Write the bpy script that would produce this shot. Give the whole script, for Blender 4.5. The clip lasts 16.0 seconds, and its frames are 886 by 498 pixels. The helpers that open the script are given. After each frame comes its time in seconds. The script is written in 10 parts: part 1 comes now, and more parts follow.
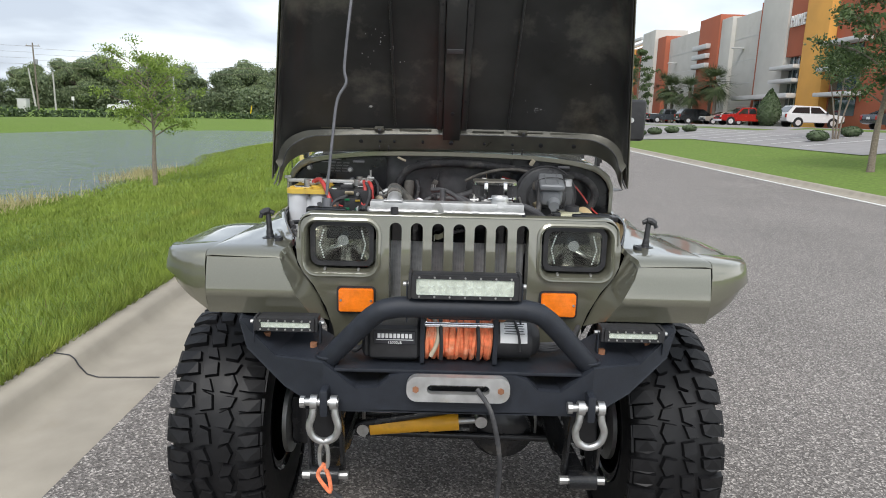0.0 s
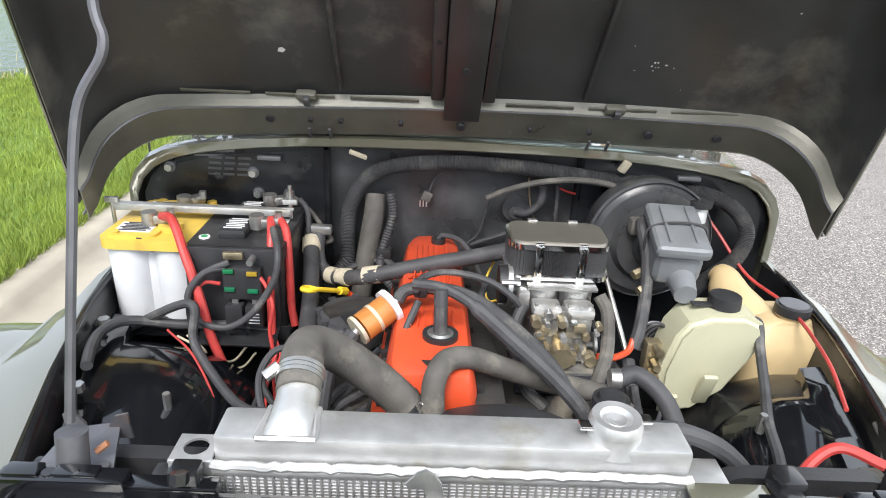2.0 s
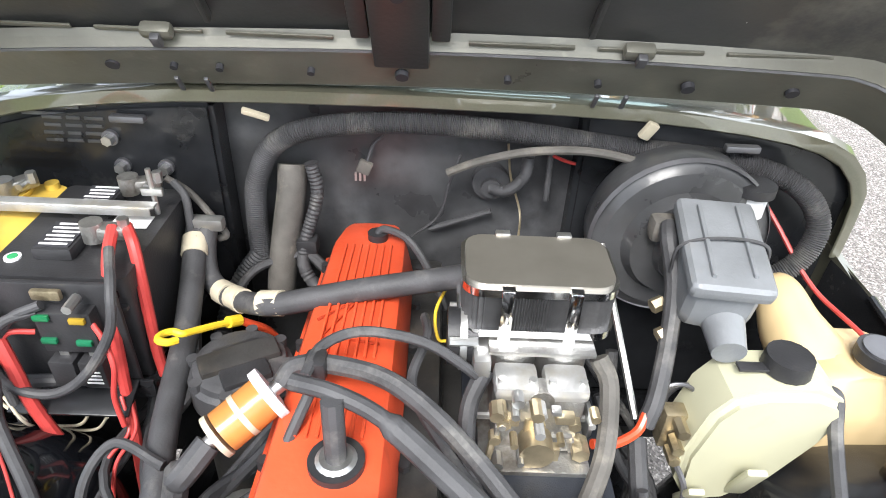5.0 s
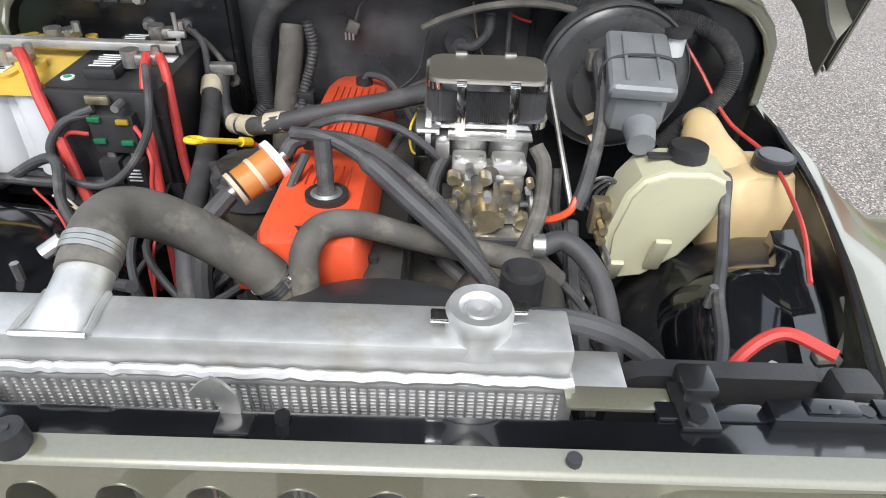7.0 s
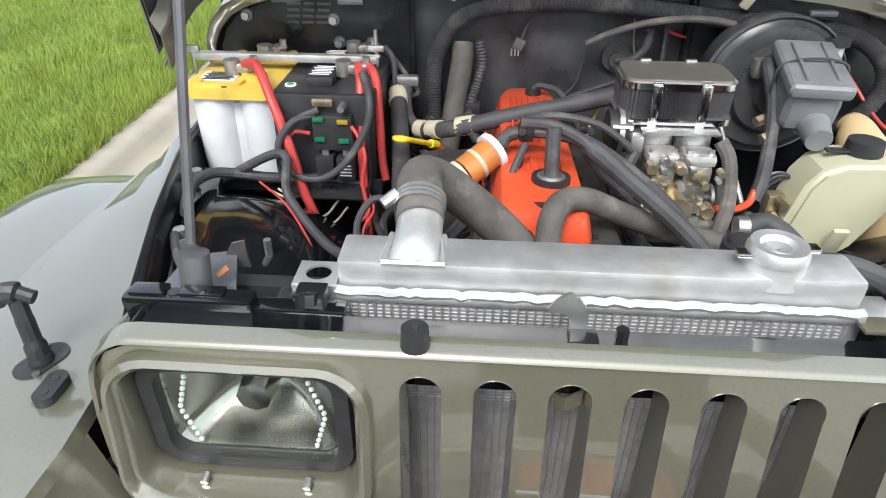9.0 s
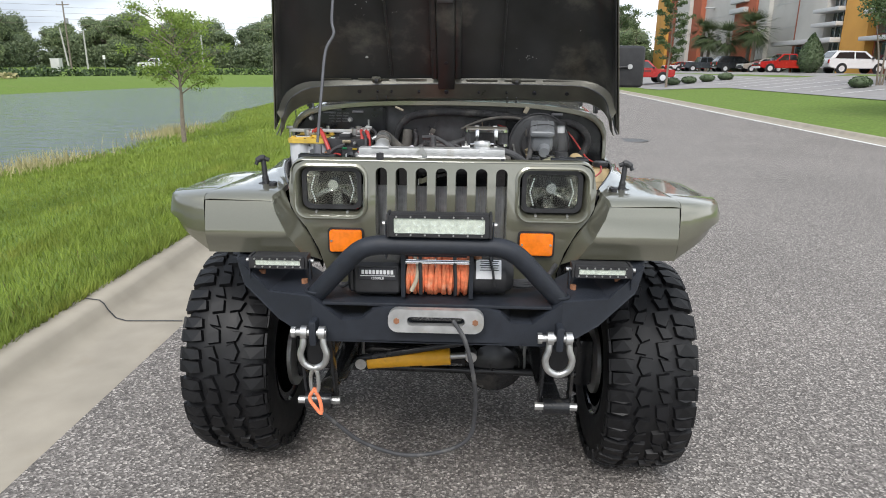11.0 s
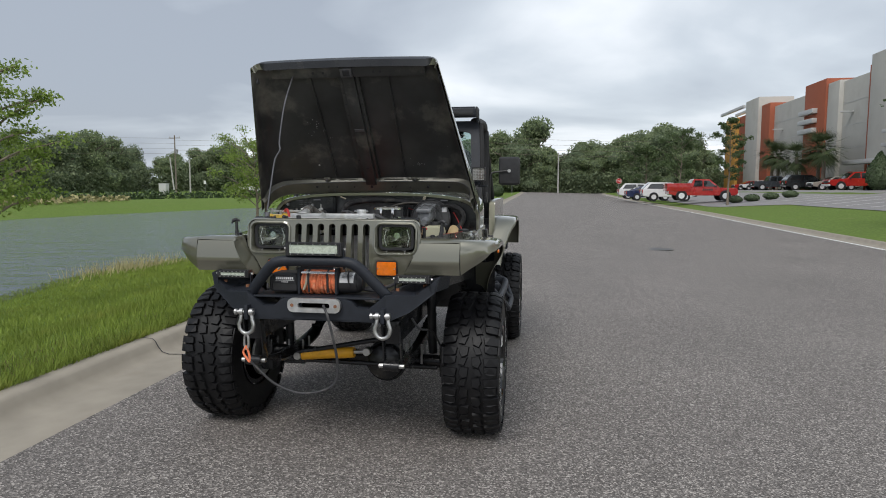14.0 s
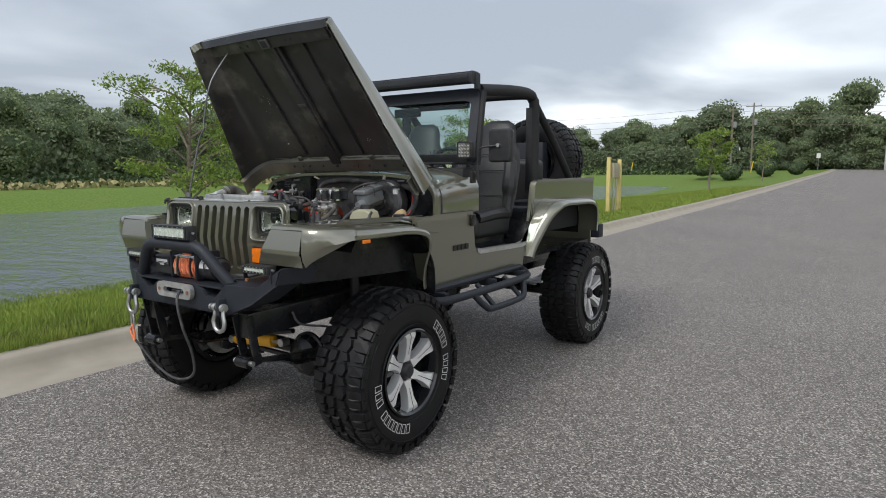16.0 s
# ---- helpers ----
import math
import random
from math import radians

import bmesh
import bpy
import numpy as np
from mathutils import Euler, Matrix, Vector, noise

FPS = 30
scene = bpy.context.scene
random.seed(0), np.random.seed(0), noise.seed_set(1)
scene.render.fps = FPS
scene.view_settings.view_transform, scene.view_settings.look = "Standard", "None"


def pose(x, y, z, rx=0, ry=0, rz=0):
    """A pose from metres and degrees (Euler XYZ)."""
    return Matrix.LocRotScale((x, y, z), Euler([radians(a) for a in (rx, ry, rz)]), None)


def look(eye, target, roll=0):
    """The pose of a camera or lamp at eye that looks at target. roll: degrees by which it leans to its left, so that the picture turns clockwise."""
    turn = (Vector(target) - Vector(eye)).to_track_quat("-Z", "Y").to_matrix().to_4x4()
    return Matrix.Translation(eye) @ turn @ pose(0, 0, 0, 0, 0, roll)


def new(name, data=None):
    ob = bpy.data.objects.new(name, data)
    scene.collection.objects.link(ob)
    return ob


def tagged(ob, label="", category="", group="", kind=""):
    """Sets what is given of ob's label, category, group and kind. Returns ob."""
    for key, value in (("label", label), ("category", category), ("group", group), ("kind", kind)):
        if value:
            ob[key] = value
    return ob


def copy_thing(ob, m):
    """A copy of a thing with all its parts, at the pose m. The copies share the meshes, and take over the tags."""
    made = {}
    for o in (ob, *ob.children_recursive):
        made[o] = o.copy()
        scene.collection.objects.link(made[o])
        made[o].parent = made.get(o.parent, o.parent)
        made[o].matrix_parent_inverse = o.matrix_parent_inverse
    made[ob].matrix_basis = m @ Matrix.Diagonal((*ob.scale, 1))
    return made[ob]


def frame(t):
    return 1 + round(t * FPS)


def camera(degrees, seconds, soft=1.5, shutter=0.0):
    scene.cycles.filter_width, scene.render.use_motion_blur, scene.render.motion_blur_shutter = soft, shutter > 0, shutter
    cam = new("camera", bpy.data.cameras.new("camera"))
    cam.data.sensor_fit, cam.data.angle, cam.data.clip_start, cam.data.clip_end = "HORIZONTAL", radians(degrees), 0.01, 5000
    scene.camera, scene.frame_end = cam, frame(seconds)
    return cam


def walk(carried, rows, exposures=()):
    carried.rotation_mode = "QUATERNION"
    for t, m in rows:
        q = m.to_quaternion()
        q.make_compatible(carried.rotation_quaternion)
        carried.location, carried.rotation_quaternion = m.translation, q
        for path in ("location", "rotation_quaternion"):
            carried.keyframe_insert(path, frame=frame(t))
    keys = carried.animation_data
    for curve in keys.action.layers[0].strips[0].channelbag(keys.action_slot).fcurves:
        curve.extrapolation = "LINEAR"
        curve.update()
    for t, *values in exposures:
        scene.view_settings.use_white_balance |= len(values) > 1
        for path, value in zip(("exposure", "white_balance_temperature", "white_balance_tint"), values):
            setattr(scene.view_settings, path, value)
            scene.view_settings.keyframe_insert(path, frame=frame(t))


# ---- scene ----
cam = camera(70.0, 16.0, soft=1.0)
PATH = [
    (0, (-0.067, -1.91, 1.545), (-0.046, 0.047, 1.134), 1.6),
    (0.5, (-0.098, -1.506, 1.585), (-0.051, 0.434, 1.101), 1.7),
    (1, (-0.072, -1.088, 1.619), (-0.03, 0.836, 1.073), 1.9),
    (1.5, (-0.077, -0.745, 1.67), (-0.071, 1.147, 1.022), 2.7),
    (2, (-0.073, -0.464, 1.705), (-0.023, 1.375, 0.92), 3.0),
    (2.5, (-0.046, -0.286, 1.713), (-0.005, 1.459, 0.736), 3.3),
    (3, (-0.123, -0.174, 1.728), (-0.132, 1.542, 0.701), 3.3),
    (3.5, (-0.229, -0.066, 1.72), (-0.271, 1.636, 0.67), 2.8),
    (4, (-0.245, -0.011, 1.712), (-0.301, 1.661, 0.617), 2.4),
    (4.5, (-0.128, -0.01, 1.709), (-0.147, 1.647, 0.59), 2.4),
    (5, (0.036, -0.02, 1.716), (0.063, 1.635, 0.593), 2.8),
    (5.2, (0.087, -0.021, 1.712), (0.14, 1.624, 0.576), 2.9),
    (7.3, (0.092, -0.329, 1.631), (0.096, 1.266, 0.424), 2.2),
    (7.5, (0.033, -0.322, 1.632), (0.016, 1.262, 0.412), 2.4),
    (8, (-0.159, -0.301, 1.628), (-0.247, 1.262, 0.384), 1.7),
    (8.5, (-0.238, -0.308, 1.631), (-0.334, 1.251, 0.382), 1.3),
    (9, (-0.146, -0.442, 1.61), (-0.254, 1.232, 0.521), 0.4),
    (9.5, (-0.02, -0.734, 1.564), (-0.089, 1.046, 0.654), 0.7),
    (9.7, (0.004, -0.872, 1.553), (-0.061, 0.919, 0.667), 0.6),
    (11.8, (0.138, -2.725, 1.507), (0.055, -0.737, 1.306), 0.5),
    (12, (0.158, -2.87, 1.478), (0.051, -0.878, 1.34), 0.2),
    (12.5, (0.189, -3.202, 1.442), (0.105, -1.213, 1.254), 0.1),
    (13, (0.362, -3.42, 1.434), (0.323, -1.431, 1.233), 0.1),
    (13.5, (0.712, -3.455, 1.418), (0.529, -1.474, 1.211), 0.2),
    (14, (1.117, -3.313, 1.414), (0.805, -1.347, 1.228), 0.1),
    (14.5, (1.553, -3.078, 1.417), (0.967, -1.175, 1.23), -0.0),
    (15, (1.97, -2.754, 1.412), (1.188, -0.928, 1.183), -0.1),
    (15.5, (2.376, -2.48, 1.422), (1.4, -0.751, 1.181), -0.1),
    (16, (2.749, -2.094, 1.412), (1.63, -0.456, 1.161), -0.3),
]
# exposure follows the phone's own metering
EXPOSURES = [(0.0, 0.6), (0.5, 0.95), (1.0, 1.0), (2.0, 1.5), (3.0, 1.82), (3.5, 1.9), (4.5, 1.95), (5.0, 2.06), (5.2, 2.06), (7.5, 1.18), (8.5, 1.28), (9.0, 1.38), (9.5, 1.6), (9.7, 1.52), (11.8, 0.25), (12.5, 0.0), (14.0, -0.02), (15.0, 0.04), (16.0, 0.16)]
walk(cam, [(t, look(eye, target, roll)) for t, eye, target, roll in PATH], EXPOSURES)

# ---- world, sun ----
world = bpy.data.worlds.new("sky")
scene.world = world
world.use_nodes = True
wn, wl = world.node_tree.nodes, world.node_tree.links
wn.clear()
w_out = wn.new("ShaderNodeOutputWorld")
w_bg = wn.new("ShaderNodeBackground")
w_tc = wn.new("ShaderNodeTexCoord")
w_sky = wn.new("ShaderNodeTexSky")
w_sky.sky_type = "NISHITA"
w_sky.sun_disc = False
w_sky.sun_elevation, w_sky.sun_rotation = radians(50), radians(197)
w_sky.air_density, w_sky.dust_density = 1.0, 3.0
# stretch the cloud pattern towards the horizon as a flat cloud deck would be
w_sep = wn.new("ShaderNodeSeparateXYZ")
wl.new(w_tc.outputs["Generated"], w_sep.inputs[0])
w_add = wn.new("ShaderNodeMath"); w_add.operation = "ADD"; w_add.inputs[1].default_value = 0.16
w_max = wn.new("ShaderNodeMath"); w_max.operation = "MAXIMUM"; w_max.inputs[1].default_value = 0.0
wl.new(w_sep.outputs["Z"], w_max.inputs[0]); wl.new(w_max.outputs[0], w_add.inputs[0])
w_dx = wn.new("ShaderNodeMath"); w_dx.operation = "DIVIDE"
w_dy = wn.new("ShaderNodeMath"); w_dy.operation = "DIVIDE"
wl.new(w_sep.outputs["X"], w_dx.inputs[0]); wl.new(w_add.outputs[0], w_dx.inputs[1])
wl.new(w_sep.outputs["Y"], w_dy.inputs[0]); wl.new(w_add.outputs[0], w_dy.inputs[1])
w_com = wn.new("ShaderNodeCombineXYZ")
wl.new(w_dx.outputs[0], w_com.inputs[0]); wl.new(w_dy.outputs[0], w_com.inputs[1])
w_noise = wn.new("ShaderNodeTexNoise")
w_noise.inputs["Scale"].default_value = 0.62
w_noise.inputs["Detail"].default_value = 7
w_noise.inputs["Roughness"].default_value = 0.44
w_noise.inputs["Distortion"].default_value = 0.35
wl.new(w_com.outputs[0], w_noise.inputs["Vector"])
w_ramp = wn.new("ShaderNodeValToRGB")
els = w_ramp.color_ramp.elements
els[0].position, els[0].color = 0.36, (0.315, 0.35, 0.405, 1)
els[1].position, els[1].color = 0.72, (0.95, 0.96, 0.98, 1)
e = els.new(0.48); e.color = (0.50, 0.545, 0.595, 1)
e = els.new(0.57); e.color = (0.765, 0.795, 0.83, 1)
# heavier cloud overhead and to the west, a brighter break low down
w_low = wn.new("ShaderNodeMapRange"); w_low.interpolation_type = "SMOOTHSTEP"
w_low.inputs["From Min"].default_value, w_low.inputs["From Max"].default_value = 0.0, 0.34
w_low.inputs["To Min"].default_value, w_low.inputs["To Max"].default_value = 0.025, -0.065
wl.new(w_sep.outputs["Z"], w_low.inputs["Value"])
w_west = wn.new("ShaderNodeMath"); w_west.operation = "MULTIPLY_ADD"; w_west.inputs[1].default_value = 0.20
wl.new(w_sep.outputs["X"], w_west.inputs[0]); wl.new(w_low.outputs[0], w_west.inputs[2])
w_fac = wn.new("ShaderNodeMath"); w_fac.operation = "ADD"
wl.new(w_noise.outputs["Fac"], w_fac.inputs[0]); wl.new(w_west.outputs[0], w_fac.inputs[1])
wl.new(w_fac.outputs[0], w_ramp.inputs["Fac"])
w_mul = wn.new("ShaderNodeMix"); w_mul.data_type = "RGBA"; w_mul.blend_type = "MIX"
w_scale = wn.new("ShaderNodeVectorMath"); w_scale.operation = "SCALE"; w_scale.inputs["Scale"].default_value = 0.10
wl.new(w_sky.outputs[0], w_scale.inputs[0])
w_mul.inputs["Factor"].default_value = 0.88
wl.new(w_scale.outputs[0], w_mul.inputs["A"])
wl.new(w_ramp.outputs["Color"], w_mul.inputs["B"])
wl.new(w_mul.outputs["Result"], w_bg.inputs["Color"])
w_bg.inputs["Strength"].default_value = 1.42
wl.new(w_bg.outputs[0], w_out.inputs["Surface"])

sun = new("sun", bpy.data.lights.new("sun", "SUN"))
sun.data.energy, sun.data.angle, sun.data.color = 1.7, radians(24), (1.0, 0.98, 0.95)
sun.matrix_world = look((-6, -20, 25), (0, 0, 0))

# ---- materials ----
def mat(name, color, rough=0.5, metal=0.0, vary=0.12, scale=20.0, bump=0.0, bscale=200.0, coat=0.0, dirt=None, dscale=3.0, spec=0.5, trans=0.0, ior=1.45, dpos=0.55, rvary=0.1):
    m = bpy.data.materials.new(name)
    m.use_nodes = True
    nt = m.node_tree
    n, l = nt.nodes, nt.links
    b = n["Principled BSDF"]
    tc = n.new("ShaderNodeTexCoord")
    nz = n.new("ShaderNodeTexNoise")
    nz.inputs["Scale"].default_value, nz.inputs["Detail"].default_value = scale, 6
    l.new(tc.outputs["Object"], nz.inputs["Vector"])
    rp = n.new("ShaderNodeValToRGB")
    lo = [max(0.0, c * (1 - vary)) for c in color[:3]]
    hi = [min(1.0, c * (1 + vary)) for c in color[:3]]
    rp.color_ramp.elements[0].position, rp.color_ramp.elements[0].color = 0.3, (*lo, 1)
    rp.color_ramp.elements[1].position, rp.color_ramp.elements[1].color = 0.7, (*hi, 1)
    l.new(nz.outputs["Fac"], rp.inputs["Fac"])
    col = rp.outputs["Color"]
    if dirt:
        dn = n.new("ShaderNodeTexNoise")
        dn.inputs["Scale"].default_value, dn.inputs["Detail"].default_value, dn.inputs["Roughness"].default_value = dscale, 8, 0.65
        l.new(tc.outputs["Object"], dn.inputs["Vector"])
        dr = n.new("ShaderNodeMapRange")
        dr.inputs["From Min"].default_value, dr.inputs["From Max"].default_value = dpos, dpos + 0.2
        l.new(dn.outputs["Fac"], dr.inputs["Value"])
        mx = n.new("ShaderNodeMix"); mx.data_type = "RGBA"
        l.new(dr.outputs[0], mx.inputs["Factor"])
        l.new(col, mx.inputs["A"])
        mx.inputs["B"].default_value = (*dirt[:3], 1)
        col = mx.outputs["Result"]
    l.new(col, b.inputs["Base Color"])
    rr = n.new("ShaderNodeMapRange")
    rr.inputs["To Min"].default_value, rr.inputs["To Max"].default_value = max(0.02, rough - rvary), min(1.0, rough + rvary)
    l.new(nz.outputs["Fac"], rr.inputs["Value"])
    l.new(rr.outputs[0], b.inputs["Roughness"])
    b.inputs["Metallic"].default_value = metal
    b.inputs["Specular IOR Level"].default_value = spec
    b.inputs["IOR"].default_value = ior
    if coat:
        b.inputs["Coat Weight"].default_value, b.inputs["Coat Roughness"].default_value = coat, 0.04
    if trans:
        b.inputs["Transmission Weight"].default_value = trans
    if bump:
        bn = n.new("ShaderNodeTexNoise")
        bn.inputs["Scale"].default_value, bn.inputs["Detail"].default_value = bscale, 4
        l.new(tc.outputs["Object"], bn.inputs["Vector"])
        bp = n.new("ShaderNodeBump")
        bp.inputs["Strength"].default_value, bp.inputs["Distance"].default_value = bump, 0.002
        l.new(bn.outputs["Fac"], bp.inputs["Height"])
        l.new(bp.outputs[0], b.inputs["Normal"])
    return m


M = {}
M["paint"] = mat("olive_paint", (0.160, 0.157, 0.115), 0.34, 0.45, 0.05, 300, coat=1.0, dirt=(0.19, 0.187, 0.145), dscale=1.3, dpos=0.62)
M["paint"].node_tree.nodes["Principled BSDF"].inputs["Coat IOR"].default_value = 1.9
M["black_paint"] = mat("black_paint", (0.012, 0.012, 0.013), 0.28, 0.0, 0.3, 6, coat=0.4, dirt=(0.05, 0.046, 0.04), dscale=9, dpos=0.58, bump=0.15, bscale=60)
M["hood_under"] = mat("hood_underside", (0.046, 0.046, 0.046), 0.32, 0.0, 0.3, 5, dirt=(0.19, 0.18, 0.155), dscale=3.2, dpos=0.51, bump=0.15, bscale=140)
M["brace"] = mat("olive_black_brace", (0.15, 0.146, 0.122), 0.32, 0.25, 0.25, 8, dirt=(0.24, 0.23, 0.195), dscale=14, dpos=0.6, bump=0.15, bscale=120)
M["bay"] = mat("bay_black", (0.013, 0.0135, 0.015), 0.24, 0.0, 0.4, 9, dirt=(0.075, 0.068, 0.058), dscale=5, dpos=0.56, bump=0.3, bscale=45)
M["gloss_bay"] = mat("gloss_black_bay", (0.005, 0.0055, 0.007), 0.12, 0.0, 0.5, 7, dirt=(0.03, 0.029, 0.027), dscale=11, dpos=0.6, bump=0.25, bscale=14, coat=0.6)
M["firewall"] = mat("firewall_black", (0.06, 0.061, 0.064), 0.3, 0.0, 0.5, 9, dirt=(0.02, 0.02, 0.022), dscale=5, dpos=0.5, bump=0.6, bscale=30)
M["firewall_gloss"] = mat("firewall_gloss", (0.016, 0.017, 0.019), 0.2, 0.0, 0.5, 9, dirt=(0.075, 0.073, 0.07), dscale=6, dpos=0.6, bump=0.5, bscale=30, rvary=0.12)
M["powder"] = mat("powder_coat", (0.015, 0.018, 0.025), 0.55, 0.0, 0.2, 40, bump=0.35, bscale=700, dirt=(0.06, 0.058, 0.055), dscale=7, dpos=0.64)
M["rubber"] = mat("tyre_rubber", (0.0065, 0.0065, 0.0075), 0.52, 0.0, 0.35, 25, bump=0.25, bscale=220, spec=0.38, dirt=(0.022, 0.021, 0.02), dscale=8, dpos=0.6)
M["hose"] = mat("hose_rubber", (0.046, 0.046, 0.049), 0.6, 0.0, 0.25, 30, bump=0.3, bscale=300, dirt=(0.15, 0.145, 0.135), dscale=14, dpos=0.55)
M["dusty_hose"] = mat("dusty_hose", (0.092, 0.086, 0.078), 0.75, 0.0, 0.3, 25, bump=0.3, bscale=300, dirt=(0.22, 0.2, 0.165), dscale=12, dpos=0.52)
M["alu"] = mat("brushed_aluminium", (0.56, 0.56, 0.555), 0.48, 0.8, 0.14, 30, bump=0.2, bscale=130, dirt=(0.46, 0.42, 0.34), dscale=11, dpos=0.54)
M["cast"] = mat("cast_aluminium", (0.40, 0.395, 0.38), 0.42, 0.9, 0.2, 30, bump=0.5, bscale=260, dirt=(0.16, 0.13, 0.1), dscale=14, dpos=0.52)
M["chrome"] = mat("chrome", (0.82, 0.82, 0.83), 0.12, 1.0, 0.05, 20)
M["zinc"] = mat("zinc_steel", (0.5, 0.5, 0.49), 0.42, 0.95, 0.15, 40, dirt=(0.2, 0.14, 0.1), dscale=20, dpos=0.6)
M["fin"] = mat("radiator_fins", (0.50, 0.50, 0.51), 0.5, 0.6, 0.2, 60, dirt=(0.22, 0.215, 0.21), dscale=9, dpos=0.6)
M["orange_engine"] = mat("orange_engine_paint", (0.56, 0.068, 0.024), 0.4, 0.0, 0.12, 15, bump=0.25, bscale=90, dirt=(0.25, 0.05, 0.025), dscale=9, dpos=0.6, coat=0.15)
M["amber"] = mat("amber_lens", (0.85, 0.2, 0.012), 0.15, 0.0, 0.12, 60, bump=0.5, bscale=300, coat=0.7)
M["red_wire"] = mat("red_cable", (0.42, 0.045, 0.04), 0.45, 0.0, 0.2, 30, dirt=(0.2, 0.03, 0.025), dscale=10, dpos=0.6)
M["yellow"] = mat("yellow_plastic", (0.60, 0.41, 0.07), 0.5, 0.0, 0.12, 20, dirt=(0.34, 0.24, 0.06), dscale=12, dpos=0.55)
M["yellow_shock"] = mat("yellow_damper", (0.72, 0.36, 0.02), 0.38, 0.0, 0.1, 20, dirt=(0.35, 0.2, 0.03), dscale=10, dpos=0.6)
M["dip_yellow"] = mat("dipstick_yellow", (0.74, 0.52, 0.03), 0.4, 0.0, 0.08, 20)
M["white_plastic"] = mat("white_plastic", (0.55, 0.56, 0.58), 0.5, 0.0, 0.1, 12, dirt=(0.33, 0.33, 0.33), dscale=8, dpos=0.55)
M["black_plastic"] = mat("black_plastic", (0.024, 0.024, 0.026), 0.46, 0.0, 0.25, 30, bump=0.2, bscale=300, dirt=(0.06, 0.056, 0.05), dscale=9, dpos=0.6)
M["milky"] = mat("milky_plastic", (0.46, 0.45, 0.32), 0.45, 0.0, 0.06, 10, dirt=(0.38, 0.35, 0.16), dscale=5, dpos=0.54, trans=0.12)
M["tan_plastic"] = mat("aged_plastic", (0.50, 0.38, 0.21), 0.5, 0.0, 0.1, 10, dirt=(0.42, 0.28, 0.12), dscale=6, dpos=0.55)
M["rope"] = mat("orange_rope", (0.78, 0.22, 0.10), 0.8, 0.0, 0.3, 60, bump=0.6, bscale=350, dirt=(0.75, 0.5, 0.36), dscale=18, dpos=0.55)
M["leaf_dot"] = mat("green_dot", (0.03, 0.28, 0.10), 0.4, 0.0, 0.1, 20)
M["led"] = mat("led_lens", (0.75, 0.74, 0.66), 0.12, 0.0, 0.2, 90, coat=1.0)
M["led_y"] = mat("led_chip", (0.72, 0.6, 0.2), 0.35, 0.0, 0.2, 90)
M["reflector"] = mat("lamp_reflector", (0.42, 0.40, 0.36), 0.2, 1.0, 0.25, 18)
M["led_cup"] = mat("led_cup", (0.88, 0.88, 0.86), 0.25, 0.15, 0.15, 90)
M["label"] = mat("paper_label", (0.72, 0.72, 0.72), 0.6, 0.0, 0.08, 30)
M["label_dark"] = mat("label_print", (0.03, 0.03, 0.035), 0.6, 0.0, 0.1, 30)
M["tape"] = mat("cream_tape", (0.46, 0.41, 0.31), 0.7, 0.0, 0.15, 30, dirt=(0.3, 0.25, 0.18), dscale=30)
M["seat"] = mat("black_vinyl", (0.02, 0.02, 0.021), 0.42, 0.0, 0.2, 40, bump=0.4, bscale=300)
M["pad"] = mat("black_padding", (0.017, 0.017, 0.018), 0.7, 0.0, 0.2, 30, bump=0.4, bscale=200)
M["rust"] = mat("rusty_steel", (0.28, 0.13, 0.07), 0.8, 0.2, 0.3, 40, dirt=(0.12, 0.06, 0.04), dscale=20)
M["rod"] = mat("grey_rod", (0.14, 0.14, 0.15), 0.42, 0.6, 0.15, 30, dirt=(0.25, 0.13, 0.07), dscale=7, dpos=0.66)
M["white_mark"] = mat("white_letter_rubber", (0.62, 0.62, 0.61), 0.6, 0.0, 0.15, 60)
M["dist"] = mat("grease_black", (0.03, 0.029, 0.028), 0.45, 0.0, 0.35, 14, bump=0.5, bscale=90, dirt=(0.085, 0.07, 0.055), dscale=9, dpos=0.52)
M["filter_mesh"] = mat("filter_gauze", (0.06, 0.06, 0.062), 0.5, 0.4, 0.15, 160, bump=0.3, bscale=500)
M["smoke"] = mat("smoked_lid", (0.24, 0.225, 0.195), 0.36, 0.7, 0.15, 12, dirt=(0.16, 0.14, 0.115), dscale=4, dpos=0.55)
M["grey_cover"] = mat("grey_cover", (0.19, 0.20, 0.212), 0.5, 0.2, 0.2, 12, dirt=(0.22, 0.20, 0.18), dscale=9, dpos=0.56, bump=0.3, bscale=200)
M["brass"] = mat("brass_fitting", (0.52, 0.44, 0.30), 0.42, 0.9, 0.2, 40, dirt=(0.2, 0.16, 0.1), dscale=25)
M["fuel_amber"] = mat("amber_filter", (0.62, 0.25, 0.07), 0.2, 0.0, 0.15, 20, trans=0.3)
M["clear_plastic"] = mat("pale_plastic", (0.78, 0.74, 0.78), 0.3, 0.0, 0.05, 20)
M["blue"] = mat("blue_plastic", (0.03, 0.08, 0.5), 0.4, 0.0, 0.1, 20)


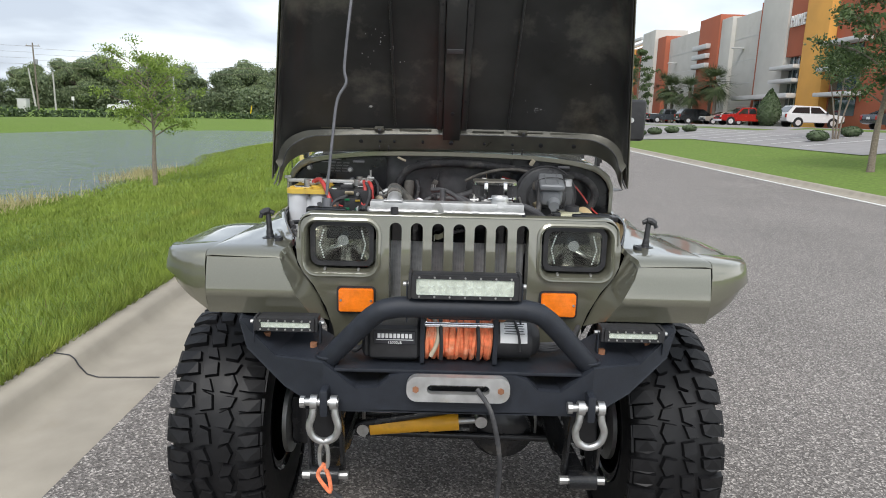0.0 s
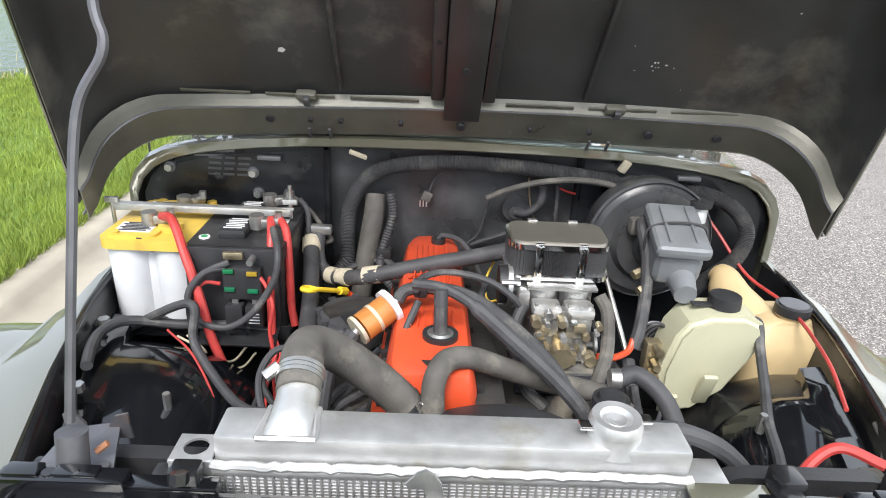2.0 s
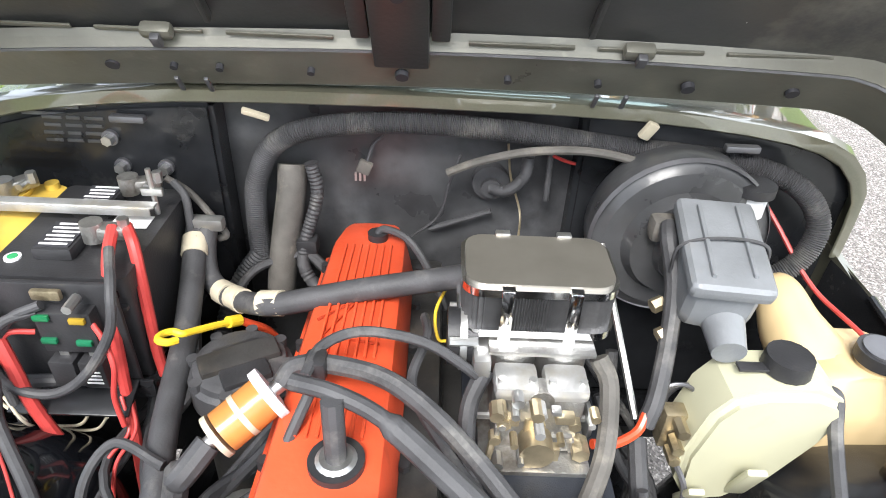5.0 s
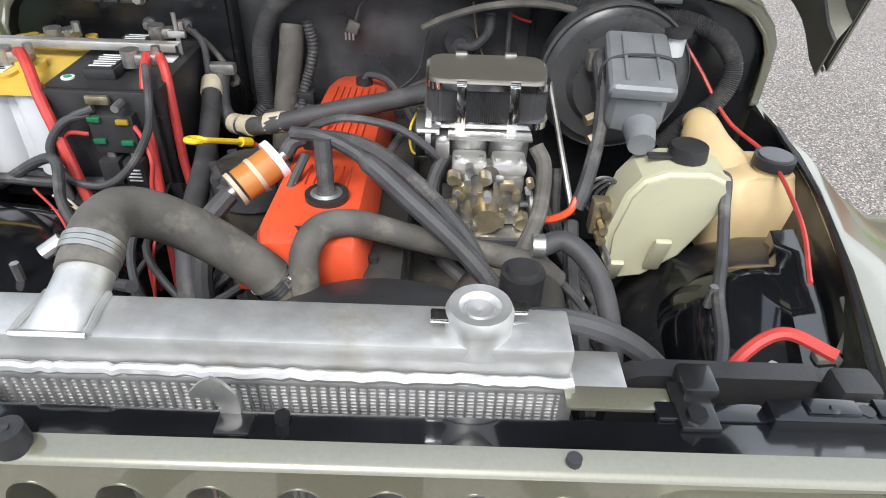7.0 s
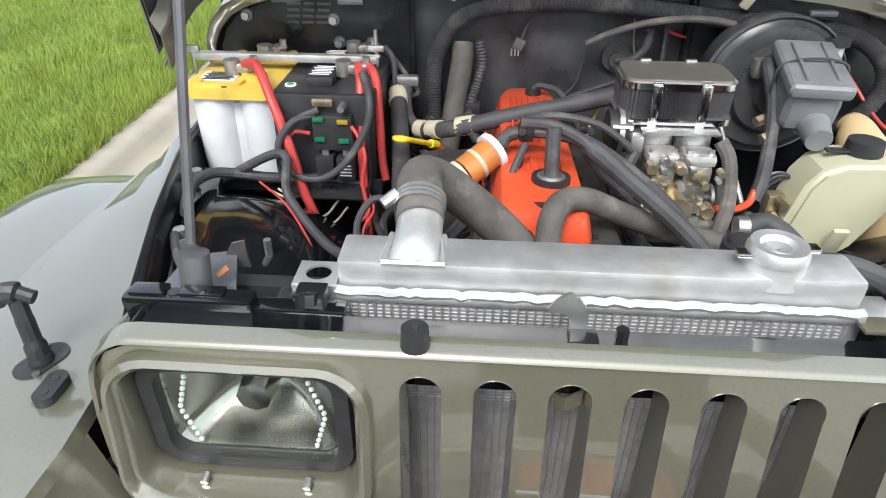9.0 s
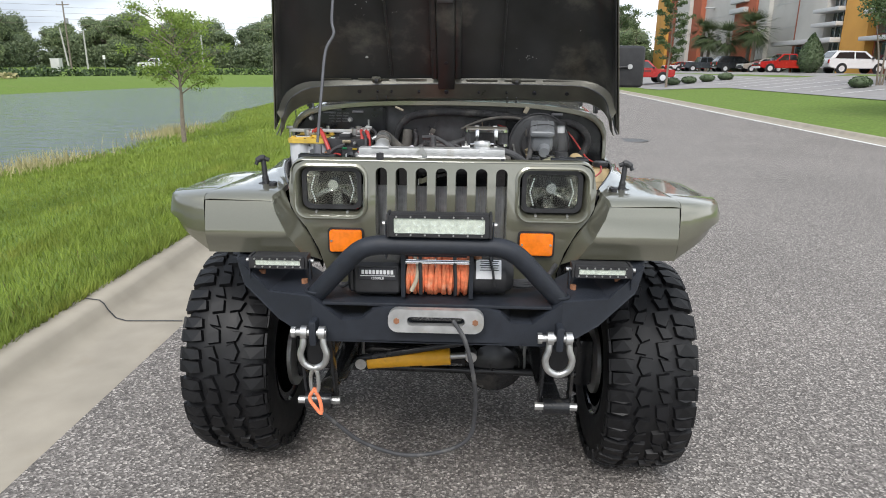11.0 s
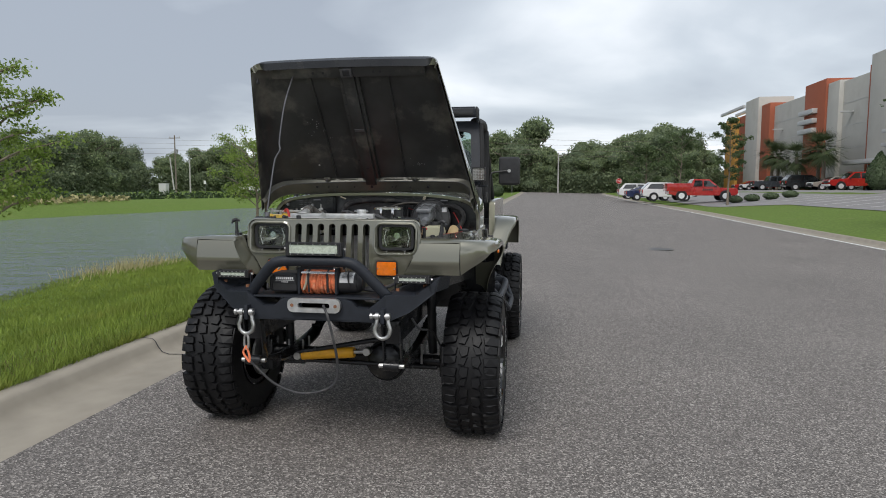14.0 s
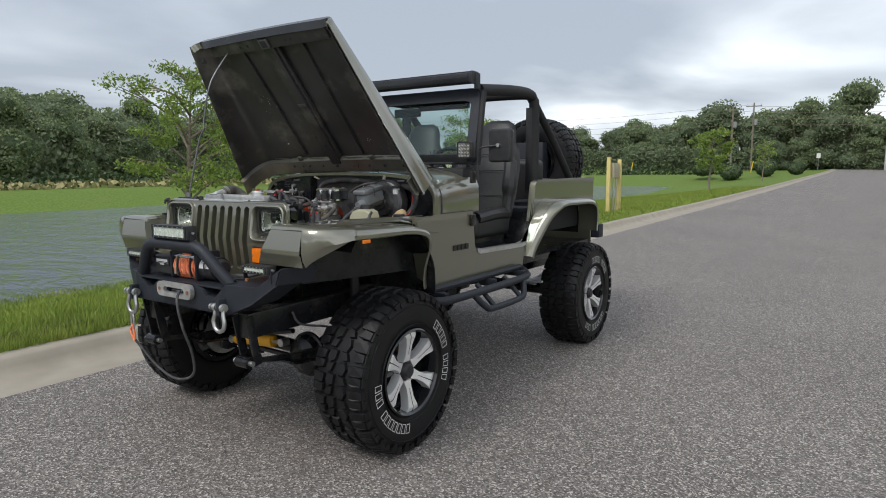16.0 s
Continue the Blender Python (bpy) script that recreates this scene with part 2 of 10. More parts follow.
def glass(name, tint=(0.9, 0.93, 0.92), rough=0.02):
    m = bpy.data.materials.new(name)
    m.use_nodes = True
    n, l = m.node_tree.nodes, m.node_tree.links
    n.clear()
    o = n.new("ShaderNodeOutputMaterial")
    t = n.new("ShaderNodeBsdfTransparent"); t.inputs[0].default_value = (*tint, 1)
    g = n.new("ShaderNodeBsdfGlossy"); g.inputs["Roughness"].default_value = rough
    w = n.new("ShaderNodeLayerWeight"); w.inputs["Blend"].default_value = 0.5
    p = n.new("ShaderNodeMath"); p.operation = "POWER"; p.inputs[1].default_value = 4.0
    f = n.new("ShaderNodeMath"); f.operation = "MULTIPLY_ADD"; f.inputs[1].default_value, f.inputs[2].default_value = 0.6, 0.035
    l.new(w.outputs["Facing"], p.inputs[0]); l.new(p.outputs[0], f.inputs[0])
    mx = n.new("ShaderNodeMixShader")
    l.new(f.outputs[0], mx.inputs[0]); l.new(t.outputs[0], mx.inputs[1]); l.new(g.outputs[0], mx.inputs[2])
    l.new(mx.outputs[0], o.inputs["Surface"])
    return m


M["glass"] = glass("clear_glass")
M["tint_glass"] = glass("windscreen_glass", (0.72, 0.82, 0.8))


# ---- mesh helpers ----
def part(name, bm, material, parent=None, label="", smooth=True, angle=35):
    me = bpy.data.meshes.new(name)
    bmesh.ops.recalc_face_normals(bm, faces=bm.faces)
    bm.to_mesh(me)
    bm.free()
    ob = new(name, me)
    for mm in (material if isinstance(material, (list, tuple)) else [material]):
        me.materials.append(mm)
    if smooth:
        me.shade_smooth()
        me.set_sharp_from_angle(angle=radians(angle))
    if parent is not None:
        ob.parent = parent
    if label:
        ob["label"] = label
    return ob


def raw(name, verts, faces, material, parent=None, label="", smooth=False):
    me = bpy.data.meshes.new(name)
    me.from_pydata(verts, [], faces)
    me.materials.append(material)
    if smooth:
        me.shade_smooth()
    ob = new(name, me)
    if parent is not None:
        ob.parent = parent
    if label:
        ob["label"] = label
    return ob


def thing(name, label, category, loc=(0, 0, 0), group="", kind=""):
    ob = new(name)
    ob.empty_display_size = 0.1
    ob.location = loc
    return tagged(ob, label, category, group, kind)


def box(bm, c, s, bevel=0.0, rot=None, seg=2):
    r = bmesh.ops.create_cube(bm, size=1.0)
    vs = r["verts"]
    m = Matrix.Translation(c) @ (rot.to_4x4() if rot is not None else Matrix()) @ Matrix.Diagonal((*s, 1))
    bmesh.ops.transform(bm, matrix=m, verts=vs)
    if bevel:
        es = list({e for v in vs for e in v.link_edges})
        bmesh.ops.bevel(bm, geom=es, offset=bevel, segments=seg, affect="EDGES", profile=0.6)
    return vs


def Bx(c, s, bevel=0.0, rot=None, seg=2):
    bm = bmesh.new()
    box(bm, c, s, bevel, rot, seg)
    return bm


def basis(d):
    d = Vector(d).normalized()
    return d.to_track_quat("Z", "Y").to_matrix()


def cyl(bm, a, b, r, r2=None, n=20, cap=True):
    a, b = Vector(a), Vector(b)
    q = basis(b - a)
    m = Matrix.Translation((a + b) / 2) @ q.to_4x4()
    r_ = bmesh.ops.create_cone(bm, cap_ends=cap, segments=n, radius1=r, radius2=r if r2 is None else r2, depth=(b - a).length, matrix=m)
    return r_["verts"]


def Cy(a, b, r, r2=None, n=20):
    bm = bmesh.new()
    cyl(bm, a, b, r, r2, n)
    return bm


def catmull(pts, k=8):
    P = [Vector(p) for p in pts]
    if len(P) < 3:
        return P
    P = [P[0] * 2 - P[1]] + P + [P[-1] * 2 - P[-2]]
    out = []
    for i in range(1, len(P) - 2):
        p0, p1, p2, p3 = P[i - 1:i + 3]
        for j in range(k):
            t = j / k
            out.append(0.5 * ((2 * p1) + (p2 - p0) * t + (2 * p0 - 5 * p1 + 4 * p2 - p3) * t * t + (3 * p1 - p0 - 3 * p2 + p3) * t ** 3))
    out.append(P[-2])
    return out


def tube(bm, pts, r, n=10, k=8, rib=0.0, cap=True, smoothpath=True):
    path = catmull(pts, k) if smoothpath else [Vector(p) for p in pts]
    if rib:
        dense = []
        for i in range(len(path) - 1):
            L = (path[i + 1] - path[i]).length
            m = max(1, int(L / (rib * 0.5)))
            for j in range(m):
                dense.append(path[i].lerp(path[i + 1], j / m))
        dense.append(path[-1])
        path = dense
    rings = []
    d0 = (path[1] - path[0]).normalized()
    up = d0.orthogonal().normalized()
    for i, p in enumerate(path):
        d = (path[min(i + 1, len(path) - 1)] - path[max(i - 1, 0)])
        if d.length < 1e-9:
            d = d0
        d.normalize()
        up = (up - d * up.dot(d))
        if up.length < 1e-6:
            up = d.orthogonal()
        up.normalize()
        side = d.cross(up)
        rr = r[min(i * len(r) // len(path), len(r) - 1)] if isinstance(r, (list, tuple)) else r
        if rib and i % 2:
            rr *= 0.88
        rings.append([bm.verts.new(p + (up * math.cos(a) + side * math.sin(a)) * rr) for a in (2 * math.pi * q / n for q in range(n))])
    for A, B in zip(rings, rings[1:]):
        for q in range(n):
            bm.faces.new((A[q], A[(q + 1) % n], B[(q + 1) % n], B[q]))
    if cap:
        bm.faces.new(rings[0][::-1])
        bm.faces.new(rings[-1])
    return bm


def Tb(pts, r, n=10, k=8, rib=0.0, smoothpath=True):
    return tube(bmesh.new(), pts, r, n, k, rib, True, smoothpath)


def revolve(bm, prof, n=48, axis="X", center=(0, 0, 0), close=False):
    """prof: (along axis, radius) pairs."""
    rings = []
    for a, r in prof:
        ring = []
        for q in range(n):
            t = 2 * math.pi * q / n
            u, v = r * math.cos(t), r * math.sin(t)
            p = {"X": (a, u, v), "Y": (u, a, v), "Z": (u, v, a)}[axis]
            ring.append(bm.verts.new(Vector(p) + Vector(center)))
        rings.append(ring)
    pairs = list(zip(rings, rings[1:]))
    if close:
        pairs.append((rings[-1], rings[0]))
    for A, B in pairs:
        for q in range(n):
            bm.faces.new((A[q], A[(q + 1) % n], B[(q + 1) % n], B[q]))
    return bm


def rrect(cx, cz, w, h, r, k=5):
    """Rounded rectangle outline, 2D."""
    pts = []
    for sx, sz, a0 in ((1, 1, 0), (-1, 1, 90), (-1, -1, 180), (1, -1, 270)):
        for i in range(k + 1):
            a = radians(a0 + 90 * i / k)
            pts.append((cx + sx * (w / 2 - r) + r * math.cos(a), cz + sz * (h / 2 - r) + r * math.sin(a)))
    return pts


def plate(outline, holes=(), thick=0.01, cuts=()):
    """A flat sheet in the XZ plane at y=0, with holes, extruded to +y; cuts: z lines where it may be folded later."""
    bm = bmesh.new()
    edges = []
    for loop in (outline, *holes):
        vs = [bm.verts.new((x, 0, z)) for x, z in loop]
        for i in range(len(vs)):
            edges.append(bm.edges.new((vs[i], vs[(i + 1) % len(vs)])))
    bmesh.ops.triangle_fill(bm, use_beauty=True, use_dissolve=False, edges=edges)
    for z in cuts:
        bmesh.ops.bisect_plane(bm, geom=bm.verts[:] + bm.edges[:] + bm.faces[:], plane_co=(0, 0, z), plane_no=(0, 0, 1))
    r = bmesh.ops.extrude_face_region(bm, geom=bm.faces[:])
    bmesh.ops.translate(bm, vec=(0, thick, 0), verts=[v for v in r["geom"] if isinstance(v, bmesh.types.BMVert)])
    return bm


def xform(bm, m):
    bmesh.ops.transform(bm, matrix=m, verts=bm.verts)
    return bm


def warp(bm, f):
    for v in bm.verts:
        v.co = Vector(f(*v.co))
    return bm


def loft(bm, sections, closed=False, caps=False):
    rings = [[bm.verts.new(p) for p in s] for s in sections]
    for A, B in zip(rings, rings[1:]):
        m = len(A)
        for q in range(m if closed else m - 1):
            bm.faces.new((A[q], A[(q + 1) % m], B[(q + 1) % m], B[q]))
    if caps:
        bm.faces.new(rings[0][::-1])
        bm.faces.new(rings[-1])
    return bm


def solid(bm, t):
    """Give an open sheet thickness."""
    bmesh.ops.recalc_face_normals(bm, faces=bm.faces)
    bmesh.ops.solidify(bm, geom=bm.faces[:], thickness=t)
    return bm


def mirror_x(bm):
    m = bm.copy()
    bmesh.ops.scale(m, vec=(-1, 1, 1), verts=m.verts)
    bmesh.ops.reverse_faces(m, faces=m.faces)
    return m

# ---- ground ----
def asphalt():
    m = bpy.data.materials.new("asphalt")
    m.use_nodes = True
    n, l = m.node_tree.nodes, m.node_tree.links
    b = n["Principled BSDF"]
    tc = n.new("ShaderNodeTexCoord")
    v = n.new("ShaderNodeTexVoronoi"); v.inputs["Scale"].default_value = 125
    l.new(tc.outputs["Object"], v.inputs["Vector"])
    r = n.new("ShaderNodeValToRGB")
    r.color_ramp.elements[0].position, r.color_ramp.elements[0].color = 0.0, (0.072, 0.064, 0.058, 1)
    r.color_ramp.elements[1].position, r.color_ramp.elements[1].color = 1.0, (0.515, 0.47, 0.43, 1)
    e = r.color_ramp.elements.new(0.5); e.color = (0.156, 0.14, 0.129, 1)
    e = r.color_ramp.elements.new(0.8); e.color = (0.248, 0.226, 0.207, 1)
    sp = n.new("ShaderNodeSeparateColor")
    l.new(v.outputs["Color"], sp.inputs[0])
    l.new(sp.outputs[0], r.inputs["Fac"])
    big = n.new("ShaderNodeTexNoise"); big.inputs["Scale"].default_value, big.inputs["Detail"].default_value = 0.45, 6
    l.new(tc.outputs["Object"], big.inputs["Vector"])
    mr = n.new("ShaderNodeMapRange"); mr.inputs["To Min"].default_value, mr.inputs["To Max"].default_value = 0.78, 1.2
    l.new(big.outputs["Fac"], mr.inputs["Value"])
    mx = n.new("ShaderNodeVectorMath"); mx.operation = "SCALE"
    l.new(r.outputs["Color"], mx.inputs[0]); l.new(mr.outputs[0], mx.inputs["Scale"])
    l.new(mx.outputs[0], b.inputs["Base Color"])
    b.inputs["Roughness"].default_value = 0.82
    bp = n.new("ShaderNodeBump"); bp.inputs["Strength"].default_value, bp.inputs["Distance"].default_value = 0.7, 0.006
    l.new(v.outputs["Distance"], bp.inputs["Height"])
    l.new(bp.outputs[0], b.inputs["Normal"])
    return m


M["asphalt"] = asphalt()
M["concrete"] = mat("kerb_concrete", (0.325, 0.29, 0.235), 0.85, 0, 0.12, 4, bump=0.4, bscale=160, dirt=(0.3, 0.26, 0.2), dscale=1.6, dpos=0.56)
M["lawn"] = mat("lawn", (0.128, 0.19, 0.044), 0.9, 0, 0.22, 9, bump=0.6, bscale=60, dirt=(0.155, 0.195, 0.06), dscale=0.7, dpos=0.55, spec=0.1)
M["grass_blade"] = mat("grass_blade", (0.185, 0.245, 0.042), 0.6, 0, 0.3, 3, dirt=(0.29, 0.30, 0.06), dscale=1.2, dpos=0.56, spec=0.25)
M["weed"] = mat("dry_reed", (0.32, 0.29, 0.14), 0.8, 0, 0.25, 3)
M["soil"] = mat("bare_soil", (0.12, 0.085, 0.05), 0.95, 0, 0.3, 8, bump=0.6, bscale=40)
M["parking"] = mat("parking_concrete", (0.26, 0.25, 0.245), 0.85, 0, 0.1, 2, dirt=(0.2, 0.19, 0.185), dscale=0.4)
M["white_line"] = mat("pale_line", (0.7, 0.7, 0.68), 0.7, 0, 0.1, 5)

ROAD_L = -1.60


def rise(y):
    """The road climbs gently to a crest ahead."""
    y = min(max(y, 0.0), 125.0)
    return 0.000075 * y * y


def road_z(x, y):
    crown = 0.016 * smooth01(x / 0.7) * (1 - smooth01((x - 1.3) / 4.0))
    return -0.025 * max(min(x, 9.7), -1.7) + crown + rise(y)


def kerb_x(y):
    """The road's kerb line by the pond."""
    return ROAD_L - 0.012 * max(min(y, 60), -10)


def road_r(y):
    """The road's edge by the parking verge."""
    return 10.42 + 0.03 * max(min(y - 12, 28), -24)


def smooth01(t):
    t = min(max(t, 0.0), 1.0)
    return t * t * (3 - 2 * t)


def shore(y):
    return -7.35 - 0.108 * min(max(y, 0), 60) - 0.35 * math.sin(y * 0.23) - 0.25 * math.sin(y * 0.71 + 1)


WATER = -0.55
YS = sorted(set([-800, -300, -120, -60, -40, -25, -16] + [round(-12 + 0.75 * i, 2) for i in range(57)] + [32, 35, 39, 43, 48, 53, 58, 64, 70, 78, 88, 100, 112, 125, 145, 180, 240, 340, 500, 800]))


def strip(name, cols, material, label, category, zoff=0.0):
    """cols: functions y -> (x, z), one sheet across them."""
    vs, fs = [], []
    for y in YS:
        for c in cols:
            x, z = c(y)
            vs.append((x, y, z + zoff))
    k = len(cols)
    for i in range(len(YS) - 1):
        for j in range(k - 1):
            a = i * k + j
            fs.append((a, a + 1, a + k + 1, a + k))
    return tagged(raw(name, vs, fs, material, smooth=True), label, category, kind="structure")


strip("road", [lambda y, f=f: (kerb_x(y) + f * (road_r(y) - kerb_x(y)), road_z(kerb_x(y) + f * (road_r(y) - kerb_x(y)), y)) for f in (0, .05, .1, .13, .15, .17, .19, .21, .24, .28, .34, .4, .5, .6, .7, .8, .9, 1)],
      M["asphalt"], "coarse grey asphalt road with pale stone chippings", "road")

# kerb with gutter pan by the pond, then by the parking lot
kp = [(0.03, -0.006), (-0.005, 0.002), (-0.36, -0.012), (-0.43, 0.0), (-0.475, 0.045), (-0.50, 0.085), (-0.53, 0.105), (-0.66, 0.108), (-0.665, 0.0)]
strip("kerb_pond", [lambda y, d=d: (kerb_x(y) + d[0], road_z(-1.7, y) + d[1]) for d in kp], M["concrete"], "pale concrete kerb with a wide gutter pan", "kerb")
kp2 = [(0.0, 0.003), (0.36, -0.012), (0.43, 0.0), (0.475, 0.045), (0.50, 0.085), (0.53, 0.105), (0.66, 0.108), (0.665, 0.0)]
strip("kerb_lot", [lambda y, d=d: (road_r(y) + d[0], road_z(9.7, y) + d[1]) for d in kp2], M["concrete"], "pale concrete kerb beside the parking verge", "kerb")
# pale concrete sliver where the gutter meets the asphalt, laid as a strip
strip("pale_line", [lambda y: (road_r(y) - 0.11, road_z(9.7, y) + 0.004), lambda y: (road_r(y) - 0.02, road_z(9.7, y) + 0.004)], M["white_line"], "thin pale concrete sliver between the asphalt and the gutter", "road marking")
# dark joints across the kerb
for yj in (1.47, 5.6, 9.8, 14.0, 18.2, -2.6):
    bmj = bmesh.new()
    z0 = road_z(-1.7, yj)
    kx = kerb_x(yj)
    loft(bmj, [[(kx + d[0], yj + 0.05 * min(1, max(0, -d[0] - 0.3)) * 4 + o, z0 + d[1] + 0.004) for d in kp[1:8]] for o in (-0.006, 0.006)])
    ob = part("kerb_joint", bmj, M["label_dark"])
    tagged(ob, "dark expansion joint across the concrete kerb", "joint", "joints of the kerb", "structure")


def verge_z(x, y):
    """Lawn between the kerb and the pond, the pond's bed and the far bank."""
    top = road_z(-1.7, y) + 0.10
    s = shore(y)
    edge = kerb_x(y) - 0.66
    far = -31.0
    end = 64 + 0.45 * max(min(x + 24, 15), -8) + 0.8 * math.sin(x * 0.3)
    if x >= s:
        t = (edge - x) / (edge - s)
        near = top + (WATER - top) * smooth01(t * 0.92 + 0.04) if t > 0 else top
        if t > 1:
            near = WATER
    else:
        near = WATER - 0.5 * smooth01((s - x) / 2.5)
    # far bank rises out of the water
    d = max(far - x + 1.2 * math.sin(y * 0.13), y - end)
    if x < s + 6:
        bank = WATER - 0.5 + 1.45 * smooth01((d + 2.5) / 8.0)
        if d > -2.5:
            w = smooth01((s + 4 - x) / 6.0)
            if x > s:
                near = near + (max(bank, near) - near) * w
            else:
                near = max(near, bank)
    if y > 68:
        near = near + (max(near, 0.15 + rise(y) * 0.8) - near) * smooth01((y - 68) / 12)
    return near


vx = [0, -0.15, -0.4, -0.8, -1.3, -2, -2.8, -3.6, -4.3, -4.9, -5.4, -5.9, -6.4, -7, -7.8, -9, -11, -14, -18, -22, -25, -27, -28.2, -29.2, -30.2, -31.2, -32.4, -34, -37, -42, -50, -70, -120, -250, -600]
vs, fs = [], []
for y in YS:
    e = kerb_x(y) - 0.655
    for d in vx:
        vs.append((e + d, y, verge_z(e + d, y)))
k = len(vx)
for i in range(len(YS) - 1):
    for j in range(k - 1):
        a = i * k + j
        fs.append((a, a + k, a + k + 1, a + 1))
ground = tagged(raw("ground", vs, fs, M["lawn"], smooth=True), "mown bright green lawn sloping down to the pond", "lawn", kind="structure")


# the parking side: verge, lot, land beyond
def lot_z(x, y):
    e = road_r(y) + 0.66
    z0 = road_z(9.7, y) + 0.10
    z1 = max(1.42, z0)
    t = min(max((x - e) / (26.0 - e), 0.0), 1.0)
    return z0 + (z1 - z0) * t ** 1.15


lx = [0, 0.4, 1, 2, 3, 4.2, 5.5, 7, 8.5, 10, 12, 15, 20, 30, 60, 150, 600]
vs, fs = [], []
for y in YS:
    e = road_r(y) + 0.655
    for d in lx:
        vs.append((e + d, y, lot_z(e + d, y)))
k = len(lx)
for i in range(len(YS) - 1):
    for j in range(k - 1):
        a = i * k + j
        fs.append((a, a + 1, a + k + 1, a + k))
tagged(raw("ground_lot_side", vs, fs, M["lawn"], smooth=True), "green lawn verge rising to the parking lot", "lawn", kind="structure")

# paving of the lot with its bay lines
vs, fs = [], []
ly = [24, 30, 36, 42, 44, 46, 48, 54, 60, 66, 72, 80, 90, 100, 112]
lxs = [0.0, 2, 4, 7, 11, 16.3]
for y in ly:
    for x in lxs:
        x = 17.2 - 3.6 * smooth01((y - 42) / 5) + x * (33.5 - 17.2 + 3.6 * smooth01((y - 42) / 5)) / 16.3
        vs.append((x, y, lot_z(x, y) + 0.03))
k = len(lxs)
for i in range(len(ly) - 1):
    for j in range(k - 1):
        a = i * k + j
        fs.append((a, a + 1, a + k + 1, a + k))
tagged(raw("parking_lot", vs, fs, M["parking"], smooth=True), "pale concrete parking lot surface", "parking lot", kind="structure")
bm = bmesh.new()
for i in range(12):
    y0 = 30 + i * 2.8
    zz = [lot_z(18.0, y0) + 0.045, lot_z(22.5, y0) + 0.045]
    f = [bm.verts.new(p) for p in ((18.0, y0, zz[0]), (22.5, y0, zz[1]), (22.5, y0 + 0.14, zz[1]), (18.0, y0 + 0.14, zz[0]))]
    bm.faces.new(f)
ob = part("bay_lines", bm, M["white_line"])
tagged(ob, "white parking bay lines", "road marking", kind="structure")

# water
def water():
    m = bpy.data.materials.new("pond_water")
    m.use_nodes = True
    n, l = m.node_tree.nodes, m.node_tree.links
    b = n["Principled BSDF"]
    b.inputs["Base Color"].default_value = (0.095, 0.115, 0.135, 1)
    b.inputs["Roughness"].default_value = 0.06
    b.inputs["IOR"].default_value = 1.33
    tc = n.new("ShaderNodeTexCoord")
    mp = n.new("ShaderNodeMapping"); mp.inputs["Scale"].default_value = (1.0, 2.1, 1.0); mp.inputs["Rotation"].default_value = (0, 0, 0.35)
    l.new(tc.outputs["Object"], mp.inputs["Vector"])
    last = None
    for scale, dist in ((0.9, 0.2), (4.2, 0.06)):   # wind waves, then fine ripples
        a = n.new("ShaderNodeTexNoise"); a.inputs["Scale"].default_value, a.inputs["Detail"].default_value = scale, 3
        l.new(mp.outputs[0], a.inputs["Vector"])
        bp = n.new("ShaderNodeBump"); bp.inputs["Strength"].default_value, bp.inputs["Distance"].default_value = 0.9, dist
        l.new(a.outputs["Fac"], bp.inputs["Height"])
        if last:
            l.new(last.outputs[0], bp.inputs["Normal"])
        last = bp
    l.new(last.outputs[0], b.inputs["Normal"])
    return m


M["water"] = water()
tagged(raw("pond_water", [(-3.5, -95, WATER), (-45, -95, WATER), (-45, 84, WATER), (-3.5, 84, WATER)], [(0, 3, 2, 1)], M["water"]), "grey rippled pond reflecting the cloudy sky", "pond", kind="structure")

# manhole cover in the road
mh = thing("manhole_cover", "round dark cast-iron manhole cover in the asphalt", "manhole cover", (4.0, 13.4, road_z(4.0, 13.4)))
part("cover", Cy((0, 0, -0.02), (0, 0, 0.006), 0.33, n=32), M["dist"], mh)
bm = revolve(bmesh.new(), [(-0.02, 0.34), (0.008, 0.34), (0.008, 0.39), (-0.02, 0.39)], 32, "Z", close=True)
part("rim", bm, M["dist"], mh)

# utility cabinet between two posts on the verge
def utility_posts():
    z = verge_z(-4.1, 17.4)
    t = thing("utility_cabinet", "small grey electric cabinet fixed between two yellow timber posts", "cabinet", (-4.1, 17.4, z))
    M["post"] = mat("pale_yellow_post", (0.62, 0.5, 0.2), 0.7, 0, 0.12, 5, dirt=(0.4, 0.3, 0.12), dscale=2)
    M["cab"] = mat("beige_cabinet", (0.42, 0.38, 0.28), 0.5, 0.1, 0.08, 5)
    part("post", Bx((-0.05, -0.25, 0.75), (0.11, 0.11, 1.9), 0.01), M["post"], t)
    part("post", Bx((0.05, 0.45, 0.72), (0.11, 0.11, 1.84), 0.01), M["post"], t)
    part("cabinet_box", Bx((0, 0.1, 1.3), (0.16, 0.5, 0.46), 0.012), M["cab"], t)
    part("conduit", Tb([(0.02, 0.0, 1.1), (0.03, -0.02, 0.7), (0.02, 0.0, -0.1)], 0.025), M["cab"], t)
    part("conduit", Tb([(0.02, 0.2, 1.1), (0.03, 0.24, 0.7), (0.02, 0.2, -0.1)], 0.025), M["cab"], t)


utility_posts()


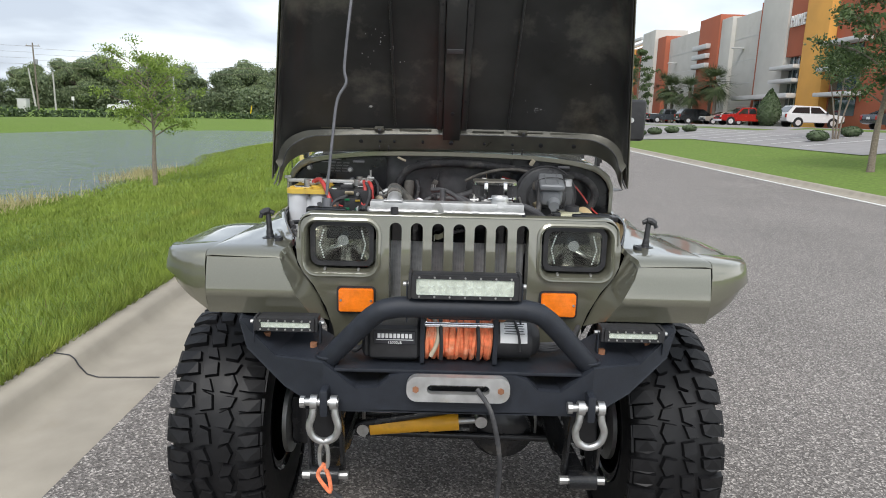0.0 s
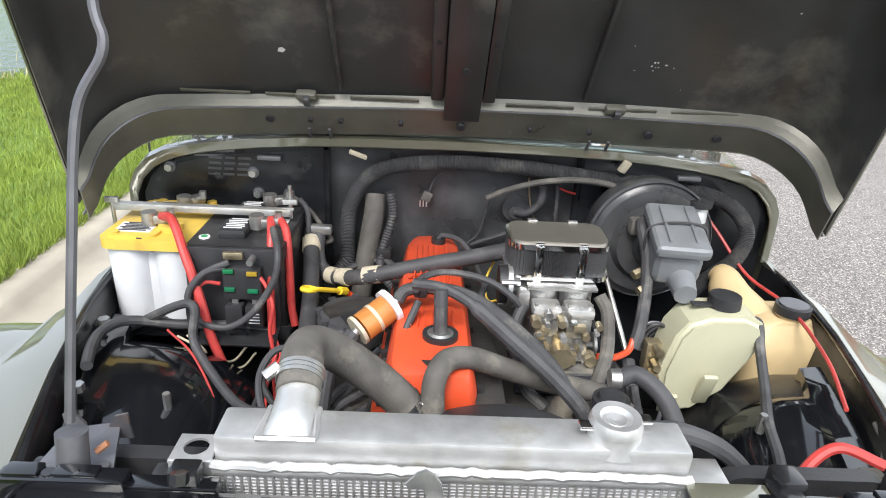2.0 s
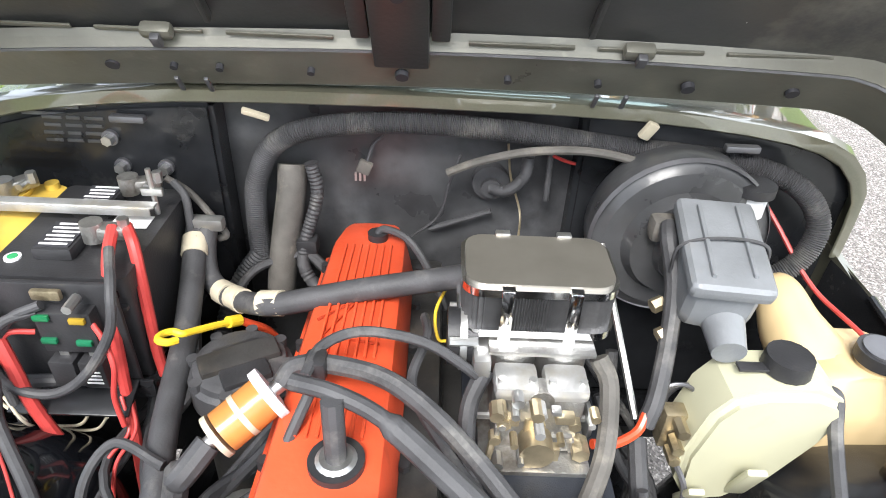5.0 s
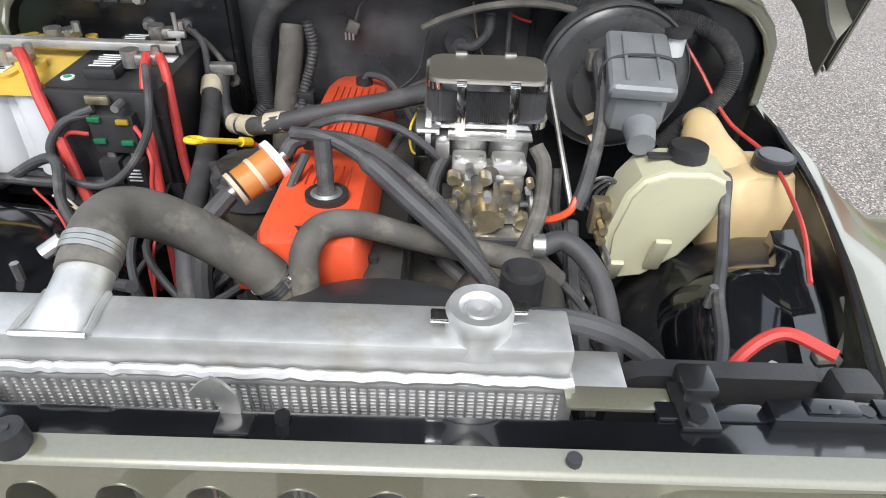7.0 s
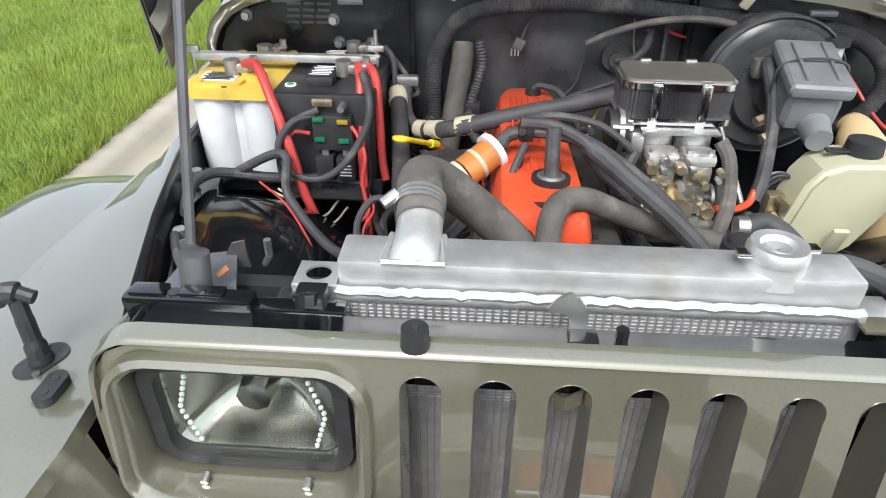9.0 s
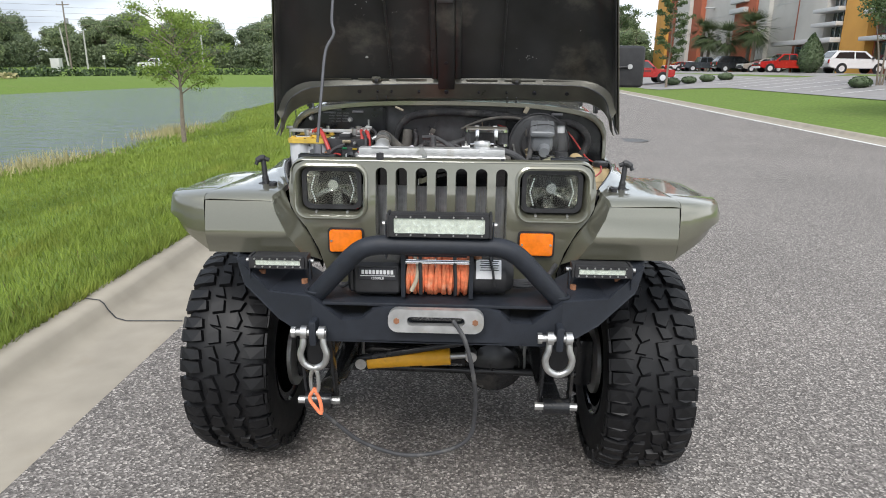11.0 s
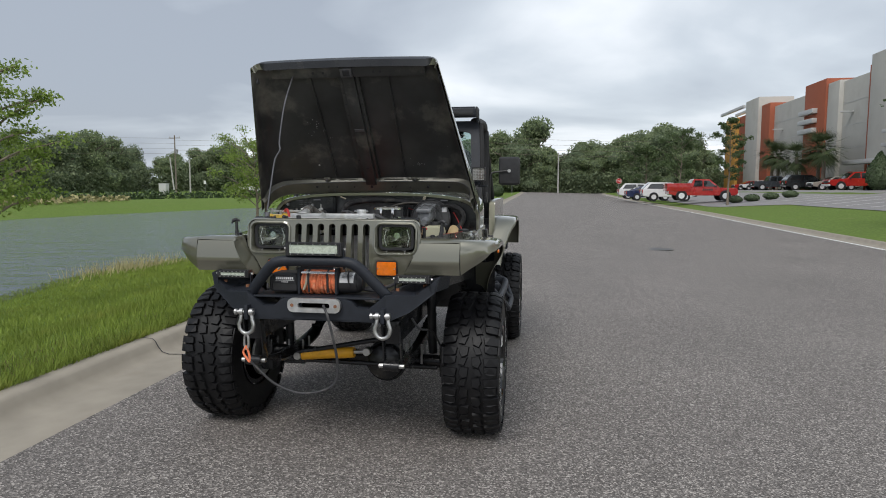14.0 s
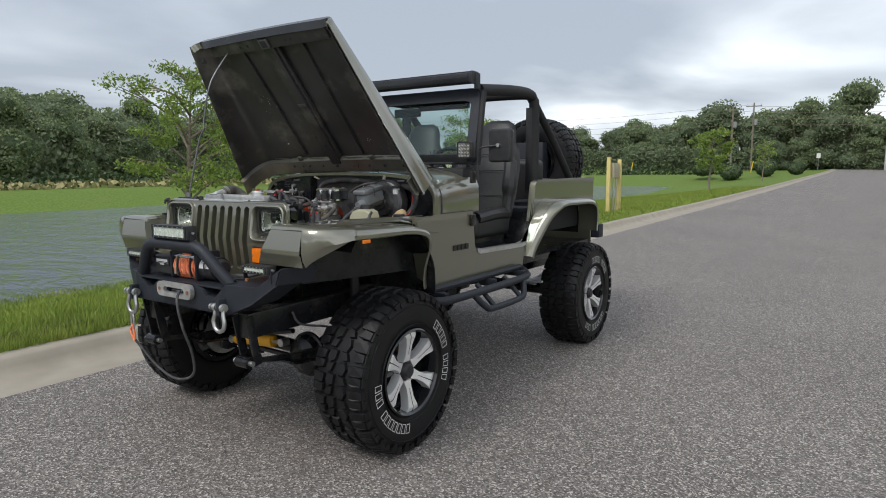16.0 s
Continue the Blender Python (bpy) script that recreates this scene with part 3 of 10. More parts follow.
# ---- building ----
M["stucco"] = mat("pale_stucco", (0.50, 0.485, 0.445), 0.85, 0, 0.05, 0.6, dirt=(0.42, 0.40, 0.36), dscale=0.25)
M["stucco_red"] = mat("brick_red_stucco", (0.36, 0.105, 0.055), 0.85, 0, 0.06, 0.6)
M["stucco_orange"] = mat("ochre_stucco", (0.66, 0.34, 0.08), 0.85, 0, 0.06, 0.6)
M["bld_glass"] = mat("tinted_glazing", (0.03, 0.06, 0.07), 0.06, 0, 0.1, 0.5, coat=1.0)
M["bld_trim"] = mat("pale_metal_trim", (0.55, 0.55, 0.54), 0.5, 0.2, 0.05, 2)


def building():
    X = 35.5
    b = thing("retail_building", "long pale stucco retail building with red and ochre panels", "building", (X, 88, 1.1))
    Y0 = 88

    def block(name, y0, y1, h, d0, d1, m, z0=-1.0, label=""):
        """d0..d1: how far it stands in front of (minus) and behind the facade line."""
        return part(name, Bx(((d0 + d1) / 2, (y0 + y1) / 2 - Y0, (z0 + h) / 2), (d1 - d0, abs(y1 - y0), h - z0), 0.05), M[m], b, label, angle=20)

    block("main_wall", 18, 123, 13.0, 0.0, 30, "stucco", label="pale stucco wall with horizontal scored joints")
    for z in (2.6, 5.2, 7.8, 10.4):
        block("wall_joint", 71.2, 123, z + 0.03, -0.02, 0.05, "bld_trim", z - 0.02)
    block("pier", 104.6, 111, 15.0, -1.2, 4, "stucco")
    block("pier", 100.8, 104.5, 13.6, -0.7, 4, "stucco_red", label="brick-red stucco pier")
    block("panel", 111.1, 117, 13.2, -0.4, 4, "stucco_red", label="brick-red stucco panel")
    block("panel", 117.1, 124, 13.2, -0.8, 4, "stucco_orange", label="ochre stucco panel")
    block("pergola_beam", 111.1, 125, 14.6, -1.6, -1.2, "bld_trim", 14.1)
    block("pergola_beam", 111.1, 125, 14.6, 1.0, 1.4, "bld_trim", 14.1)
    block("pier", 81.4, 87.7, 13.9, -0.7, 4, "stucco_red", label="brick-red stucco pier")
    for z in (7.6, 8.8, 10.0):
        block("louvre", 83.6, 88.2, z + 0.6, -1.3, -0.68, "bld_trim", z)
    block("pier", 78.3, 81.3, 13.2, -0.5, 4, "stucco")
    block("strip", 70.3, 71.1, 13.5, -0.6, 4, "stucco_red", label="brick-red stucco strip")
    block("pier", 64.7, 70.2, 14.4, -0.9, 5, "stucco", 3.6, label="tall pale stucco entrance pier")
    block("pier", 64.7, 65.6, 3.6, -0.9, 5, "stucco")
    block("sign_panel", 60.8, 64.6, 13.6, -0.7, 5, "stucco_red", 7.2, label="brick-red stucco sign panel")
    block("glazing", 60.8, 64.6, 7.2, -0.2, 3, "bld_glass", label="dark tinted entrance glazing")
    for z in (5.9, 4.6):
        block("canopy", 60.8, 65.3, z + 0.36, -1.9, -0.22, "bld_trim", z)
    block("canopy", 60.8, 72.6, 3.55, -2.2, -0.92, "bld_trim", 3.1, label="long pale entrance canopy")
    for y in (61.7, 62.7, 63.7):
        block("mullion", y, y + 0.1, 7.2, -0.32, -0.21, "bld_trim", 0)
    block("pier", 56.8, 60.7, 14.2, -1.3, 5, "stucco_orange", label="tall ochre stucco pier")
    block("panel", 36, 56.7, 13.6, -0.6, 5, "stucco_red", label="brick-red stucco panel")
    for q in range(3):
        block("window", 52.6, 56.4, 3.0 + 2.2 * q, -0.66, -0.5, "bld_glass", 1.4 + 2.2 * q)
        block("canopy", 51.5, 56.7, 3.4 + 2.2 * q, -2.0, -0.62, "bld_trim", 3.05 + 2.2 * q)
    block("window", 65.8, 70.0, 3.0, -0.8, -0.5, "bld_glass", 0.2)
    for q in range(4):
        block("window_bar", 65.8 + 1.35 * q, 65.9 + 1.35 * q, 3.05, -0.88, -0.79, "bld_trim", 0.15)
    block("window_bar", 65.8, 70.0, 1.75, -0.87, -0.79, "bld_trim", 1.65)
    # sign shapes: plain white strokes
    y = 64.1
    for w, h, kind in ((0.75, 1.1, 0), (0.22, 1.0, 1), (0.7, 1.0, 0), (0.5, 1.0, 2)):
        zs = 10.0
        if kind == 1:
            block("sign_stroke", y - w, y, zs + 1.1, -0.95, -0.7, "white_line", zs)
        elif kind == 0:
            block("sign_stroke", y - 0.2, y, zs + 1.1, -0.95, -0.7, "white_line", zs)
            block("sign_stroke", y - w, y - w + 0.2, zs + 1.1, -0.95, -0.7, "white_line", zs)
            block("sign_stroke", y - w, y, zs + 0.9, -0.94, -0.71, "white_line", zs + 0.6)
        else:
            block("sign_stroke", y - 0.2, y, zs + 1.1, -0.95, -0.7, "white_line", zs)
            for z in (zs, zs + 0.45, zs + 0.9):
                block("sign_stroke", y - w, y, z + 0.2, -0.94, -0.71, "white_line", z)
        y -= w + 0.18
    for yy in (75.5, 97):
        block("wall_lamp", yy, yy + 0.5, 9.3, -1.3, -0.02, "bld_trim", 9.15)


building()

# ---- plants ----
M["bark"] = mat("grey_bark", (0.20, 0.165, 0.13), 0.9, 0, 0.25, 20, bump=0.7, bscale=60)
M["bark_dark"] = mat("dark_bark", (0.11, 0.09, 0.07), 0.9, 0, 0.25, 6, bump=0.5, bscale=20)


def leafmat(name, col, col2, transl=0.25):
    m = bpy.data.materials.new(name)
    m.use_nodes = True
    n, l = m.node_tree.nodes, m.node_tree.links
    b = n["Principled BSDF"]
    g = n.new("ShaderNodeNewGeometry")
    r = n.new("ShaderNodeValToRGB")
    r.color_ramp.elements[0].color, r.color_ramp.elements[1].color = (*col, 1), (*col2, 1)
    l.new(g.outputs["Random Per Island"], r.inputs["Fac"])
    l.new(r.outputs["Color"], b.inputs["Base Color"])
    b.inputs["Roughness"].default_value = 0.55
    b.inputs["Specular IOR Level"].default_value = 0.3
    t = n.new("ShaderNodeBsdfTranslucent")
    l.new(r.outputs["Color"], t.inputs["Color"])
    mx = n.new("ShaderNodeMixShader"); mx.inputs[0].default_value = transl
    o = n["Material Output"]
    l.new(b.outputs[0], mx.inputs[1]); l.new(t.outputs[0], mx.inputs[2]); l.new(mx.outputs[0], o.inputs["Surface"])
    return m


M["leaf_light"] = leafmat("light_leaf", (0.15, 0.235, 0.04), (0.31, 0.40, 0.10), 0.4)
M["leaf_oak"] = leafmat("oak_leaf", (0.055, 0.09, 0.036), (0.135, 0.185, 0.075))
# far leaves are paler and greyer: distance haze mixed into their colour
M["leaf_far"] = leafmat("hazed_woodland_leaf", (0.13, 0.175, 0.085), (0.30, 0.36, 0.185), 0.35)
M["leaf_far2"] = leafmat("hazed_woodland_leaf_dark", (0.10, 0.135, 0.078), (0.22, 0.265, 0.145), 0.3)
M["leaf_palm"] = leafmat("palm_leaf", (0.045, 0.07, 0.03), (0.11, 0.14, 0.06), 0.15)
M["leaf_hedge"] = leafmat("hedge_leaf", (0.035, 0.06, 0.024), (0.075, 0.115, 0.045), 0.15)
M["core"] = mat("foliage_shade", (0.085, 0.112, 0.062), 1.0, 0, 0.3, 3)

rng = np.random.default_rng(7)


def leaf_mesh(name, centers, size, material, parent=None, aspect=0.55, label="", normals=None):
    """One leaf quad, folded to a point at both ends, per centre."""
    n = len(centers)
    c = np.asarray(centers, float)
    s = np.asarray(size, float) * np.ones(n)
    a = rng.normal(size=(n, 3)); a /= np.linalg.norm(a, axis=1)[:, None]
    t = rng.normal(size=(n, 3)); t -= (t * a).sum(1)[:, None] * a; t /= np.linalg.norm(t, axis=1)[:, None]
    u = a * s[:, None] * 0.5
    v = t * s[:, None] * 0.5 * aspect
    P = np.stack([c - u, c + v, c + u, c - v], 1).reshape(-1, 3)
    F = np.arange(4 * n).reshape(-1, 4)
    return raw(name, P.tolist(), F.tolist(), material, parent, label)


def ball_cloud(center, radii, n, shell=0.35):
    d = rng.normal(size=(n, 3)); d /= np.linalg.norm(d, axis=1)[:, None]
    r = 1 - shell * rng.random(n) ** 1.5
    return np.asarray(center) + d * r[:, None] * np.asarray(radii)


def young_tree(name, loc, height, spread, label, lean=(0, 0), trunk_r=0.06, nleaf=2600, leaf=0.16, lm="leaf_light", bare=0.4, seed=1, group="", fill=1.0):
    rs = random.Random(seed)
    t = thing(name, label, "tree", loc, group)
    bm = bmesh.new()
    top = Vector((lean[0], lean[1], height * 0.93))
    mid = Vector((lean[0] * 0.3 + 0.06, lean[1] * 0.3, height * 0.45))
    tube(bm, [(0, 0, -0.3), (0.0, 0.02, height * 0.2), mid, top], [trunk_r * q for q in (1.25, 1.1, 1.0, 0.9, 0.8, 0.7, 0.55, 0.4, 0.25, 0.12)], 9)
    part("trunk", bm, M["bark"], t)
    bm = bmesh.new()
    pts = []
    nl = 22
    for i in range(nl):
        f = bare + (0.97 - bare) * i / nl
        base = Vector((0, 0, 0)).lerp(mid, min(1, f / 0.45)) if f < 0.45 else mid.lerp(top, (f - 0.45) / 0.5)
        ang = i * 2.4 + rs.random()
        L = spread * (0.35 + 0.75 * math.sin(math.pi * min(1, max(0.12, (f - bare) / (1 - bare) * 0.8 + 0.2)))) * (0.7 + 0.5 * rs.random())
        tip = base + Vector((math.cos(ang) * L, math.sin(ang) * L, L * (0.35 + 0.4 * rs.random())))
        m1 = base.lerp(tip, 0.5) + Vector((0, 0, 0.08 * L))
        tube(bm, [base, m1, tip], [trunk_r * 0.28, trunk_r * 0.2, trunk_r * 0.1], 5, 4)
        cnt = int(nleaf / nl * (0.6 + 0.9 * rs.random()) * fill)
        for _ in range(4):
            q = base.lerp(tip, 0.35 + 0.75 * rs.random()) + Vector((rs.uniform(-.3, .3), rs.uniform(-.3, .3), rs.uniform(-.2, .25))) * spread * 0.45
            tube(bm, [m1, m1.lerp(q, 0.6), q], [trunk_r * 0.12, trunk_r * 0.07], 4, 3)
            pts.append(ball_cloud(q, (0.26 * spread, 0.26 * spread, 0.15 * spread), cnt // 4, 0.95))
    part("branching", bm, M["bark"], t)
    pts = np.concatenate(pts)
    leaf_mesh("crown", pts, leaf * (0.6 + 0.8 * rng.random(len(pts))), M[lm], t, 0.5)
    return t


def crown_tree(name, loc, h, r, lm, label, seed, n=700, leaf=0.5, group="", trunk=True):
    """A full woodland tree: lobes of leaf clumps round a dark inside."""
    rs = random.Random(seed)
    t = thing(name, label, "tree", loc, group)
    bm = bmesh.new()
    tube(bm, [(0, 0, -0.5), (rs.uniform(-.2, .2), 0, h * 0.3), (rs.uniform(-.5, .5), rs.uniform(-.4, .4), h * 0.7)], [0.05 * h * .6, 0.03 * h * .6, 0.02 * h], 7, 4)
    for i in range(5):
        a = rs.random() * 6.28
        tube(bm, [(0, 0, h * (0.2 + 0.06 * i)), (math.cos(a) * r * 0.45, math.sin(a) * r * 0.45, h * (0.4 + 0.07 * i)), (math.cos(a) * r * 0.8, math.sin(a) * r * 0.8, h * (0.52 + 0.07 * i))], [0.012 * h, 0.007 * h], 5, 3)
    part("trunk", bm, M["bark_dark"], t)
    pts = []
    cores = bmesh.new()
    for i in range(14):
        a = rs.random() * 6.28
        f = (i + rs.random()) / 14
        z = h * (0.10 + 0.76 * f)
        d = r * (0.80 - 0.45 * f) * math.sqrt(rs.random())
        c = (math.cos(a) * d, math.sin(a) * d, z)
        rr = r * (0.30 + 0.24 * rs.random())
        pts.append(ball_cloud(c, (rr, rr, rr * 0.75), n // 14, 0.5))
        res = bmesh.ops.create_icosphere(cores, subdivisions=2, radius=1.0, matrix=Matrix.Translation(c) @ Matrix.Diagonal((rr * 0.72, rr * 0.72, rr * 0.5, 1)))
        for v in res["verts"]:
            v.co += Vector((rs.uniform(-1, 1), rs.uniform(-1, 1), rs.uniform(-1, 1))) * rr * 0.1
    part("crown_inside", cores, M["core"], t)
    pts = np.concatenate(pts)
    leaf_mesh("crown", pts, leaf * (0.55 + 0.9 * rng.random(len(pts))), M[lm], t, 0.65)
    return t


def tree_at(x, y, z=None, side=0):
    return (x, y, verge_z(x, y) if x < 0 else lot_z(x, y)) if z is None else (x, y, z)


# young trees by the pond
young_tree("pond_tree", tree_at(-7.6, 15.0), 3.35, 1.1, "slim young cypress with feathery light green leaves", (-0.1, 0.1), 0.06, 9000, 0.065, "leaf_light", 0.38, 3, "young trees by the pond")
young_tree("pond_tree", tree_at(-6.15, 3.75), 3.4, 0.8, "slim young cypress with sparse feathery leaves", (0.25, 0.1), 0.066, 9500, 0.055, "leaf_light", 0.38, 5, "young trees by the pond", 0.8)
young_tree("verge_tree", tree_at(-6.3, 42.0), 3.8, 1.2, "slim young cypress with sparse feathery leaves", (0.1, 0), 0.07, 2600, 0.17, "leaf_light", 0.3, 8, "young trees by the pond")
young_tree("verge_tree", tree_at(-5.2, 57.0), 3.4, 0.9, "slim nearly bare young tree", (0.0, 0), 0.05, 500, 0.16, "leaf_light", 0.35, 9, "young trees by the pond")
# oaks on the parking verge
young_tree("street_oak", tree_at(14.2, 19.0), 6.6, 2.1, "young live oak with dark green leaves", (0.2, 0.1), 0.10, 11000, 0.15, "leaf_oak", 0.30, 11, "young oaks on the verge")
young_tree("street_oak", tree_at(15.0, 48.0), 6.8, 1.15, "young live oak with dark green leaves", (0.0, 0.1), 0.08, 5200, 0.16, "leaf_oak", 0.26, 12, "young oaks on the verge")
young_tree("street_oak", tree_at(16.6, 73.5), 7.6, 2.3, "young live oak with dark green leaves", (0.1, 0.0), 0.08, 5200, 0.2, "leaf_oak", 0.24, 13, "young oaks on the verge")
young_tree("street_oak", tree_at(15.0, 88.0), 6.6, 2.4, "rounded live oak with dark green leaves", (0.0, 0.0), 0.1, 6000, 0.25, "leaf_oak", 0.2, 14, "young oaks on the verge")


def myrtle(x, y):
    t = thing("crape_myrtle", "multi-stemmed myrtle with smooth pale stems in a shrub bed", "tree", tree_at(x, y))
    pts = []
    for i in range(6):
        a = i * 1.05
        e = Vector((math.cos(a) * 0.8, math.sin(a) * 0.8, 3.4))
        bm = bmesh.new()
        tube(bm, [(math.cos(a) * .12, math.sin(a) * .12, -0.1), (math.cos(a) * .3, math.sin(a) * .3, 1.5), e], [0.05, 0.035, 0.02], 6, 4)
        part("stem", bm, M["bark"], t)
        pts.append(ball_cloud(e + Vector((0, 0, 0.6)), (0.9, 0.9, 0.9), 500, 0.9))
    pts = np.concatenate(pts)
    leaf_mesh("crown", pts, 0.16, M["leaf_oak"], t)


myrtle(21.4, 32.8)



def palm(x, y, h, seed):
    rs = random.Random(seed)
    t = thing("cabbage_palm", "cabbage palm with a shaggy grey-green head", "palm", (x, y, lot_z(x, y)), "palms by the building")
    part("trunk", Tb([(0, 0, -0.3), (0.1, 0, h * 0.5), (0, 0, h)], 0.2, 10), M["bark"], t)
    P, F = [], []
    for i in range(90):
        a, el = rs.random() * 6.28, radians(rs.uniform(-65, 75))
        d = Vector((math.cos(a) * math.cos(el), math.sin(a) * math.cos(el), math.sin(el)))
        s = Vector((-math.sin(a), math.cos(a), 0))
        L = rs.uniform(1.9, 3.0)
        o = Vector((0, 0, h))
        for q in range(9):
            sp = (q - 4) * 0.16
            dd = (d + s * sp).normalized()
            tip = o + dd * L + Vector((0, 0, -0.35 - 0.3 * abs(sp)))
            base = o + d * L * 0.45
            k = len(P)
            w = s * 0.06
            P += [tuple(base - w), tuple(base + w), tuple(tip)]
            F.append((k, k + 1, k + 2))
        k = len(P)
        P += [tuple(o - s * 0.03), tuple(o + s * 0.03), tuple(o + d * L * 0.5)]
        F.append((k, k + 1, k + 2))
    raw("fronds", P, F, M["leaf_palm"], t)


palm(31.6, 87.0, 4.4, 1)
palm(32.0, 90.5, 5.2, 2)
palm(31.4, 72.6, 4.6, 3)
palm(32.2, 76.0, 5.0, 4)
palm(30.8, 78.5, 4.0, 5)


def shrub(name, x, y, r, h, label, cone=False, n=900, leaf=0.12, m="leaf_hedge", z=None):
    t = thing(name, label, "shrub", (x, y, (verge_z(x, y) if x < 0 else lot_z(x, y)) if z is None else z), "clipped shrubs")
    d = rng.normal(size=(n, 3)); d /= np.linalg.norm(d, axis=1)[:, None]
    p = d * np.array([r, r, h / 2]) * (1 - 0.12 * rng.random(n))[:, None]
    p[:, 2] += h / 2
    if cone:
        f = 1 - 0.75 * (p[:, 2] / h) ** 1.6
        p[:, 0] *= f; p[:, 1] *= f
    leaf_mesh("leaves", p, leaf, M[m], t, 0.6)
    bm = bmesh.new()
    res = bmesh.ops.create_icosphere(bm, subdivisions=3, radius=1, matrix=Matrix.Translation((0, 0, h / 2)) @ Matrix.Diagonal((r * .92, r * .92, h * .46, 1)))
    if cone:
        for v in bm.verts:
            f = 1 - 0.75 * (max(0, v.co.z) / h) ** 1.6
            v.co.x *= f; v.co.y *= f
    part("shrub_inside", bm, M["core"], t)


shrub("topiary", 27.2, 51.6, 1.2, 3.1, "tall clipped cone of dark green topiary", True, 2200, 0.14)
shrub("shrub", 33.2, 70.5, 1.5, 1.8, "rounded dark green shrub by the building")
shrub("shrub", 33.2, 80.5, 1.5, 1.8, "rounded dark green shrub by the building")
shrub("shrub", 33.2, 85.0, 1.5, 1.7, "rounded dark green shrub by the building")
shrub("shrub", 20.2, 32.4, 0.55, 0.6, "low shrub in the planting bed", n=400)
shrub("shrub", 22.6, 33.4, 0.55, 0.6, "low shrub in the planting bed", n=400)
for i, (x, y, r, h) in enumerate(((-10.5, 73, 1.2, 1.9), (-7.4, 75, 1.0, 2.0), (-13.5, 74, 1.3, 1.6), (-4.9, 80, 0.9, 1.5), (-9, 88, 1.4, 1.8))):
    shrub("shrub", x, y, r, h, "rounded shrub on the bank beyond the pond", leaf=0.2)


def hedge_row(name, pts, h, w, label, m="leaf_hedge", leaf=0.22, dens=26):
    """A clipped or ragged row; nobody could count its leaves."""
    P = []
    for (x0, y0), (x1, y1) in zip(pts, pts[1:]):
        L = math.hypot(x1 - x0, y1 - y0)
        n = int(L * dens)
        f = rng.random(n)
        x = x0 + (x1 - x0) * f + rng.uniform(-w, w, n)
        y = y0 + (y1 - y0) * f + rng.uniform(-w, w, n)
        top = h * (0.8 + 0.3 * np.sin(f * L * 1.3) * np.sin(f * L * 0.37 + 1))
        z = np.array([verge_z(a, b) if a < -2.3 else (lot_z(a, b) if a > 10.4 else road_z(a, b)) for a, b in zip(x, y)]) + rng.random(n) * top
        P.append(np.stack([x, y, z], 1))
    P = np.concatenate(P)
    return tagged(leaf_mesh(name, P, leaf * (0.6 + 0.8 * rng.random(len(P))), M[m], aspect=0.6), label, "hedge", kind="stuff")


hedge_row("hedge_far", [(-38, 4), (-39, 30), (-40, 60), (-34, 74), (-22, 80), (-13, 82)], 0.9, 0.7, "low dark hedge on the far bank", leaf=0.35, dens=60)
hedge_row("reeds_far", [(-36.5, -30), (-36.5, -6), (-37, 6)], 1.5, 1.0, "dry brown reeds on the far bank", "weed", 0.5, 60)
hedge_row("reeds_bank", [(-35.5, -30), (-36, 10), (-37, 50)], 0.5, 0.8, "dry brown grass along the far bank", "weed", 0.4, 26)

hedge_row("undergrowth", [(-44, -40), (-47, 4), (-50, 10), (-66, 36), (-81, 62), (-82, 118), (-30, 130)], 4.6, 1.6, "tangled undergrowth at the edge of the woods", "leaf_far2", 0.5, 300)
hedge_row("undergrowth_end", [(-34, 110), (-14, 113), (-4, 116), (28, 120), (40, 134)], 4.2, 1.6, "tangled undergrowth beyond the road's end", "leaf_far2", 0.5, 300)

# far woods, tree by tree
protos = []
for i in range(6):
    lm = ("leaf_far", "leaf_far2", "leaf_far", "leaf_far", "leaf_far2", "leaf_far")[i]
    protos.append(crown_tree("woodland_tree", (-60, -40 - 9 * i, 0.2), 8.0 + 0.5 * (i % 3), 4.2, lm, "broad woodland tree with dense dark green foliage", 20 + i, 10500, 0.29, "woodland trees"))
rs = random.Random(5)
spots = []


def row(p, q, n, jit, s0, s1):
    for i_ in range(n):
        f = (i_ + rs.random() * 0.8) / n
        spots.append((p[0] + (q[0] - p[0]) * f + rs.uniform(-jit, jit), p[1] + (q[1] - p[1]) * f + rs.uniform(-jit, jit), s0 + (s1 - s0) * rs.random()))


row((-46, -34), (-50, 6), 13, 2.5, 0.45, 0.95)       # beyond the pond
row((-60, -40), (-62, 10), 9, 3, 0.6, 1.15)
row((-52, 10), (-84, 62), 22, 3, 0.65, 1.05)
row((-62, 8), (-100, 66), 10, 4, 0.9, 1.3)
row((-84, 62), (-86, 122), 20, 4, 0.85, 1.4)
row((-80, 124), (-28, 138), 30, 4, 0.85, 1.22)
row((-32, 112), (-6, 114), 9, 4, 0.45, 0.95)         # across the end of the road
row((-30, 128), (34, 134), 20, 3, 1.05, 1.6)
row((-14, 118), (30, 122), 13, 2.5, 0.8, 1.35)
row((20, 93), (27, 118), 9, 3, 0.7, 1.15)
row((36, 140), (110, 170), 10, 5, 1.2, 1.6)
for i, (x, y, s) in enumerate(spots):
    z = verge_z(x, y) if x < 0 else (lot_z(x, y) if x > 10.4 else rise(y))
    m = pose(x, y, z - 0.1, 0, 0, rs.random() * 360)
    c = copy_thing(protos[i % 6], m)
    c.scale = (s, s * (0.9 + 0.2 * rs.random()), s * (0.9 + 0.25 * rs.random()))


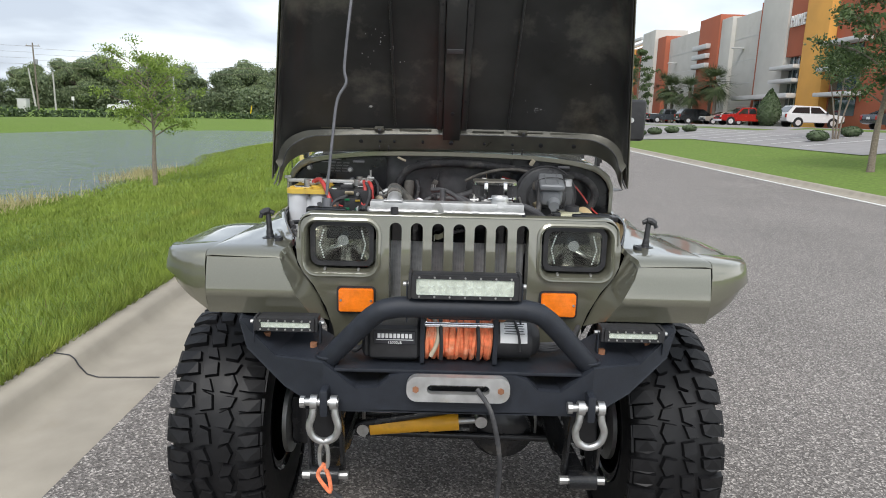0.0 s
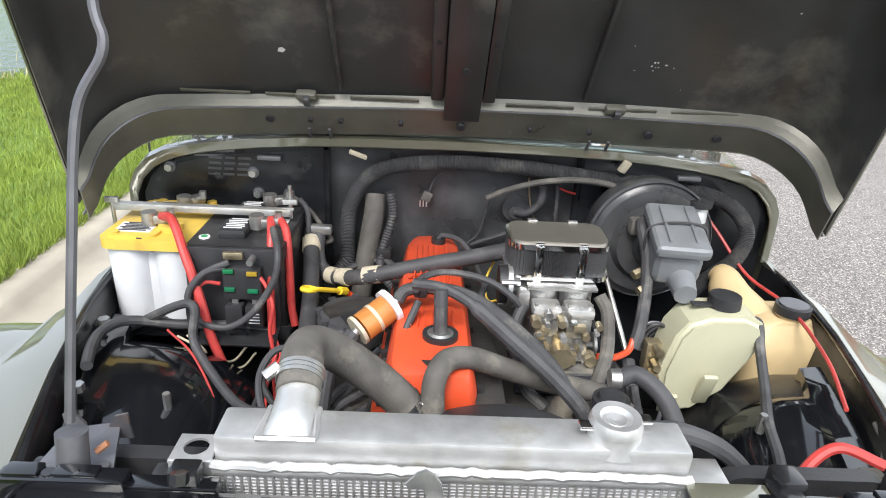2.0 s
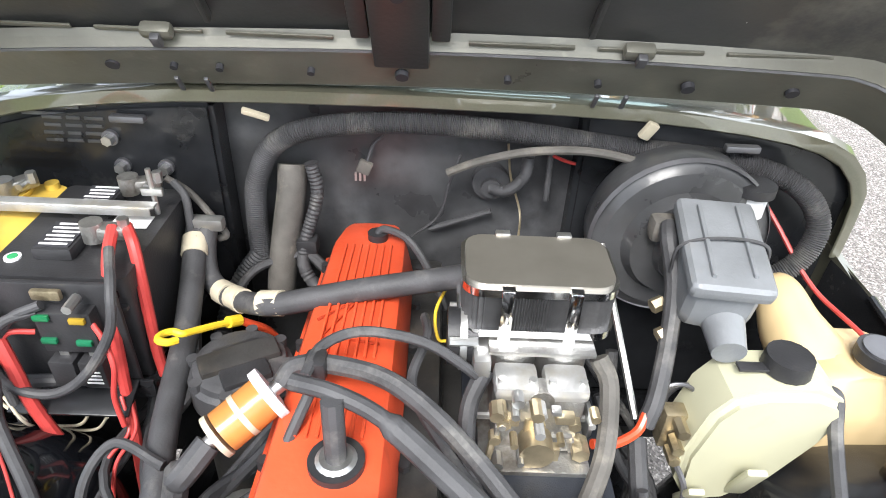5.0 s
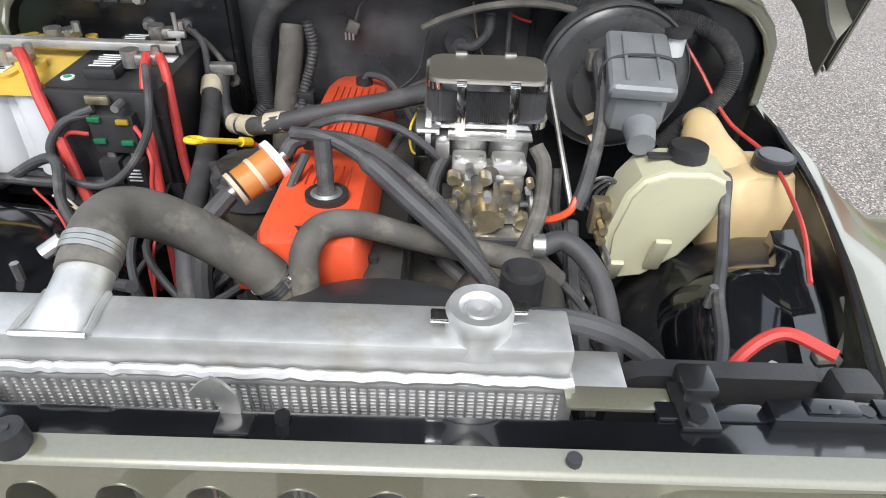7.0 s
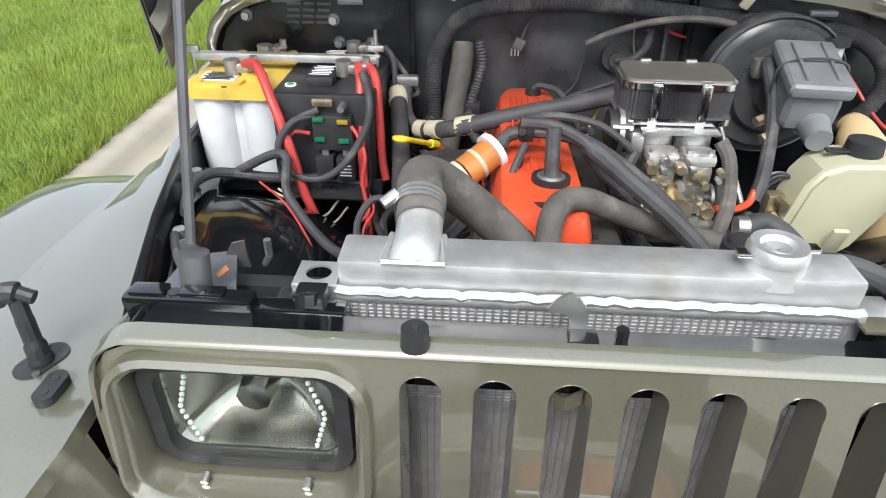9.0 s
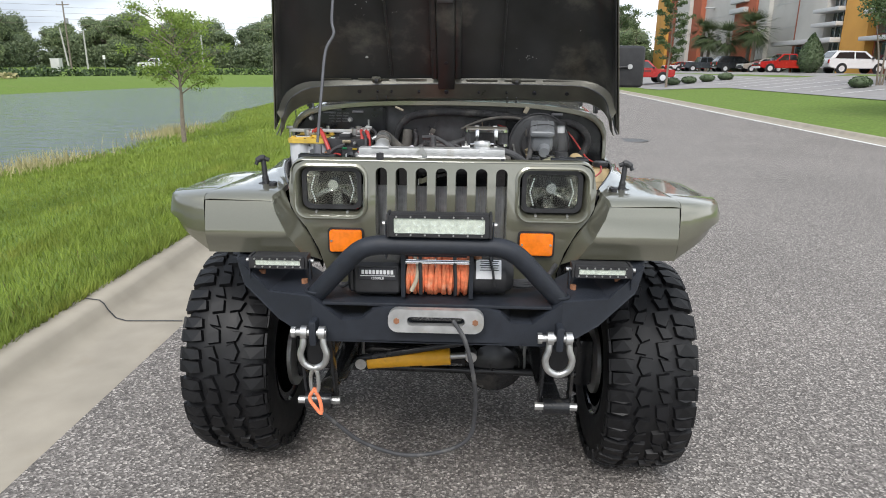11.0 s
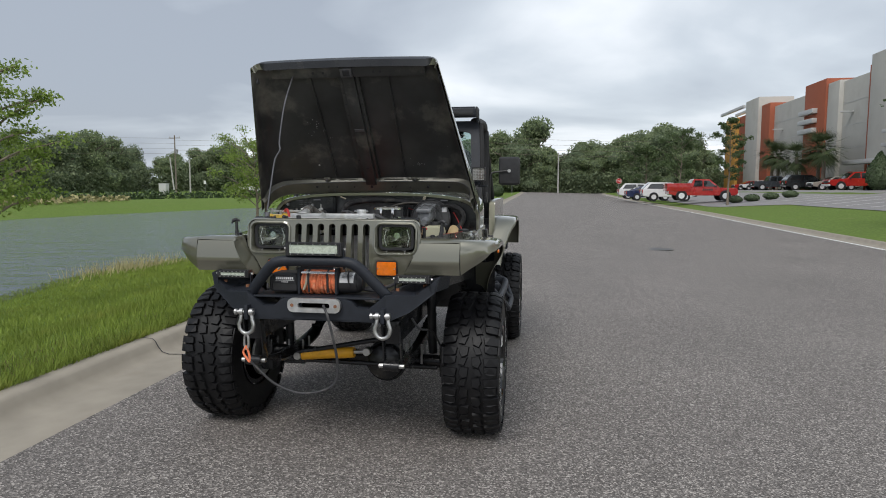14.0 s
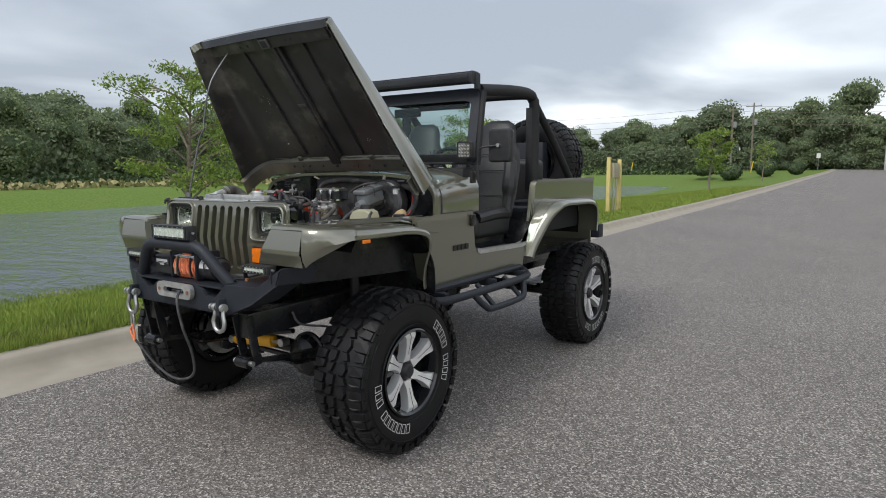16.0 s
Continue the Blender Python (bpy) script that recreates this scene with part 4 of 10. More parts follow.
def dead_tree(x, y):
    t = thing("dead_tree", "bare grey dead tree among the woods", "tree", (x, y, verge_z(x, y)))
    rs = random.Random(4)
    bm = bmesh.new()
    for i in range(9):
        a = rs.random() * 6.28
        tube(bm, [(0, 0, -0.2), (math.cos(a) * 0.3, math.sin(a) * 0.3, 2.6), (math.cos(a) * 1.6, math.sin(a) * 1.6, 4.5 + rs.random() * 2.5)], [0.14, 0.08, 0.03], 5, 4)
    part("stems", bm, M["bark"], t)


dead_tree(-38.5, 8.0)
crown_tree("pond_oak", tree_at(-39, 4.6), 8.2, 2.4, "leaf_far", "tall broken woodland tree with ragged crown", 61, 1500, 0.45)


# grass blades along the kerb and over the near verge
def blades(name, n, xr, yr, hgt, wid, material, label, dens_edge=False, zf=None):
    x = rng.random(n)
    if dens_edge:
        x = x ** 1.8
    ys = yr[0] + (yr[1] - yr[0]) * rng.random(n) + rng.normal(size=n) * 0.9
    edge = np.array([kerb_x(y) - 0.64 for y in ys])
    xs = edge - x * (xr[1] - xr[0]) - xr[0]
    zs = np.array([verge_z(a, b) for a, b in zip(xs, ys)])
    ang = rng.random(n) * 6.283
    h = hgt * (0.5 + rng.random(n))
    w = wid * (0.6 + 0.8 * rng.random(n))
    lean = rng.normal(size=(n, 2)) * 0.45 * h[:, None]
    a = np.stack([xs - np.cos(ang) * w, ys - np.sin(ang) * w, zs - 0.01], 1)
    b = np.stack([xs + np.cos(ang) * w, ys + np.sin(ang) * w, zs - 0.01], 1)
    c = np.stack([xs + lean[:, 0], ys + lean[:, 1], zs + h], 1)
    P = np.stack([a, b, c], 1).reshape(-1, 3)
    F = np.arange(3 * n).reshape(-1, 3)
    return tagged(raw(name, P.tolist(), F.tolist(), material), label, "grass", kind="stuff")


blades("grass_edge", 62000, (0.0, 1.5), (-7.0, 9.0), 0.075, 0.0035, M["grass_blade"], "dense bright green grass overhanging the kerb", True)
blades("grass_verge", 120000, (1.0, 7.0), (-7.0, 12.0), 0.06, 0.005, M["grass_blade"], "mown green grass on the pond verge")
blades("grass_beyond", 75000, (0.0, 8.6), (9.0, 40.0), 0.07, 0.012, M["grass_blade"], "mown green grass on the pond verge")
blades("soil_tufts", 1500, (0.15, 0.7), (-0.9, 0.6), 0.05, 0.004, M["soil"], "bare brown patch in the grass by the kerb")


def reeds(x, y, n, r):
    xs, ys = x + rng.normal(size=n) * r[0], y + rng.normal(size=n) * r[1]
    zs = np.array([max(verge_z(a, b), WATER - 0.05) for a, b in zip(xs, ys)])
    h = 0.1 + 0.28 * rng.random(n)
    ln = rng.normal(size=(n, 2)) * 0.08
    P = np.stack([np.stack([xs - 0.012, ys, zs], 1), np.stack([xs + 0.012, ys, zs], 1), np.stack([xs + ln[:, 0], ys + ln[:, 1], zs + h], 1)], 1).reshape(-1, 3)
    tagged(raw("shore_reeds", P.tolist(), np.arange(3 * n).reshape(-1, 3).tolist(), M["weed"]), "tuft of dry reeds at the water's edge", "reeds", kind="stuff")


reeds(-8.9, 10.8, 420, (0.35, 0.9))
reeds(-9.3, 17.9, 420, (0.4, 1.0))

# ---- the vehicle: x across, y to its rear, z up; the grille near y = 0 ----
car = thing("off_road_vehicle", "lifted olive off-road vehicle with open bonnet on big mud tyres", "vehicle")


PLACE = [Matrix()]   # where the group of parts being built sits against its own drawing


def shift(x=0.0, y=0.0, z=0.0, slope=0.0, stretch=0.0, pivot=0.0):
    """Set the group down: moved, sloped and stretched along the vehicle about a pivot."""
    PLACE[0] = Matrix(((1, 0, 0, x), (0, 1 + stretch, 0, y - stretch * pivot), (0, slope, 1, z - slope * pivot), (0, 0, 0, 1)))


def P(name, bm, m, parent=car, label="", **kw):
    bm.transform(PLACE[0])
    return part(name, bm, M[m] if isinstance(m, str) else m, parent, label, **kw)


# grille panel, folded below the lamps
def fold(z):
    """y of the panel's face."""
    return -0.085 + max(0.0, z - 1.07) * 0.16 + max(0.0, 1.07 - z) * 0.10


def half_outline():
    pts = [(0.0, 1.254), (0.40, 1.254), (0.435, 1.250), (0.462, 1.238), (0.478, 1.215), (0.485, 1.17), (0.480, 1.115), (0.465, 1.085), (0.43, 1.04), (0.395, 0.97), (0.375, 0.90), (0.37, 0.84), (0.0, 0.84)]
    return pts


ho = half_outline()
outline = ho[:-1] + [(-x, z) for x, z in reversed(ho[1:-1])]
SLOTS = [-0.189 + 0.063 * i for i in range(7)]
holes = [rrect(s, 1.075, 0.036, 0.315, 0.0175, 6) for s in SLOTS]
LAMP = 0.349
for s in (-1, 1):
    holes.append(rrect(s * LAMP, 1.156, 0.206, 0.148, 0.032, 6))
    holes.append(rrect(s * 0.303, 0.999, 0.108, 0.076, 0.012, 4))
bm = plate(outline, holes, 0.012, cuts=(1.07,))
warp(bm, lambda x, y, z: (x, y + fold(z) + 0.10 * max(0, abs(x) - 0.40) ** 1.0 * 0.6, z))
P("grille", bm, "paint", label="olive grille panel with seven upright slots", smooth=True, angle=25)
# returns of the slots and of the lamp recesses
for s in SLOTS:
    bm = bmesh.new()
    o = rrect(s, 1.075, 0.036, 0.315, 0.0175, 6)
    i = rrect(s, 1.075, 0.031, 0.31, 0.015, 6)
    loft(bm, [[(x, fold(z) - 0.001, z) for x, z in o], [(x, fold(z) + 0.035, z) for x, z in i]], closed=True)
    P("slot_return", bm, "paint")
for s in (-1, 1):
    bm = bmesh.new()
    secs = []
    for w, h, r, d in ((0.236, 0.176, 0.045, 0.0), (0.234, 0.174, 0.044, -0.010), (0.222, 0.163, 0.04, -0.013), (0.212, 0.153, 0.036, -0.008), (0.206, 0.148, 0.032, 0.002), (0.192, 0.134, 0.028, 0.055)):
        secs.append([(x, fold(z) + d, z) for x, z in rrect(s * LAMP, 1.156, w, h, r, 6)])
    loft(bm, secs, closed=True)
    hl = P("headlight", bm, "paint", label="rectangular headlight in a raised olive surround")
    # housing, reflector, lens
    P("lamp_housing", xform(plate(rrect(s * LAMP, 1.158, 0.2, 0.14, 0.03), (), 0.02), Matrix.Translation((0, 0.062, 0))), "black_plastic", hl)
    bm = bmesh.new()
    secs = []
    for q in range(7):
        f = q / 6
        secs.append([(x, 0.02 - 0.06 * f * f, z) for x, z in rrect(s * LAMP, 1.163, 0.02 + 0.142 * f, 0.02 + 0.088 * f, 0.009 + 0.012 * f, 5)])
    loft(bm, secs, closed=True)
    P("reflector", bm, "reflector", hl, "bright chrome reflector bowl")
    P("bulb_cap", Cy((s * LAMP, -0.034, 1.17), (s * LAMP, 0.012, 1.17), 0.017, 0.02, 8), "chrome", hl)
    bm = bmesh.new()
    for q in range(12):
        for sx in (-1, 1):
            zz = 1.118 + q * 0.0075
            xx = s * LAMP + sx * (0.069 - 0.010 * abs(q - 5.5) / 5.5 * 1.2)
            bmesh.ops.create_icosphere(bm, subdivisions=1, radius=0.0028, matrix=Matrix.Translation((xx, -0.042, zz)))
    P("halo_leds", bm, "label", hl)
    bm = plate(rrect(s * LAMP, 1.163, 0.168, 0.116, 0.022), (), 0.003)
    lens = P("lens", xform(bm, Matrix.Translation((0, -0.052, 0))), "glass", hl, "clear glass lens")
    lens.visible_shadow = False
    bm = plate(rrect(s * LAMP, 1.163, 0.19, 0.134, 0.028), [rrect(s * LAMP, 1.163, 0.162, 0.11, 0.02)], 0.014)
    P("lens_frame", xform(bm, Matrix.Translation((0, -0.054, 0))), "black_plastic", hl, "black lens frame")
    for q in (-0.05, 0.05):
        P("screw", Cy((s * LAMP + q, -0.07, 1.088), (s * LAMP + q, -0.06, 1.09), 0.004, n=8), "zinc", hl)
    # indicator
    bm = plate(rrect(s * 0.303, 0.999, 0.104, 0.072, 0.008), (), 0.02)
    bmesh.ops.bevel(bm, geom=[e for e in bm.edges if e.calc_face_angle(0) > 0.6], offset=0.003, segments=2, affect="EDGES")
    sg = P("indicator", xform(bm, Matrix.Translation((0, fold(1.0) - 0.016, 0))), "amber", label="orange indicator lens")
    for q in (-0.045, 0.045):
        P("lens_screw", Cy((s * 0.303 + q, fold(1.0) - 0.019, 1.0), (s * 0.303 + q, fold(1.0) - 0.01, 1.0), 0.0035, n=8), "zinc", sg)
    bm = plate(rrect(s * 0.303, 0.999, 0.118, 0.086, 0.014), [rrect(s * 0.303, 0.999, 0.105, 0.073, 0.009)], 0.012)
    P("indicator_seal", xform(bm, Matrix.Translation((0, fold(1.0) - 0.005, 0))), "black_plastic", sg)
# top ledge and inner front panel
bm = bmesh.new()
prof = [(-0.0595, 1.2525), (-0.058, 1.2553), (-0.0545, 1.2572), (-0.039, 1.2605)]
# both panels roll down round the corners
corner = [(0.434 + 0.044 * math.sin(radians(a)), 0.044 * (1 - math.cos(radians(a)))) for a in range(0, 91, 15)] + [(0.478, 0.075)]
roll = [(-x, d) for x, d in reversed(corner)] + [(0.0, 0.0)] + corner
loft(bm, [[(x, y - 0.16 * d, z - d) for y, z in prof] for x, d in roll])
P("grille_top", solid(bm, 0.004), "paint")
bm = bmesh.new()
prof = [(-0.041, 1.2575), (-0.034, 1.2545), (-0.014, 1.2535), (-0.006, 1.2525), (-0.001, 1.247), (0.000, 1.17)]
loft(bm, [[(x * 1.006, y, z - d - (0.004 if abs(x) < 0.1 else 0.0)) for y, z in prof] for x, d in roll])
support = P("radiator_support", solid(bm, 0.004), "gloss_bay", label="glossy black radiator support panel")
for s in (-1, 1):
    # stepped ledge with folded tabs, then the low run to the radiator
    P("support_ledge", Bx((s * 0.405, 0.000, 1.2535), (0.120, 0.022, 0.020), 0.005), "gloss_bay", support)
    P("ledge_run", Bx((s * 0.305, 0.004, 1.249), (0.085, 0.018, 0.010), 0.003), "gloss_bay", support)
    P("ledge_tab", Bx((s * 0.442, 0.002, 1.2645), (0.034, 0.017, 0.004), 0.002), "gloss_bay", support)
    P("ledge_tab", Bx((s * 0.392, 0.002, 1.2645), (0.040, 0.015, 0.004), 0.002), "gloss_bay", support)
    P("ledge_slot", Cy((s * 0.418, 0.000, 1.262), (s * 0.418, 0.000, 1.2648), 0.006, n=14), "black_paint", support)
    P("ledge_rivet", Cy((s * 0.392, -0.001, 1.266), (s * 0.392, -0.001, 1.2682), 0.0045, 0.003, 12), "gloss_bay", support)
    P("panel_seam", Bx((s * 0.443, -0.026, 1.2553), (0.003, 0.024, 0.002), 0.0008), "bay", support)
P("olive_plate", Bx((0.236, 0.016, 1.250), (0.082, 0.022, 0.004), 0.001), "paint", support)
P("mount_arm", Bx((0.292, 0.008, 1.254), (0.030, 0.046, 0.005), 0.002), "black_paint", support)
P("mount_bolt", Cy((0.290, -0.004, 1.256), (0.290, -0.004, 1.262), 0.008, n=6), "black_paint", support)
P("panel_bolt", Cy((-0.018, -0.014, 1.250), (-0.018, -0.014, 1.257), 0.006, n=6), "black_paint", support)
shift(0.012, -0.020, -0.011)
P("rubber_stop", Cy((-0.206, -0.028, 1.268), (-0.206, -0.028, 1.287), 0.0125, 0.0115, 20), "black_plastic", label="black rubber bonnet stop")
P("stop_pin", Cy((-0.206, -0.028, 1.286), (-0.206, -0.028, 1.2885), 0.003, n=10), "label_dark")
P("stop_hole", Cy((0.179, -0.028, 1.268), (0.179, -0.028, 1.2745), 0.0055, n=12), "label_dark")
shift()
# bonnet catch: a bent tongue, and its lever and spring behind the slots
hook = P("catch_plate", xform(plate([(-0.064, 1.246), (-0.050, 1.246), (-0.048, 1.262), (-0.051, 1.276), (-0.058, 1.286), (-0.066, 1.291), (-0.074, 1.286), (-0.084, 1.274), (-0.082, 1.270), (-0.068, 1.269), (-0.064, 1.262)], (), 0.003), Matrix.Translation((0, -0.012, 0))), "zinc", label="worn steel catch tongue")
P("catch_foot", Bx((-0.052, -0.020, 1.2515), (0.026, 0.020, 0.004), 0.002), "black_paint", hook)
bm = bmesh.new()
loft(bm, [[(-0.072, -0.030, z), (-0.062, -0.036, z), (-0.050, -0.034, z + 0.006), (-0.046, -0.026, z + 0.012)] for z in (1.180, 1.196)])
P("catch_lever", solid(bm, 0.003), "paint", hook, "olive release lever", smooth=False)
P("lever_pin", Cy((-0.074, -0.034, 1.176), (-0.074, -0.034, 1.194), 0.002, n=8), "zinc", hook)
P("catch_spring", Tb([(-0.022 + 0.036 * i / 60, -0.018 + 0.005 * math.cos(i * 0.9), 1.200 + 0.008 * i / 60 + 0.005 * math.sin(i * 0.9)) for i in range(61)], 0.0012, 5, 2), "rod", hook, "coiled return spring")

# ---- front fenders ----
def fender(s):
    f = P("front_fender", fender_skin(s), "paint", label="flat olive front fender", angle=48)
    return f


def fender_skin(s):
    """Top, front face and inner flank from the grille to the cowl."""
    bm = bmesh.new()
    secs = []
    for y, zi, xi, zo in ((-0.185, 1.145, 0.505, 1.145), (-0.172, 1.160, 0.50, 1.157), (-0.10, 1.163, 0.495, 1.158), (0.0, 1.163, 0.503, 1.155), (0.10, 1.163, 0.540, 1.152), (0.30, 1.163, 0.602, 1.148), (0.50, 1.160, 0.655, 1.14), (0.62, 1.156, 0.680, 1.12), (0.70, 1.152, 0.690, 1.06), (0.87, 1.15, 0.696, 1.05)):
        secs.append([(s * xi, y, zi - 0.012), (s * (xi + 0.004), y, zi), (s * (xi + 0.45 * (0.70 - xi)), y, zi + 0.001), (s * 0.69, y, zo + 0.003), (s * 0.708, y, zo)])
    loft(bm, secs)
    face = ((1.145, 0.503, -0.185, 0.706), (1.11, 0.491, -0.196, 0.706), (1.06, 0.464, -0.206, 0.706), (1.042, 0.455, -0.209, 0.706), (1.034, 0.45, -0.203, 0.706), (0.985, 0.42, -0.19, 0.706))
    loft(bm, [[(s * xi, y, z), (s * (xi + 0.02), y, z), (s * 0.58, y, z), (s * 0.65, y, z), (s * xo, y, z)] for z, xi, y, xo in face])
    # flank beside the grille
    loft(bm, [[(s * xi, y, z) for z, xi, y, xo in face],
              [(s * 0.494, -0.072, 1.153), (s * 0.476, -0.078, 1.10), (s * 0.442, -0.078, 1.05), (s * 0.430, -0.078, 1.03), (s * 0.418, -0.076, 1.01), (s * 0.386, -0.070, 0.93)]])
    bmesh.ops.remove_doubles(bm, verts=bm.verts, dist=0.002)
    return solid(bm, 0.003)


# outer flare: a lip swept along the wheel arch
def flare(name, s, path, x_in, x_out, drops, label, taper):
    """path: (y, z) of the top edge; the section falls outwards and returns under."""
    bm = bmesh.new()
    secs = []
    pts = catmull([Vector((0, y, z)) for y, z in path], 6)
    for i, p in enumerate(pts):
        f_ = i / (len(pts) - 1)
        drop_ = drops[0] + (drops[1] - drops[0]) * smooth01(f_ * 2.2)
        tp = 1 - 0.6 * smooth01((f_ - 0.62) / 0.38) if taper > 0 else 1 - 0.6 * smooth01((0.38 - f_) / 0.38)
        d = (pts[min(i + 1, len(pts) - 1)] - pts[max(i - 1, 0)]).normalized()
        nrm = Vector((0, -d.z, d.y))
        sec = []
        for fx, fn in ((0.0, 0.0), (0.5, -0.003), (0.84, -0.009), (0.95, -0.017), (1.0, -0.033), (0.995, -drop_ + 0.004), (0.97, -drop_), (0.945, -drop_ + 0.004), (0.94, -0.03)):
            q = p + nrm * fn
            sec.append((s * (x_in + (x_out - 0.018 * smooth01((0.12 - q.y) / 0.15) - x_in) * tp * fx), q.y, q.z))
        secs.append(sec)
    loft(bm, secs)
    return P(name, solid(bm, 0.003), "paint", label=label, angle=40)


FRONT_ARCH = [(-0.03, 1.153), (0.02, 1.153), (0.15, 1.15), (0.35, 1.145), (0.47, 1.13), (0.545, 1.095), (0.60, 1.01), (0.635, 0.91), (0.665, 0.78)]
REAR_ARCH = [(1.90, 0.80), (1.97, 0.93), (2.06, 1.08), (2.14, 1.155), (2.26, 1.185), (2.5, 1.185), (2.78, 1.175), (2.90, 1.12), (2.93, 1.0), (2.92, 0.90)]
for s in (-1, 1):
    fender(s)
    flare("front_flare", s, FRONT_ARCH, 0.70, 0.885, (0.055, 0.05), "olive wheel arch flare", 1)
    # nose sweeping round from the front face to the flare
    bm = bmesh.new()
    rows = []
    for q in range(9):
        u = q / 8 * math.pi / 2
        x = 0.709 + 0.158 * math.sin(u)
        y = -0.187 + 0.17 * (1 - math.cos(u))
        f = q / 8
        zt, zb = 1.147 - 0.012 * f, 0.985 + 0.128 * f ** 0.85
        k_ = 0.018 * (1 - 0.4 * f)
        xo, yo = math.sin(u) * k_, -math.cos(u) * k_
        rows.append([(s * 0.70, -0.015, 1.156 - 0.006 * f), (s * (x - xo * 0.9), y - yo * 0.9, zt + 0.011), (s * (x - xo * 0.25), y - yo * 0.25, zt + 0.003), (s * (x + xo * 0.2), y + yo * 0.2, zt - 0.02), (s * (x + xo * 0.5), y + yo * 0.5, (zt * 0.4 + zb * 0.6)), (s * (x + xo * 0.1), y + yo * 0.1, zb + 0.03), (s * (x - xo * 0.8), y - yo * 0.8, zb)])
    loft(bm, rows)
    P("flare_nose", solid(bm, 0.003), "paint", label="rounded olive flare nose", angle=50)
    # black inner wing under the fender's edge
    bm = bmesh.new()
    loft(bm, [[(s * (x + 0.012), y, 1.140), (s * (x + 0.016), y, 1.02), (s * (x + 0.010), y, 0.87)] for y, x in ((-0.02, 0.51), (0.10, 0.542), (0.30, 0.604), (0.50, 0.657), (0.62, 0.682))])
    P("inner_wing", solid(bm, 0.003), "bay", label="black inner wing panel")
    # side marker
    P("side_marker", Bx((s * 0.884, 0.03, 1.092), (0.008, 0.05, 0.016), 0.003), "amber")
    # bonnet hold-down and rubber stop on the fender
    lt = P("hood_latch", xform(plate(rrect(0, 0, 0.034, 0.056, 0.017, 8), (), 0.006), pose(s * 0.578, 0.002, 1.168, -90, 0, s * 20)), "black_plastic", label="black rubber bonnet hold-down strap")
    P("latch_strap", Tb([(s * 0.578, 0.002, 1.164), (s * 0.581, 0.006, 1.20), (s * 0.585, 0.012, 1.238)], [0.0105, 0.0085, 0.008], 10), "black_plastic", lt)
    P("latch_handle", Tb([(s * 0.606, 0.000, 1.226), (s * 0.600, 0.004, 1.240), (s * 0.586, 0.010, 1.247), (s * 0.566, 0.012, 1.240)], [0.006, 0.010, 0.0105, 0.007], 10), "black_plastic", lt)
    P("latch_cap", Cy((s * 0.578, 0.002, 1.169), (s * 0.578, 0.002, 1.176), 0.0125, 0.011, 12), "black_plastic", lt)
    for q in (-1, 1):
        P("latch_rivet", Cy((s * (0.578 + q * 0.007), 0.002 + q * 0.020, 1.166), (s * (0.578 + q * 0.007), 0.002 + q * 0.020, 1.1695), 0.004, n=10), "rod", lt)
    bs = P("bonnet_stop", xform(plate(rrect(0, 0, 0.020, 0.042, 0.0099, 6), (), 0.012), pose(s * 0.542, -0.038, 1.176, -90, 0, 0)), "black_plastic")
    for q in (-0.009, 0.009):
        P("stop_screw", Cy((s * 0.542, -0.038 + q, 1.174), (s * 0.542, -0.038 + q, 1.1768), 0.0035, n=10), "label_dark", bs)

# ---- bonnet ----
HY, HZ, HA = 0.843, 1.426, radians(51.07)   # hinge line and how far it is open
HD = Vector((0, -math.cos(HA), math.sin(HA)))
HN = Vector((0, math.sin(HA), math.cos(HA)))
HL = 0.936


def hood_w(t):
    return 0.72 + (0.54 - 0.72) * t


def hood_section(t, off=0.0, k=7):
    """Half-and-half section across the bonnet at t (0 rear, 1 front); off: inside offset."""
    w = hood_w(t) - off
    d = (0.207 + (0.085 - 0.207) * t)
    r = 0.135 + (0.07 - 0.135) * t
    crown = 0.016
    pts = [(-w - 0.006, -d), (-w, -d * 0.6 - r * 0.4)]
    for i in range(k + 1):
        a = math.pi - (math.pi / 2) * i / k
        pts.append((-w + r + r * math.cos(a), -r + r * math.sin(a)))
    n = 10
    for i in range(1, n):
        f = -1 + 2 * i / n
        pts.append(((w - r) * f, crown * (1 - f * f)))
    right = [(-x, z) for x, z in reversed(pts[:k + 3])]
    pts += right
    out = []
    for u, v in pts:
        p = Vector((u, HY, HZ)) + HD * (t * HL) + HN * (v - off)
        out.append(tuple(p))
    return out


TS = [-0.03, 0.0, 0.08, 0.2, 0.35, 0.5, 0.65, 0.8, 0.92, 0.97]
bm = bmesh.new()
secs = [hood_section(t) for t in TS]
shift(-0.016)
# front edge rolls over
def rolled(t, down, ahead, turn_in=0.0):
    """A section of the front roll: the top folds down, the skirts fold inwards."""
    sec = hood_section(t)
    out = []
    for k_, q in enumerate(sec):
        f = min(1.0, max(0.0, (min(k_, len(sec) - 1 - k_) - 3) / 6))
        e_ = -1 if q[0] > 0 else 1
        out.append(tuple(Vector(q) - HN * (down * f) + HD * ahead + Vector((e_ * turn_in * (1 - f), 0, 0))))
    return out


front, roll1, roll2 = hood_section(1.0), rolled(1.0, 0.03, 0.004, 0.004), rolled(0.985, 0.055, -0.01, 0.016)
loft(bm, secs + [front, roll1, roll2])
bonnet = P("bonnet", solid(bm, -0.004), "paint", label="open olive bonnet, black underneath", angle=50)
